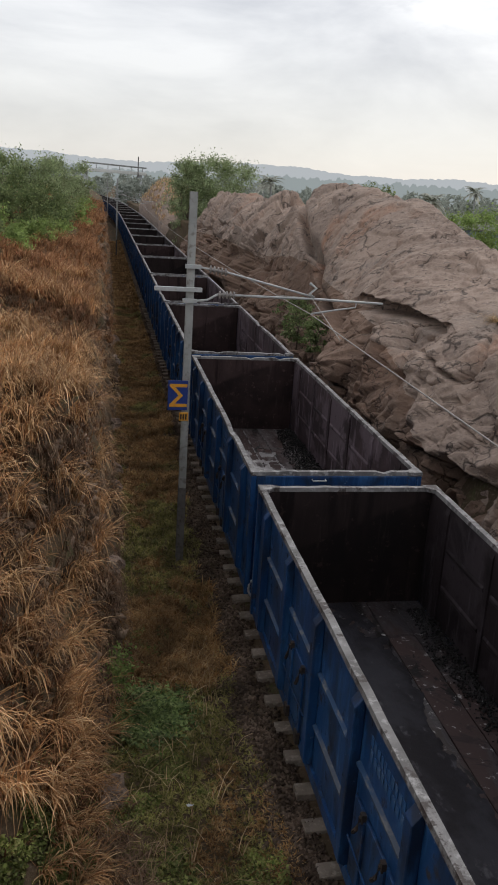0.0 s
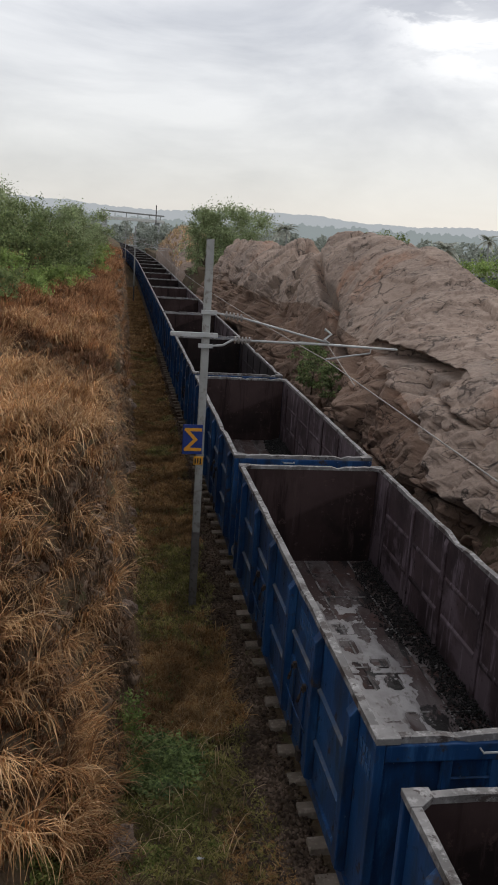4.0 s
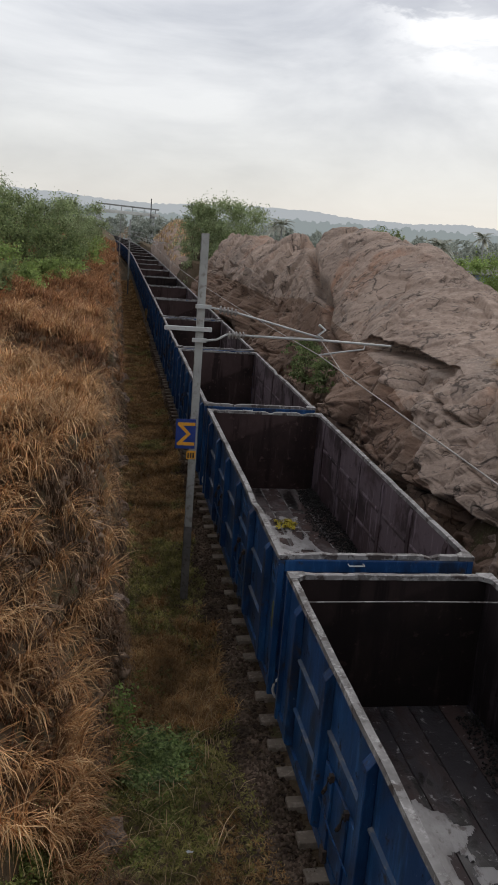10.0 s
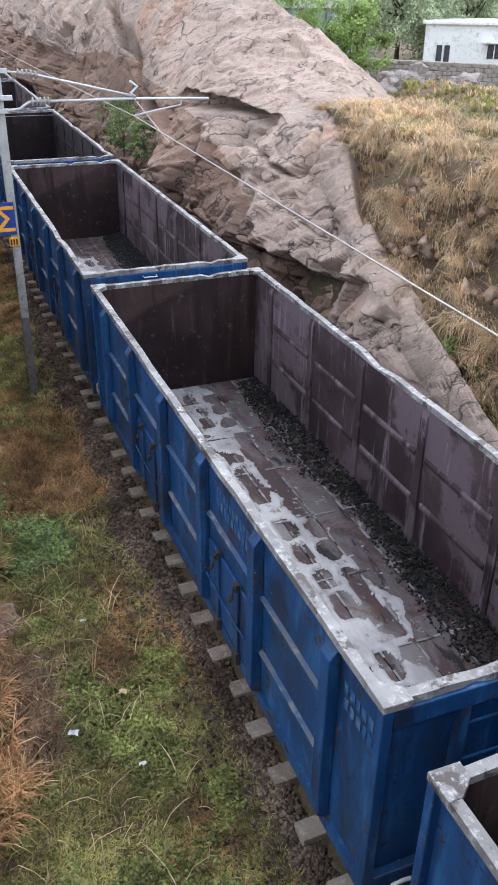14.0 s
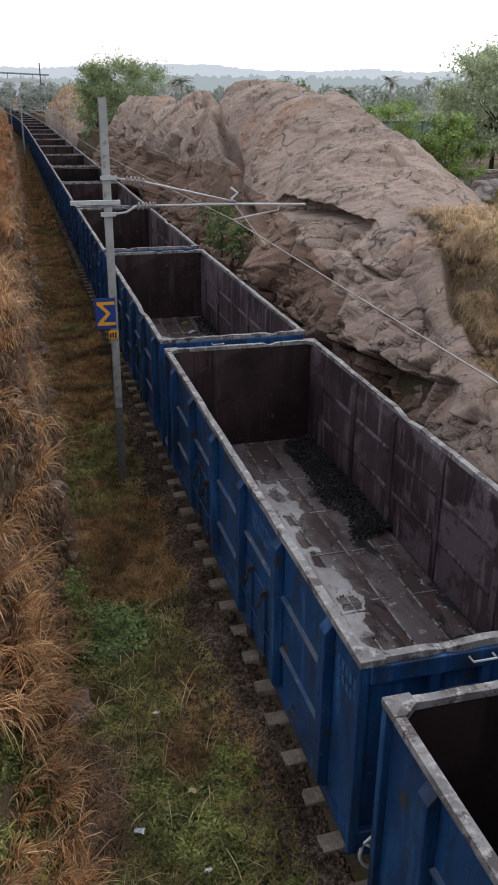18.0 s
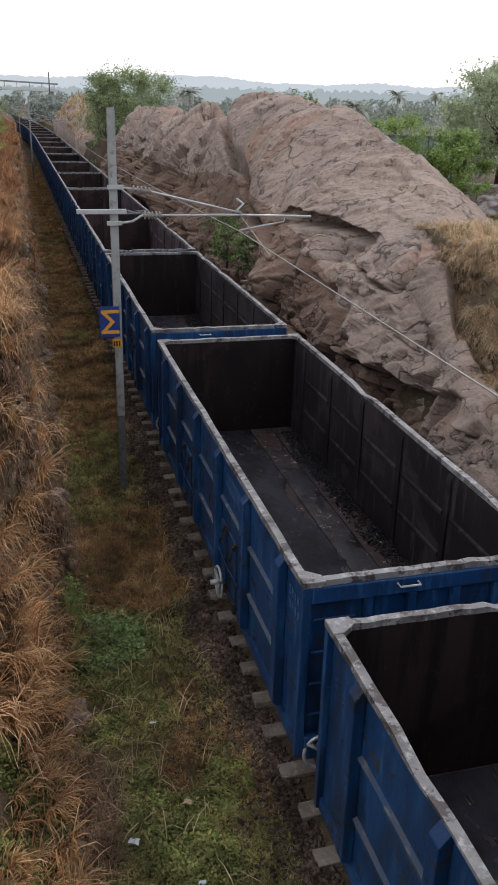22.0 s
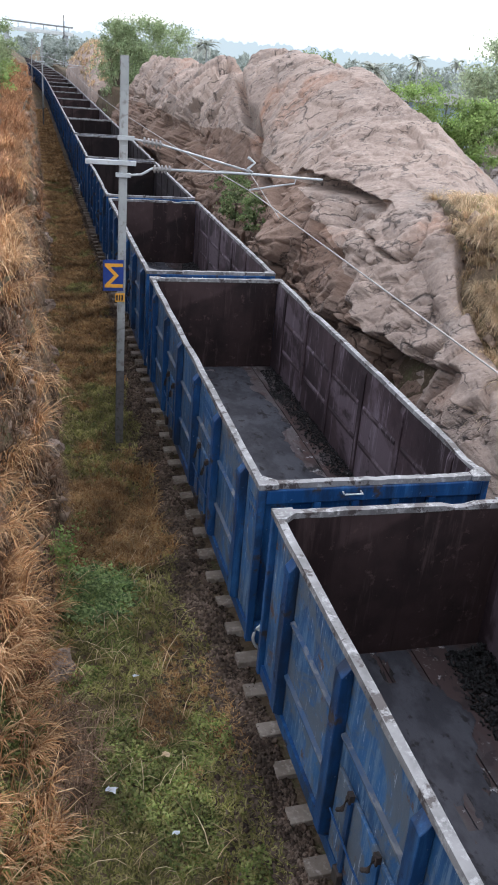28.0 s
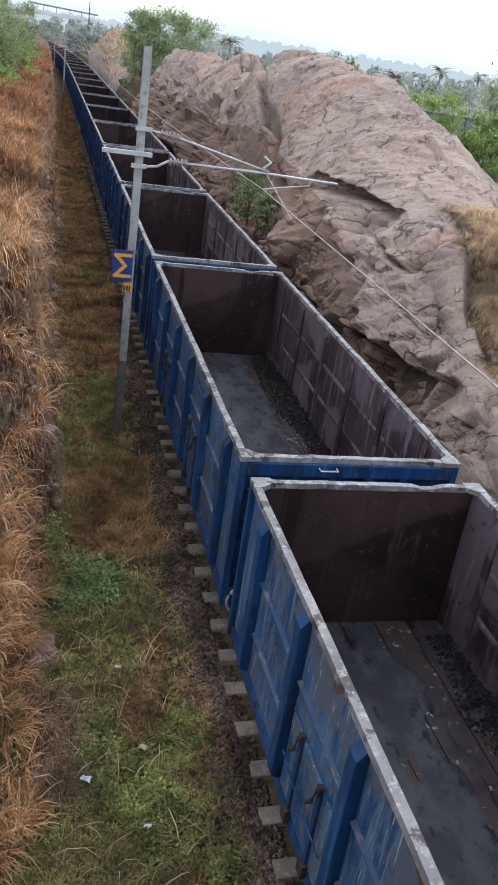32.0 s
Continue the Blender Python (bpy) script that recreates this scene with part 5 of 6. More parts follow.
    m["bogie"] = g.mesh("bogie", RUST, False, 0.03)
    g = Geo().tube([(-0.95, 0, 0.5), (0.95, 0, 0.5)], 0.07, 8)
    for s in (-1, 1):
        g.tube([(s * 0.76, 0, 0.5), (s * 0.79, 0, 0.5)], 0.53, 20)
        g.tube([(s * 0.79, 0, 0.5), (s * 0.90, 0, 0.5)], 0.5, 20)
    m["wheelset"] = g.mesh("wheelset", RUST)
    m["patch"] = Geo().box(-HALF + 0.067, -HALF + 0.0745, -0.09, 0.09, 1.85, 2.28).mesh("yellow_mark", YELLOW_PAINT)
    g = Geo()
    rr = random.Random(3)
    for z in (2.75, 2.60):
        y = -0.5
        while y < 0.45:
            w = rr.uniform(0.05, 0.09)
            g.box(-HALF + 0.068, -HALF + 0.074, y, y + w, z, z + 0.11)
            y += w + 0.035
    m["stencil"] = g.mesh("stencil", PALE_PAINT)
    g = Geo()
    for z in (2.72, 2.55):
        y = -0.22
        while y < 0.2:
            w = rr.uniform(0.05, 0.08)
            g.box(-HALF + 0.068, -HALF + 0.074, y, y + w, z, z + 0.11)
            y += w + 0.035
    m["end_stencil"] = g.mesh("stencil", PALE_PAINT)


wagon_meshes()


def crust(seed, mat, more=0.0, holes=True, reach=0.40):
    """The cake of dried dust that stays on a floor, broken up by holes in rows."""
    q = np.random.default_rng(seed)
    x, y = np.meshgrid(np.linspace(-1.40, 1.0, 74), np.linspace(-4.8, 4.8, 240), indexing="ij")
    cover = 0.62 + more + 0.30 * fbm(x * 0.9, y * 0.45, 0, 4, seed) - 1.3 * smooth(reach - 0.08, reach + 0.14, x + 0.22 * fbm(y * 1.1, x * 0.6, 0, 4, seed + 4)) - (0.75 - more) * smooth(1.0 + 6 * more, 4.0 + 2 * more, y)
    cover = cover - 0.6 * smooth(0.52, 0.66, fbm(x * 3, y * 2.4, 0, 3, seed + 5)) + 0.16 * smooth(0.2, -0.6, x) * smooth(1.5, -2.0, y)
    for xc in (-0.42, -0.02, 0.34):
        yc = -4.5
        while yc < 4.6:
            wide, lng = q.uniform(0.11, 0.17), q.uniform(0.14, 0.30)
            if holes and q.random() < (0.25 if xc < -0.2 else 0.8):
                dx, dy = abs(x - xc - q.normal(0, 0.02)) / wide, abs(y - yc) / lng
                cover = np.where((dx ** 3 + dy ** 3) ** 0.333 + 0.22 * fbm(x * 6, y * 5, 0, 3, seed + 9) < 1, -1, cover)
            yc += q.uniform(0.42, 0.72)
    # joints between the plates show through as narrow gaps
    for xj in (-0.96, -0.24) if holes else ():
        cover = np.where((abs(x - xj) < 0.018) & (fbm(x, y * 1.3, 0, 2, seed + 12) > -0.1), -1, cover)
    for k in range(-3, 4) if holes else ():
        cover = np.where((abs(y - 1.37 * k) < 0.022) & (fbm(x * 1.3, y, 0, 2, seed + 13) > 0.0), -1, cover)
    z = DECK + 0.010 + 0.022 * np.clip(cover, 0, 0.6) + 0.008 * fbm(x * 5, y * 4, 0, 3, seed + 2)
    z = np.where(cover < 0.05, DECK - 0.006, z)
    gi = np.arange(x.size).reshape(x.shape)
    F = np.stack([gi[:-1, :-1], gi[1:, :-1], gi[1:, 1:], gi[:-1, 1:]], -1).reshape(-1, 4)
    inside = (cover > 0).ravel()
    F = F[inside[F].sum(1) >= 2]
    used = np.unique(F)
    back = np.full(x.size, -1)
    back[used] = np.arange(len(used))
    return raw_mesh("dust_crust", np.stack([x.ravel(), y.ravel(), z.ravel()], 1)[used], back[F], mat)


CRUSTS = [crust(901, CRUST, 0.02, True, 0.10), crust(902, CRUST, -0.02, True, 0.28), crust(904, CRUST, 0.0, True, 0.45)]
WIDE_CRUST = crust(903, CRUST, 0.10)
SOOTY_CRUSTS = [crust(911, SOOTY_CRUST, 0.1, False, 0.35), crust(912, SOOTY_CRUST, 0.1, False, 0.55)]
GREY_CRUSTS = [crust(921, GREY_CRUST, 0.35, False, 0.5), crust(922, GREY_CRUST, 0.35, False, 0.7)]


def wagon(seed, sooty, worn=""):
    m, rr = MESHES, random.Random(seed)
    dust = "_sooty" if sooty else ""
    coat = worn or ("_old" if sooty else "")
    wall = "" if worn else dust
    w = thing("goods_wagon", "blue open-top steel goods wagon with worn pale rim", "goods wagon", "wagons of the train")
    for tag in "lr":
        s = -1 if tag == "l" else 1
        sheet = part("side_sheet", m["sheet" + coat + tag], w, "rubbed and rusty blue side sheet" if worn else "scratched blue side sheet")
        part("sole_bar", m["sill" + tag], w)
        for i, y in enumerate(POSTS):
            part("stanchion", m["post" + ("_old" if sooty else "") + tag], w, "", pose(0, y, 0, 0, 0, 0))
        for i in range(5):
            y = (POSTS[i] + POSTS[i + 1]) / 2
            for k in (0, 1):
                if k == 1 and i in (1, 3):
                    continue
                part("rib", m["rib%d%s" % (k, tag)], sheet, "", pose(0, y, 0))
        for i in (1, 3):
            y = (POSTS[i] + POSTS[i + 1]) / 2
            d = part("flap_door", m["door" + coat + tag], w, "blue flap door with hinge straps", pose(0, y, 0))
            for q in (-0.32, 0.30):
                part("hinge_strap", m["strap" + tag], d, "", pose(0, q, 0))
                part("latch", m["latch" + tag], d, "rusty latch", pose(0, q, 0))
                part("hinge", m["hinge" + tag], d, "rusty hinge", pose(0, q, 0))
            part("locking_rod", m["rod" + tag], d, "thin locking rod")
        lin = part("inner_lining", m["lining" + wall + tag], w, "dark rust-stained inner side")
        for i, y in enumerate(POSTS):
            part("inner_post", m["inpost" + wall + tag], lin, "", pose(0, y, 0))
            if i < 5:
                for z in (2.45, 1.78):
                    part("inner_rib", m["inrib" + wall + tag], lin, "", pose(0, y + 0.82, z))
        g = coping(-LONG / 2 + 0.1, LONG / 2 - 0.1, s * (HALF - 0.05), seed * 7 + s)
        part("rim", g.mesh("rim", RIM), w, "dented pale grey rim")
    for tag in "nf":
        e = -1 if tag == "n" else 1
        part("end_sheet", m["end" + tag], w, "blue end sheet")
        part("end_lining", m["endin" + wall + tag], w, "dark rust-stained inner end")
        part("top_beam", m["beam" + tag], w)
        part("end_sill", m["lowbeam" + tag], w)
        for x in (-0.78, -0.27, 0.27, 0.78):
            part("end_post", m["endpost" + tag], w, "", pose(x, 0, 0))
        for q in "lr":
            part("corner_post", m["corner" + tag + q], w)
            part("corner_plate", m["plate" + tag + q], w, "pale grey corner plate")
        for k in range(4 if sooty else 2):
            part("rung", m["rung" + tag], w, "", pose(-1.17 if sooty else -0.52, 0, 0.12 - 0.42 * k))
        part("grip", m["grip" + tag], w, "bent grey steel grip", pose(-0.35, 0, 0))
        part("rim", cross_coping(e * (LONG / 2 - 0.05), seed * 11 + e).mesh("rim", RIM), w, "dented pale grey rim")
        part("coupler", m["coupler" + tag], w, "rusty coupler")
        b = part("bogie", m["bogie"], w, "rusty bogie", pose(0, e * 3.26, 0))
        for y in (-1, 1):
            part("wheelset", m["wheelset"], b, "", pose(0, y, 0))
    part("deck", m["deck"], w)
    for i in range(6):
        part("floor_plate", m["floor%s%d" % (dust, i % 3)], w, "scuffed grey-brown floor plate", pose(-1.2 + 0.48 * i, 0, 0))
    for i in range(0 if sooty or worn else 5):
        part("floor_seam", m["seam"], w, "pale broken weld seam", pose(-0.96 + 0.48 * i, 0, 0, 0, 0, 180 * (i % 2)))["kind"] = "stuff"
    for k in range(0 if sooty or worn else 6):
        part("cross_seam", m["cross_seam"], w, "pale broken weld seam", pose(0, -3.9 + 1.37 * k, 0, 0, 0, 180 * (k % 2)))["kind"] = "stuff"
    if seed:
        part("hand_brake_wheel", m["handwheel"], w, "pale grey three-spoked hand wheel", pose(-1.28, -LONG / 2 - 0.22, 1.12, 0, 0, 0))
    part("stencil", m["stencil"], w, "faded pale stencil marks", pose(0, (POSTS[1] + POSTS[2]) / 2, 0))["kind"] = "stuff"
    part("stencil", m["end_stencil"], w, "faded pale stencil marks", pose(0, -LONG / 2 + 0.40, 0))["kind"] = "stuff"
    if seed in (5, 11):
        part("yellow_mark", m["patch"], w, "yellow paint mark", pose(0, -LONG / 2 + 0.33 if seed % 3 else LONG / 2 - 0.33, 0))
    return w


def heap(seed, x0, x1, y0, y1, n, size, h, mat, name):
    rr = np.random.default_rng(seed)
    y = y0 + (y1 - y0) * rr.random(n)
    u = rr.random(n) ** 0.7
    wob = 0.75 + 0.35 * fbm(y * 0.8, 0.3 * seed, 0, 3, seed)
    x = x1 - (x1 - x0) * (1 - u) * wob
    z = DECK + h * u * wob * rr.random(n) ** 0.5
    v, f = lumps(np.stack([x, y, z + 0.01], 1), size * rr.uniform(0.5, 1.5, n), seed)
    return raw_mesh(name, v, f, mat)


COAL_HEAPS = [heap(31, 0.75, 1.42, -4.7, 4.7, 4200, 0.021, 0.15, COAL, "coal"), heap(32, 0.95, 1.42, -4.7, 4.5, 2800, 0.020, 0.12, COAL, "coal"),
              heap(33, 0.45, 1.42, 0.5, 4.7, 3400, 0.024, 0.22, COAL, "coal")]


def scraps(seed, x, y, rx, ry, n, size, mat, name, h=0.06):
    rr = np.random.default_rng(seed)
    a, q = rr.uniform(0, 2 * np.pi, n), np.sqrt(rr.random(n))
    q = q * (0.7 + 0.45 * np.sin(2 * a + seed) * np.sin(3 * a))
    c = np.stack([x + rx * q * np.cos(a), y + ry * q * np.sin(a), DECK + 0.045 + h * rr.random(n) * (1 - q)], 1)
    v, f = leaves(c, size, seed, 0.6)
    return raw_mesh(name, v, f, mat)


FIRST, LAST = -20, 23
DRY = (-10, -9, -8, -7, -5, -4, -3, -2, -1, 1, 2, 3, 5)
SHORT = (0, -2, -6, -12, -13)
dry_kinds, sooty_kinds = [wagon(2, False), wagon(5, False)], [wagon(8, True), wagon(11, True), wagon(14, True)]
dark_worn, worn_kind = wagon(17, True, "_worn"), wagon(20, False, "_worn")
wagons, fresh = {}, {id(k): True for k in dry_kinds + sooty_kinds + [worn_kind, dark_worn]}
for i in range(FIRST, LAST + 1):
    kind = dry_kinds[i % 2] if i in DRY else worn_kind if i == -15 else dark_worn if i <= -14 else sooty_kinds[i % 3]
    wagons[i] = kind if fresh.pop(id(kind), False) else copy_thing(kind, Matrix.Identity(4))
    # two builds of wagon run in the train, one a hand longer than the other
    wagons[i].scale = (1, 1.0 if i in SHORT else 1.0243, 1)
for i in range(FIRST, 9):
    part("coal", COAL_HEAPS[(i * 2 + 1) % 3], wagons[i], "scattered black coal lumps")["kind"] = "stuff"
    part("dust_crust", WIDE_CRUST if i == -8 else CRUSTS[(i + 1) % 3] if i in DRY or i == -6 else GREY_CRUSTS[i % 2] if i <= -14 else SOOTY_CRUSTS[i % 2], wagons[i], "cracked crust of dried grey dust")["kind"] = "stuff"

# what lies in or hangs from single wagons
heaped = part("yellow_scraps", scraps(41, 0.20, 12.49 - 15.45 + LONG / 2, 0.36, 0.42, 520, 0.032, YELLOW_PETALS, "yellow_scraps", 0.10), wagons[-5], "heap of yellow marigold scraps")
heaped["kind"] = "stuff"
for k, (x, y, rx, ry, n) in enumerate([(0.72, 18.15, 0.26, 0.2, 40), (0.55, 14.3, 0.3, 0.3, 16), (-0.4, 13.6, 0.5, 0.9, 46), (0.50, 12.84, 0.4, 0.25, 22)]):
    part("paper_scraps", scraps(50 + k, x, y - 18.6 + LONG / 2, rx, ry, n, 0.06, PALE_SCRAPS, "paper_scraps", 0.03), wagons[-3], "pale torn scraps")["kind"] = "stuff"
part("yellow_scraps", scraps(57, 0.50, 12.6 - 18.6 + LONG / 2, 0.2, 0.16, 60, 0.04, YELLOW_PETALS, "yellow_scraps", 0.05), wagons[-3], "small heap of yellow petals")["kind"] = "stuff"
part("yellow_scraps", scraps(58, 0.70, 10.87 - 11.95 + LONG / 2, 0.11, 0.12, 60, 0.04, YELLOW_PETALS, "yellow_scraps", 0.10), wagons[-9], "small heap of yellow petals")["kind"] = "stuff"
part("tie_bar", Geo().tube([(-1.47, 0, 0), (0.1, 0.0, 0.012), (1.47, 0, 0)], 0.010, 7).mesh("tie_bar", RIM), wagons[-6], "thin pale tie bar across the top", pose(0, 4.13, 3.14))
part("hand_brake_wheel", MESHES["handwheel"], wagons[-12], "grey hand wheel on the side", pose(-HALF - 0.14, -1.6, 1.28, 0, 0, 90))
g = Geo().tube([(0.62, -0.12, 0), (0.75, 0.0, 0.02), (0.94, 0.10, 0)], 0.05, 7, 0.02)
part("plastic_bag", g.mesh("plastic_bag", BLUE_SHEET, True), wagons[-9], "crumpled blue and white plastic bag", pose(0, 9.91 - 11.95 + LONG / 2, DECK + 0.04))
for i, rags in ((-1, [(8.36, 0.55), (9.12, 0.35), (7.6, 0.3)]), (-14, [(7.05 - 1.15, 0.3)])):
    for k, (y, h) in enumerate(rags):
        rr = np.random.default_rng(70 + k)
        n = 70
        c = np.stack([-HALF - 0.06 - 0.08 * rr.random(n), y - 11.65 + LONG / 2 + rr.normal(0, 0.11, n), 1.75 - h * rr.random(n) * 1.6], 1)
        v, f = leaves(c, 0.075, 71 + k)
        part("rags", raw_mesh("rags", v, f, RAG), wagons[i], "dry torn rags caught on the door")["kind"] = "stuff"

# ---- overhead line ----
MX, MY = -2.28, 17.9


def mast(x, y, full, top=7.75):
    w = thing("overhead_line_mast", "light grey steel mast with a bracket for the overhead wire", "mast", "masts along the track", m=pose(x, y, 0))

    def shaft(z0, z1, h):
        g = Geo()
        g.box(-h, h, -0.10, -0.086, z0, z1)
        g.box(-h, h, 0.086, 0.10, z0, z1)
        g.box(-0.012, 0.012, -0.0855, 0.0855, z0, z1)
        for k in range(int((z1 - z0) / 0.45)):
            z = z0 + 0.2 + k * 0.45
            g.box(-h, h, -0.106, -0.101, z, z + 0.06)
        return g
    part("shaft", shaft(1.35, top, 0.076).mesh("shaft", MAST_STEEL), w)
    part("foot", shaft(-0.8, 1.345, 0.08).mesh("foot", MAST_DARK), w, "dark grey lower shaft")
    g = Geo().tube([(0.1, -0.14, 5.55), (0.36, -0.14, 5.58), (0.56, -0.14, 5.70)], 0.025, 8)
    g.box(-0.16, 0.14, -0.18, -0.11, 5.51, 5.59)
    part("lower_fitting", g.mesh("lower_fitting", GREY_STEEL), w)
    part("bracket_tube", Geo().tube([(0.56, -0.14, 5.70), (2.7, -0.14, 5.69), (4.21, -0.14, 5.645)], 0.026, 8).mesh("bracket_tube", GREY_STEEL, True), w, "long pale bracket tube")
    part("stay_tube", Geo().tube([(0.1, -0.14, 6.26), (0.75, -0.14, 6.17), (2.62, -0.14, 5.74)], 0.022, 8).mesh("stay_tube", GREY_STEEL, True), w, "pale slanting stay tube")
    g = Geo().box(-0.13, 0.2, -0.17, -0.11, 6.22, 6.30)
    part("upper_fitting", g.mesh("upper_fitting", GREY_STEEL), w)
    for x0, dx, z0, dz in ((0.62, 0.075, 5.70, 0.0), (0.40, 0.08, 6.218, -0.0115)):
        g = Geo().tube([(x0 - 0.04, -0.14, z0), (x0 + 4.5 * dx, -0.14, z0 + 4.5 * dz)], 0.034, 8)
        body = part("insulator", g.mesh("insulator", PORCELAIN), w, "ribbed porcelain insulator")
        for k in range(5):
            x, z = x0 + dx * k, z0 + dz * k
            part("shed_disc", Geo().tube([(x - 0.014, -0.14, z), (x + 0.014, -0.14, z)], 0.078, 12).mesh("shed_disc", PORCELAIN), body)
    part("cross_arm", Geo().box(-0.76, 0.24, -0.19, -0.112, 5.74, 5.83).mesh("cross_arm", GREY_STEEL, False, 0.008), w)
    part("steady_arm", Geo().tube([(2.62, -0.14, 5.37), (3.1, -0.14, 5.46), (3.60, -0.14, 5.54), (3.62, -0.14, 5.66)], 0.02, 7).mesh("steady_arm", GREY_STEEL, True), w)
    part("drop_bracket", Geo().tube([(2.55, -0.14, 6.02), (2.70, -0.14, 5.92), (2.56, -0.14, 5.80), (2.66, -0.14, 5.72)], 0.03, 7).mesh("drop_bracket", GREY_STEEL, True), w)
    if full:
        g = Geo().box(-0.40, 0.03, -0.135, -0.12, 3.17, 3.83)
        sign = part("sign_board", g.mesh("sign_board", SIGN_BLUE, False, 0.004), w, "blue enamel board with a yellow zigzag symbol")
        # the symbol: a zigzag stroke on its side
        g = Geo()
        for k, (a, b) in enumerate((((-0.33, 3.72), (-0.02, 3.72)), ((-0.32, 3.71), (-0.12, 3.50)), ((-0.12, 3.50), (-0.32, 3.29)), ((-0.33, 3.28), (-0.02, 3.28)))):
            d = Vector((b[0] - a[0], b[1] - a[1])).normalized() * 0.035
            nrm = Vector((-d.y, d.x))
            q = [(a[0] - d.x + nrm.x, a[1] - d.y + nrm.y), (b[0] + d.x + nrm.x, b[1] + d.y + nrm.y), (b[0] + d.x - nrm.x, b[1] + d.y - nrm.y), (a[0] - d.x - nrm.x, a[1] - d.y - nrm.y)]
            g.add([(x, -0.141 - 0.0015 * k, z) for x, z in q] + [(x, -0.137 - 0.0001 * k, z) for x, z in q], [(0, 1, 2, 3), (7, 6, 5, 4), (0, 4, 5, 1), (1, 5, 6, 2), (2, 6, 7, 3), (3, 7, 4, 0)])
        part("symbol", g.mesh("symbol", SIGN_YELLOW), sign, "yellow zigzag symbol")
        g = Geo().box(-0.14, 0.06, -0.13, -0.12, 2.93, 3.12)
        tag = part("number_tag", g.mesh("number_tag", SIGN_YELLOW, False, 0.004), w, "small yellow tag with dark bars")
        for k in range(3):
            part("tag_bar", Geo().box(-0.12 + 0.055 * k, -0.085 + 0.055 * k, -0.136, -0.133, 2.96, 3.08).mesh("tag_bar", RUST), tag)
    return w


mast(MX, MY, True)
mast(-2.38, 98.0, False, 7.9)
mast(-2.36 + float(bend(158)), 158.0, False, 7.9)


def hung(a, b, sag, n=24):
    a, b = Vector(a), Vector(b)
    return [a.lerp(b, i / n) - Vector((0, 0, 4 * sag * (i / n) * (1 - i / n))) for i in range(n + 1)]


wires = thing("overhead_wire", "weathered overhead contact wire above the track", "wire")
hook = (MX + 2.62, MY - 0.14, 5.36)
part("contact_wire", Geo().tube(hung((0.30, -30, 5.0), hook, 0.05) + hung(hook, (0.2, 98.0, 5.5), 0.45)[1:], 0.0105, 6).mesh("contact_wire", WIRE), wires)
part("bridle_wire", Geo().tube([(MX + 2.62, MY - 0.14, 5.70), (0.33, MY - 2.6, 5.24)], 0.008, 5).mesh("bridle_wire", WIRE), wires)
part("bridle_wire", Geo().tube([(MX + 2.62, MY - 0.14, 5.70), (0.33, MY + 3.2, 5.33)], 0.008, 5).mesh("bridle_wire", WIRE), wires)
part("far_wire", Geo().tube([(0.2, 98.0, 5.5), (0.0, 126.0, 5.3), (float(bend(158)), 158, 5.5)], 0.02, 5).mesh("far_wire", WIRE), wires)

# ---- trees and shrubs ----


def tree(name, label, x, y, z, height, spread, mat, n_leaves, leaf, seed, clear=0.25, clumps=26, category="tree", squash=1.0):
    rr = np.random.default_rng(seed)
    t = thing(name, label, category, m=pose(x, y, z))
    k = int(clumps * 1.7)
    a = rr.uniform(0, 2 * np.pi, k)
    q = np.sqrt(rr.random(k))
    h = clear + (1 - clear) * rr.random(k) ** 0.8
    shape = np.sqrt(np.clip(1 - ((h - 0.55) / 0.55) ** 2, 0.08, 1))
    c = np.stack([0.5 * spread * q * shape * np.cos(a), 0.5 * spread * q * shape * np.sin(a) * squash, height * h * 0.93], 1)
    size = spread * rr.uniform(0.07, 0.16, k)
    share = rr.choice(k, n_leaves, p=size ** 2 / np.sum(size ** 2))
    d = rr.normal(0, 1, (n_leaves, 3))
    d /= np.linalg.norm(d, axis=1)[:, None]
    rad = size[share] * np.abs(rr.normal(0.75, 0.42, n_leaves))
    p = c[share] + d * rad[:, None] * np.array([1, 1, 0.75])
    p[:, 2] = np.maximum(p[:, 2], 0.02 * height)
    v, f = leaves(p, leaf, seed + 1)
    part("crown", raw_mesh("crown", v, f, mat), t, "uneven crown of small leaves")
    g = Geo()
    g.tube([(0, 0, -0.4), (0.04 * height * rr.normal(), 0.02 * height, 0.25 * height), (0.03 * height, -0.02 * height, 0.55 * height)], 0.022 * height, 8, 0.008 * height)
    for j in range(min(9, k)):
        b = c[j]
        s0 = 0.15 + 0.3 * rr.random()
        g.tube([(0.0, 0.0, s0 * height), tuple(0.5 * b + np.array([0, 0, 0.3 * s0 * height])), tuple(b)], 0.009 * height, 6, 0.003 * height)
    part("trunk", g.mesh("trunk", BARK, True), t, "rough brown trunk with limbs")
    return t


SHRUB = "dense green thorny shrub on top of the bank"
for k, (x, y, h, w) in enumerate([(-11.5, 50, 3.3, 5.5), (-9.3, 47, 3.4, 5.0), (-7.6, 50, 3.6, 4.5), (-6.6, 56, 3.4, 3.8), (-10.5, 42, 2.9, 4.0), (-8.2, 40, 2.4, 3.6),
                                  (-6.9, 46, 1.8, 3.0), (-6.6, 68, 2.2, 3.4), (-13, 60, 3.9, 6.0)]):
    tree("shrub", SHRUB, x, y, float(left_top(np.array(x), np.array(y))) - 0.2, h, w, MID_LEAF if y > 48 else LEAF, 8500, 0.068, 200 + k, 0.08, 24, "shrub")
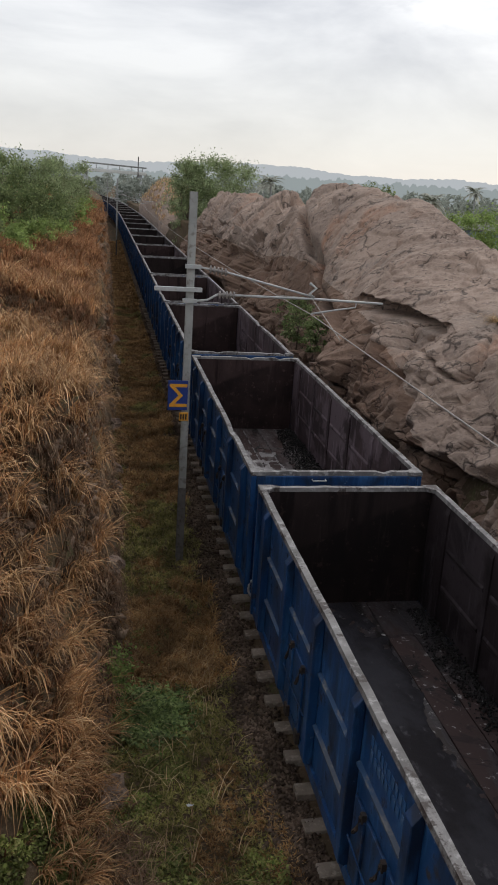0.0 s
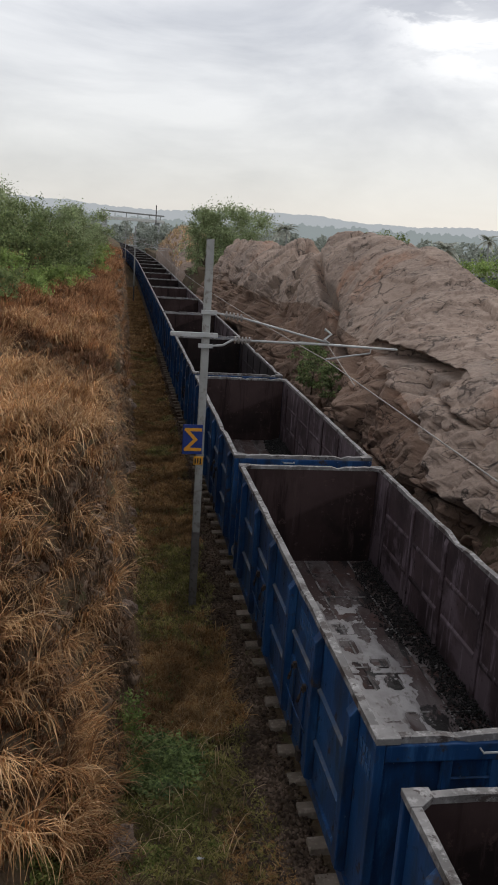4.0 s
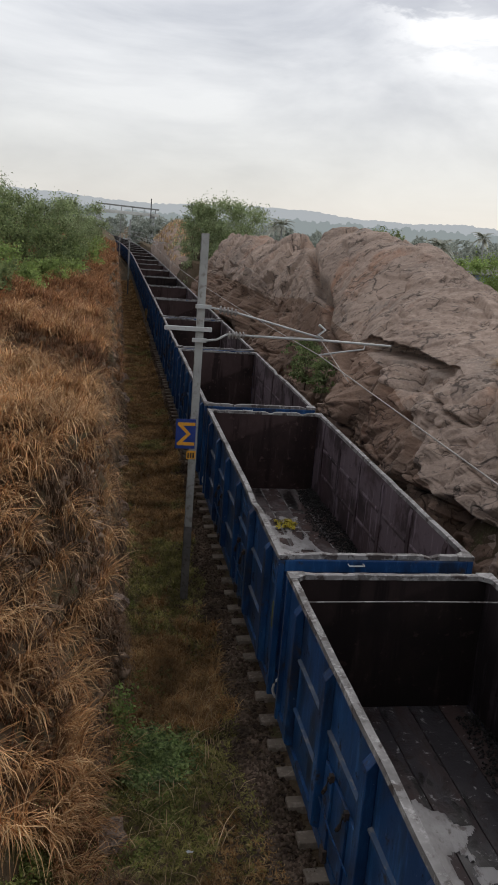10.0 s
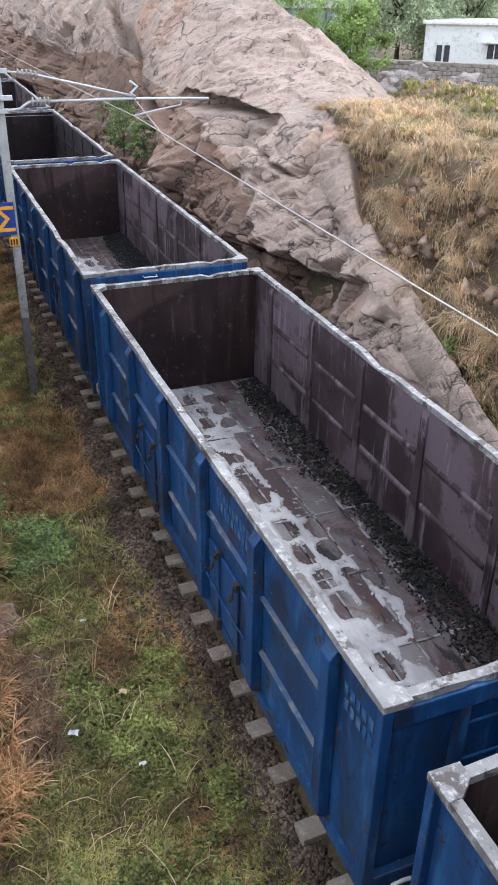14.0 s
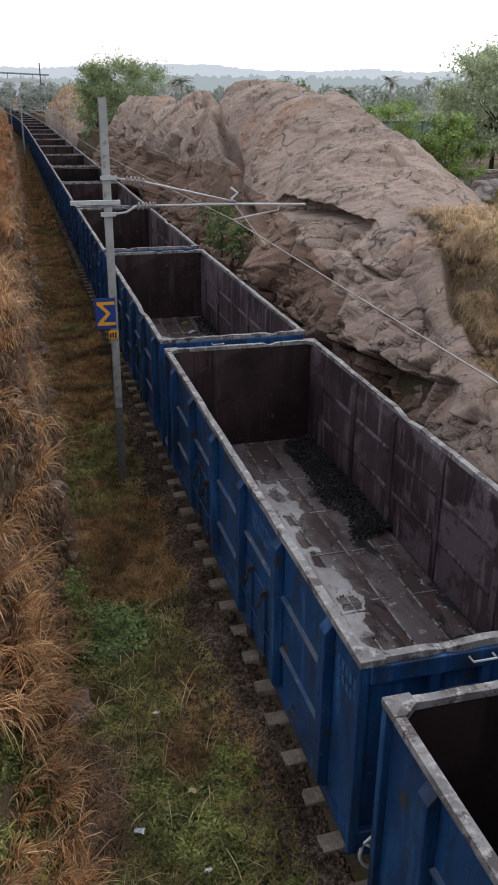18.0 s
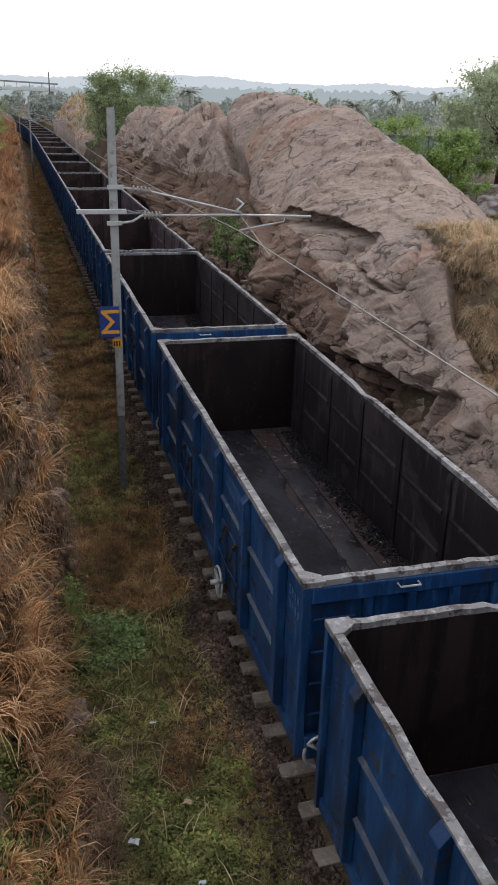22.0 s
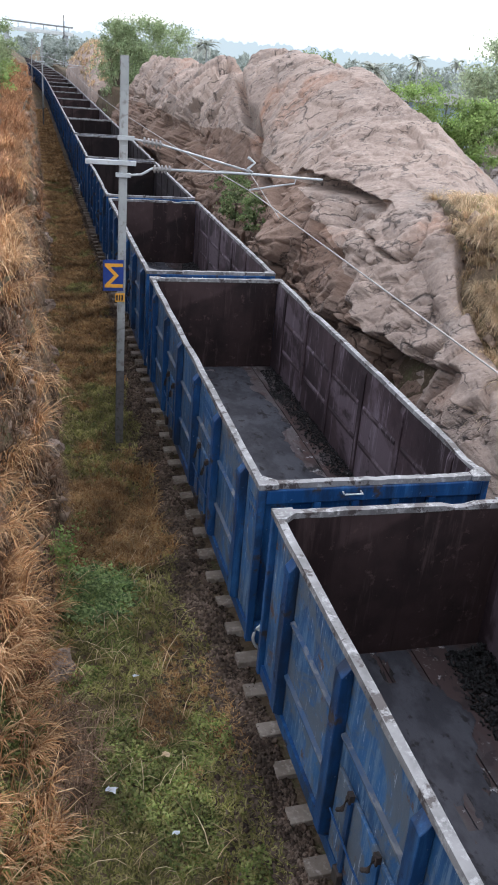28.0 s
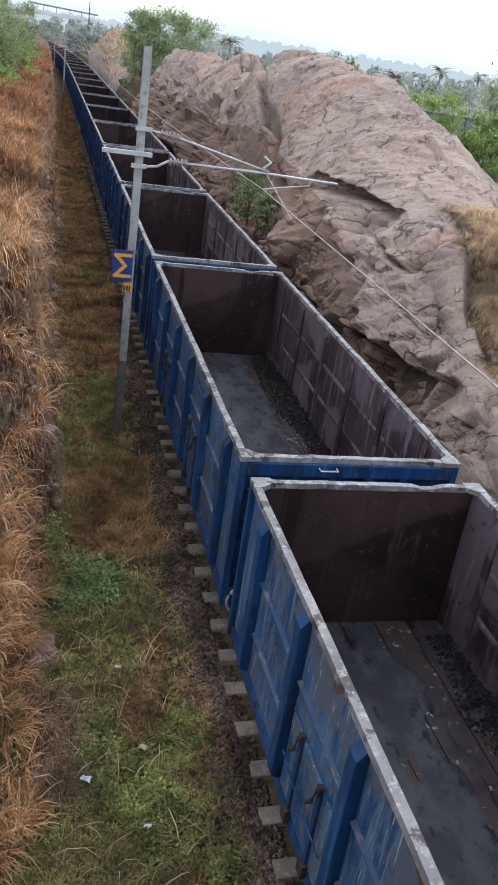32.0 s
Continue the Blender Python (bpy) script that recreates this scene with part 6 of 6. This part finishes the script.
for k, (x, y, h, w) in enumerate([(-8.1, 29, 1.1, 2.0), (-7.5, 33, 1.0, 1.9), (-6.3, 38, 0.9, 1.8)]):
    tree("shrub", "low leafy green shrub in dry grass", x, y, float(left_top(np.array(x), np.array(y))) - 0.1, h, w, FRESH_LEAF if k else LEAF, 1800, 0.06, 230 + k, 0.05, 14, "shrub")
for k, (x, y, h, w) in enumerate([(-7.4, 36, 0.8, 2.2), (-6.4, 43, 0.9, 2.4), (-5.8, 50, 1.0, 2.4), (-9.0, 36, 1.2, 2.4), (-5.8, 60, 1.2, 2.6), (-10.6, 38, 1.6, 3.0)]):
    tree("shrub", "low leafy yellow-green shrub in dry grass", x, y, float(left_top(np.array(x), np.array(y))) - 0.1, h, w, FRESH_LEAF, 2000, 0.065, 270 + k, 0.0, 16, "shrub")
tree("tree", "spreading green tree beside the cutting", 8.6, 98, 2.4, 8.6, 10.0, MID_LEAF, 28000, 0.12, 241, 0.0, 46)
tree("tree", "young green tree beside the cutting", 5.4, 97, 0.6, 10.2, 4.8, MID_LEAF, 11000, 0.11, 242, 0.0, 30)
tree("tree", "bright green bushy tree behind the rock", 17.6, 48, 3.2, 4.1, 5.6, FRESH_LEAF, 17000, 0.08, 243, 0.05, 26)
tree("tree", "bright green bushy tree behind the rock", 20.6, 46, 3.0, 3.6, 4.0, FRESH_LEAF, 9000, 0.10, 244, 0.05, 20)
tree("tree", "tall grey-green tree near the houses", 33.5, 64, 1.8, 10.0, 9.5, HAZY_LEAF, 32000, 0.135, 245, 0.08, 44)
tree("tree", "tall grey-green tree near the houses", 40.5, 66, 1.6, 9.0, 9.0, HAZY_LEAF, 26000, 0.135, 246, 0.1, 40)
tree("shrub", "small green leafy shrub at the foot of the slope", 5.0, 12.2, 0.7, 1.5, 1.8, FRESH_LEAF, 4200, 0.045, 247, 0.05, 18, "shrub")
for k, (x, y, z, h, w) in enumerate([(3.75, 33.2, 2.0, 1.5, 2.0), (3.9, 30.6, 2.1, 1.2, 1.4), (4.1, 35.8, 2.2, 1.3, 1.6)]):
    tree("shrub", "dark leafy shrub growing from the rock face", x, y, z, h, w, LEAF, 1100, 0.07, 248 + 20 * k, 0.02, 12, "shrub")
tree("shrub", "low green shrub on top of the rock", 10.2, 45.5, 7.3, 1.0, 3.0, LEAF, 1200, 0.08, 249, 0.02, 10, "shrub")

# weeds at the foot of the near bank
r = np.random.default_rng(17)
n = 900
c = np.stack([-3.86 + r.normal(0, 0.17, n), 12.5 + r.normal(0, 0.2, n), -0.35 + 0.75 * r.random(n)], 1)
v, f = leaves(c, 0.04, 18)
thing("weed_plant", "pale green leafy weed at the foot of the bank", "plant", data=raw_mesh("weed_plant", v, f, FRESH_LEAF))

# far woods: crowns too many to count, and some palms, all with haze in their colour
r = np.random.default_rng(23)
cs, k = [], 0
for j in range(230):
    az = radians(r.uniform(-3, 42))
    d = r.uniform(130, 520)
    h = r.uniform(4, 9) + (d - 130) * 0.008
    w = r.uniform(4, 9)
    m = 260
    q = r.normal(0, 1, (m, 3))
    q /= np.linalg.norm(q, axis=1)[:, None]
    q *= r.random(m)[:, None] ** 0.33
    px, py = EX + d * math.sin(az), d * math.cos(az)
    if abs(px - float(bend(min(py, 300)))) < 9 and py < 330:
        continue
    cs.append(np.stack([px + 0.5 * w * q[:, 0], py + 0.5 * w * q[:, 1], 0.2 + h * (0.5 + 0.5 * q[:, 2])], 1))
v, f = leaves(np.concatenate(cs), 0.75, 24)
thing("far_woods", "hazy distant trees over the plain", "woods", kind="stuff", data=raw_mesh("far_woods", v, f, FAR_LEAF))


def palm(x, y, z, h, seed):
    rr = random.Random(seed)
    t = thing("palm_tree", "hazy distant coconut palm", "palm tree", "distant palms", m=pose(x, y, z))
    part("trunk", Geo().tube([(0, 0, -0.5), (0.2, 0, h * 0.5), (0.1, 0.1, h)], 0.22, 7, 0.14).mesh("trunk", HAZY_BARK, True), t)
    g = Geo()
    for k in range(24):
        a, e = rr.uniform(0, 6.28), rr.uniform(-0.5, 1.35)
        L = rr.uniform(1.8, 2.9)
        d = Vector((math.cos(a), math.sin(a), 0))
        s = Vector((-math.sin(a), math.cos(a), 0))
        prev = None
        pts = []
        for i in range(6):
            q = i / 5
            c = Vector((0.1, 0.1, h)) + d * (L * q * math.cos(e * (1 - q))) + Vector((0, 0, L * (q * math.sin(e) - 0.6 * q ** 2.4)))
            w = 0.38 * math.sin(math.pi * min(0.98, 0.12 + 0.86 * q)) + 0.02
            pts += [c - s * w - Vector((0, 0, w * 0.5)), c, c + s * w - Vector((0, 0, w * 0.5))]
        g.add(pts, [(3 * i + j, 3 * i + j + 1, 3 * i + j + 4, 3 * i + j + 3) for i in range(5) for j in (0, 1)])
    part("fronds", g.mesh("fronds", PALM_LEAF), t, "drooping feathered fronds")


for k, (az, d, h) in enumerate([(21.3, 125, 6.9), (23.9, 185, 9.0), (10.9, 170, 8.6), (10.4, 190, 8.4), (26.2, 210, 9.5)]):
    palm(EX + d * math.sin(radians(az)), d * math.cos(radians(az)), 0.6, h, 300 + k)


def ridge(name, label, dist, base_el, rise, colour, seed, strength, bumps):
    """A far range of hills, its haze given as one flat glowing colour."""
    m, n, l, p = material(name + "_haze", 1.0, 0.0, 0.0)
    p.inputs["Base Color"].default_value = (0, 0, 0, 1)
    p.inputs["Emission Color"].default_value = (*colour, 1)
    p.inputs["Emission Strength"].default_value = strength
    az = np.radians(np.linspace(-75, 75, 2600))
    x, y = EX + dist * np.sin(az), dist * np.cos(az)
    el = base_el + rise * fbm(az * 9, 0, 0, 3, seed) + bumps * fbm(az * 260, 0, 0, 3, seed + 9)
    top = EZ + dist * np.tan(np.radians(el))
    v = np.concatenate([np.stack([x, y, 0 * x - 20], 1), np.stack([x * 1.01, y * 1.01, top], 1), np.stack([x * 1.1, y * 1.1, 0 * x - 20], 1)])
    i = np.arange(len(az) - 1)
    k = len(az)
    f = np.concatenate([np.stack([i, i + 1, i + 1 + k, i + k], 1), np.stack([i + k, i + k + 1, i + 2 * k + 1, i + 2 * k], 1)])
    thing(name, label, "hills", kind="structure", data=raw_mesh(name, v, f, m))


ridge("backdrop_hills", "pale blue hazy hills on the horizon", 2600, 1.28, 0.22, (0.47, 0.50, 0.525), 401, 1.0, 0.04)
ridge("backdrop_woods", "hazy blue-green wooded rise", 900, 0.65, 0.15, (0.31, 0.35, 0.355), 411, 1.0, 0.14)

# ---- second bank along the cutting, with dry grass ----
u, w2 = np.meshgrid(np.linspace(0, 1, 60), np.linspace(0, 1, 40), indexing="ij")
bx = 3.4 + 7.0 * w2
by = 112 + 60 * u
bz = 2.2 + 5.6 * np.sin(np.pi * np.clip(0.01 + u * 0.98, 0, 1)) ** 0.5 * np.sin(np.pi * np.clip(w2 * 0.95 + 0.03, 0, 1)) ** 0.45
val, edge = cells(bx * 0.4, by * 0.3, bz * 0.4, 511)
bx = bx + float(bend(140)) - 0.5 * (val - 0.5)
bz = np.where((w2 < 0.01) | (w2 > 0.99) | (u < 0.01) | (u > 0.99), -0.6, bz + 0.4 * fbm(bx * 0.4, by * 0.4, 0, 4, 521))
gi = np.arange(bx.size).reshape(bx.shape)
F = np.stack([gi[:-1, :-1], gi[1:, :-1], gi[1:, 1:], gi[:-1, 1:]], -1).reshape(-1, 4)
thing("earth_bank", "brown earth bank beyond the tree", "bank", data=raw_mesh("earth_bank", np.stack([bx, by, bz], -1).reshape(-1, 3), F, ROCK))
sel = np.random.default_rng(9).choice(bx.size, 900)
stuff("bank_grass", "dry grass on the far bank", "grass", STRAW_GRASS, blades(np.stack([bx.ravel()[sel], by.ravel()[sel], bz.ravel()[sel]], 1), 12, 0.9, 0.03, 0.9, 0.5, 77))

# ---- far overbridge ----
br = thing("overbridge", "pale grey road bridge over the cutting", "bridge", m=pose(0, 235, 0))
BAR = [(0, 1, 2, 3), (7, 6, 5, 4), (0, 4, 5, 1), (1, 5, 6, 2), (2, 6, 7, 3), (3, 7, 4, 0)]
for name, za, zb, thick, depth, mat, label in (("girder", 11.35, 10.75, 0.32, 4.0, MAST_STEEL, "thin grey bridge girder"), ("deck", 9.35, 9.05, 0.75, 5.0, WHITEWASH, "pale concrete deck edge")):
    part(name, Geo().add([(x, y, z + dz) for y in (-0.8, depth) for x, z, dz in ((-9, za, 0), (7.6, zb, 0), (7.6, zb, thick), (-9, za, thick))], BAR).mesh(name, mat, False, 0.05), br, label)
for k in range(6):
    x = -8.4 + 3.0 * k
    part("upright", Geo().box(x - 0.09, x + 0.09, -0.7, -0.5, 9.8, 11.36 - 0.036 * (x + 9)).mesh("upright", MAST_STEEL), br)
for x in (-8.2, 5.9):
    part("pier", Geo().box(x - 0.6, x + 0.6, 0, 3, -0.5, 9.06 if x > 0 else 9.32).mesh("pier", BRIDGE_GREY, False, 0.05), br)
part("pole", Geo().tube([(5.4, -1.2, 8.5), (5.4, -1.2, 13.6)], 0.14, 8).mesh("pole", MAST_DARK), br)
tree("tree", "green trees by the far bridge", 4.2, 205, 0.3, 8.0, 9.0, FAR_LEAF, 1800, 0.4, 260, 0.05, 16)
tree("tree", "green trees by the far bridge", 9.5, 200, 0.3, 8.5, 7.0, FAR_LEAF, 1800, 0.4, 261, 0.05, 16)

# ---- the road bridge on which the viewer stands ----
rb = thing("road_bridge", "plain concrete road bridge across the cutting", "bridge", m=pose(0, -4.6, 0))
part("deck", Geo().box(-24, 24, -4.6, 4.9, 5.55, 6.30).mesh("deck", BRIDGE_GREY), rb)
for y in (-4.5, 4.72):
    part("parapet", Geo().box(-24, 24, y, y + 0.16, 6.304, 7.15).mesh("parapet", BRIDGE_GREY), rb)
for x in (-5.6, 4.6):
    part("abutment", Geo().box(x, x + 1.0, -4.4, 4.4, -0.8, 5.546).mesh("abutment", BRIDGE_GREY), rb)

# ---- houses and wall above the cutting ----
house = thing("house", "low whitewashed house with a flat roof", "house", m=pose(36.5, 55.5, 1.6, 0, 0, -33))
part("wall", Geo().box(-5, 9, -0.0, 7, -0.5, 3.35).mesh("wall", WHITEWASH, False, 0.02), house)
part("roof", Geo().box(-5.25, 9.25, -0.25, 7.25, 3.354, 3.52).mesh("roof", WHITEWASH, False, 0.02), house, "flat roof slab with a thin edge")
for x in (-3.9, -3.35):
    part("door", Geo().box(x - 0.2, x + 0.2, -0.05, -0.003, 0.3, 2.0).mesh("door", DARK_GLASS), house, "dark narrow opening")
win = part("window", Geo().box(-0.6, 1.6, -0.06, -0.003, 1.2, 2.1).mesh("window", DARK_GLASS), house, "dark window with a sunshade")
for k in range(5):
    part("window_bar", Geo().box(-0.6 + 0.53 * k, -0.52 + 0.53 * k, -0.085, -0.0605, 1.2, 2.1).mesh("window_bar", WHITEWASH), win)
part("sunshade", Geo().box(-0.9, 1.9, -0.55, -0.003, 2.2, 2.3).mesh("sunshade", WHITEWASH, False, 0.01), house)
shed = thing("shed", "shed clad in pale blue sheets among trees", "shed", m=pose(32.0, 74, 1.8, 0, 0, -26))
part("cladding", Geo().box(-4, 4, 0, 5, -0.5, 3.6).mesh("cladding", BLUE_SHEET), shed)
for k in range(-3, 4):
    part("post", Geo().box(k * 1.15 - 0.06, k * 1.15 + 0.06, -0.08, -0.003, -0.5, 3.6).mesh("post", MAST_DARK), shed)
part("roof", Geo().add([(-4.4, -0.5, 3.55), (4.4, -0.5, 3.55), (4.4, 5.5, 4.3), (-4.4, 5.5, 4.3), (-4.4, -0.5, 3.63), (4.4, -0.5, 3.63), (4.4, 5.5, 4.38), (-4.4, 5.5, 4.38)],
                       [(0, 1, 2, 3), (7, 6, 5, 4), (0, 4, 5, 1), (1, 5, 6, 2), (2, 6, 7, 3), (3, 7, 4, 0)]).mesh("roof", MAST_DARK), shed)
wall = thing("compound_wall", "old rubble stone compound wall", "wall", m=pose(20.5, 53.5, 0, 0, 0, -42))
part("core", Geo().box(0, 24, 0.05, 0.40, 0.5, 3.40).mesh("core", WALL_STONE), wall)
rr = random.Random(8)
STONES = []
for k in range(4):
    q = random.Random(k)
    g = Geo().add([(x * 0.24 + q.uniform(-.03, .03), y * 0.06, z * 0.11 + q.uniform(-.02, .02)) for x, y, z in
                   ((-1, -1, -1), (1, -1, -1), (1, -1, 1), (-1, -1, 1), (-1, 1, -1), (1, 1, -1), (1, 1, 1), (-1, 1, 1))],
                  [(0, 1, 2, 3), (7, 6, 5, 4), (0, 4, 5, 1), (1, 5, 6, 2), (2, 6, 7, 3), (3, 7, 4, 0)])
    STONES.append(g.mesh("stone", WALL_STONE, False, 0.02))
for row in range(6):
    for i in range(44):
        part("stone", STONES[rr.randrange(4)], wall, "", pose(0.25 + 0.54 * i + 0.27 * (row % 2), 0.02 + rr.uniform(-0.02, 0.02), 2.06 + 0.245 * row, 0, rr.uniform(-4, 4), 0))


def boulder(x, y, z, s, seed, label="grey weathered boulder in dry grass", flat=0.75):
    bm = bmesh.new()
    bmesh.ops.create_icosphere(bm, subdivisions=4, radius=1)
    co = np.array([v.co for v in bm.verts])
    val, edge = cells(co[:, 0] * 1.3 + seed, co[:, 1] * 1.3, co[:, 2] * 1.3, seed)
    k = 1 + 0.45 * (val - 0.5) + 0.22 * fbm(co[:, 0] * 1.5 + seed, co[:, 1] * 1.5, co[:, 2] * 1.5, 4, seed)
    for v, q in zip(bm.verts, k):
        v.co = v.co * float(q)
        v.co.z *= flat
    me = bpy.data.meshes.new("boulder")
    bm.to_mesh(me)
    bm.free()
    me.materials.append(GREY_ROCK if y > 28 and x > 0 else ROCK)
    ob = thing("boulder", label, "boulder", data=me, m=pose(x, y, z))
    ob.scale = (s, s, s)
    return ob


for k, (x, y, s) in enumerate([(17.0, 34.2, 0.95), (21.0, 36.0, 0.95), (13.0, 29.5, 0.5), (13.9, 31.0, 0.45), (13.6, 33.0, 0.55)]):
    boulder(x, y, float(right_top(np.array(x), np.array(y))) + 0.1 * s, s, 600 + k)
for k, (x, y, s) in enumerate([(-3.95, 10.1, 0.3), (-4.0, 13.9, 0.25), (-3.8, 21.0, 0.26), (-3.75, 28.5, 0.3), (-3.65, 34.0, 0.35), (-3.75, 17.4, 0.22), (-3.7, 24.2, 0.26), (-3.5, 45, 0.45)]):
    boulder(x, y, float(bank_point(np.array(x), np.array(y))), s, 620 + k, "brown rock sticking out of the grassy bank")
# fallen rubble at the foot of the slope and on the ledge
r = np.random.default_rng(29)
n = 700
y = 8 + 22 * r.random(n)
s = r.random(n)
lean = 1.7 * (1 - smooth(17, 26, y)) + 0.9
x = right_foot(y) + lean * s ** 0.8 - 0.05
keep = x > np.interp(y, ROCK_Y, ROCK_X)
v, f = lumps(np.stack([x, y, -0.42 + (right_top(right_foot(y) + lean, y) + 0.42) * s], 1)[keep], r.uniform(0.05, 0.2, n)[keep], 30)
thing("rubble", "loose broken stones on the slope", "stones", kind="stuff", data=raw_mesh("rubble", v, f, RUBBLE))
n = 3200
y = 11 + 75 * r.random(n) ** 1.5
s = r.random(n)
x = left_foot(y) - brow(y) * (1 - s) + 0.05
v, f = lumps(np.stack([x, y, bank_point(x, y)], 1), r.uniform(0.03, 0.16, n) * (0.7 + y / 60), 31)
thing("bank_stones", "dark broken stones in the face of the bank", "stones", kind="stuff", data=raw_mesh("bank_stones", v, f, RUBBLE))

# ---- litter on the verge ----


def litter(name, label, mat, x, y, size, seed):
    q = random.Random(seed)
    g = Geo()
    pts = [(size * (i - 1.5) / 2 + q.uniform(-.2, .2) * size, size * (j - 1) / 2 + q.uniform(-.2, .2) * size, q.uniform(0.0, 0.55) * size) for j in range(3) for i in range(4)]
    g.add(pts + [(a, b, c - 0.006) for a, b, c in pts], [(4 * j + i, 4 * j + i + 1, 4 * j + i + 5, 4 * j + i + 4) for j in range(2) for i in range(3)] +
          [(16 + 4 * j + i, 16 + 4 * j + i + 1, 12 + 4 * j + i + 1, 12 + 4 * j + i) for j in range(2) for i in range(3)])
    thing(name, label, "litter", data=g.mesh(name, mat), m=pose(x, y, float(level(np.array(x), np.array(y))) + 0.10, 0, 0, q.uniform(0, 180)))


litter("plastic_bag", "crumpled white plastic bag on the verge", PAPER, -3.38, 7.66, 0.085, 1)
litter("carton", "torn pale brown carton on the verge", CARTON, -2.64, 8.12, 0.07, 2)
litter("paper_scrap", "white paper scrap on the verge", PAPER, -2.84, 9.7, 0.06, 3)
litter("paper_scrap", "white paper scrap on the verge", PAPER, -2.70, 6.9, 0.05, 4)


# slack in the couplings: how far single wagons stand from an even spacing
SLACK = {0: 0.03, -1: 0.07, -2: 0.07, -4: -0.07, -5: -0.20, -6: -0.13, -7: -0.05, -8: -0.07, -9: -0.12, -10: -0.13, -11: -0.05, -12: -0.17, -13: -0.05,
         -14: -0.08, -15: -0.05, -16: -0.06}
# where the far end of one wagon stands, second by second
ROLLED = [12.80, 19.21, 25.59, 31.92, 38.21, 44.46, 50.67, 56.85, 63.02, 69.18, 75.33, 81.45, 87.54, 93.57, 99.55, 105.46, 111.33, 117.15, 122.94, 128.70,
          134.44, 140.16, 145.86, 151.54, 157.18, 162.78, 168.36, 173.90, 179.43, 184.96, 190.49, 196.02, 201.56]


def motions():
    """The train rolls away along the track."""
    for i in range(FIRST, LAST + 1):
        walk(wagons[i], [(float(t), track_pose(y + i * PITCH - LONG / 2 + SLACK.get(i, 0.0))) for t, y in enumerate(ROLLED)])


motions()
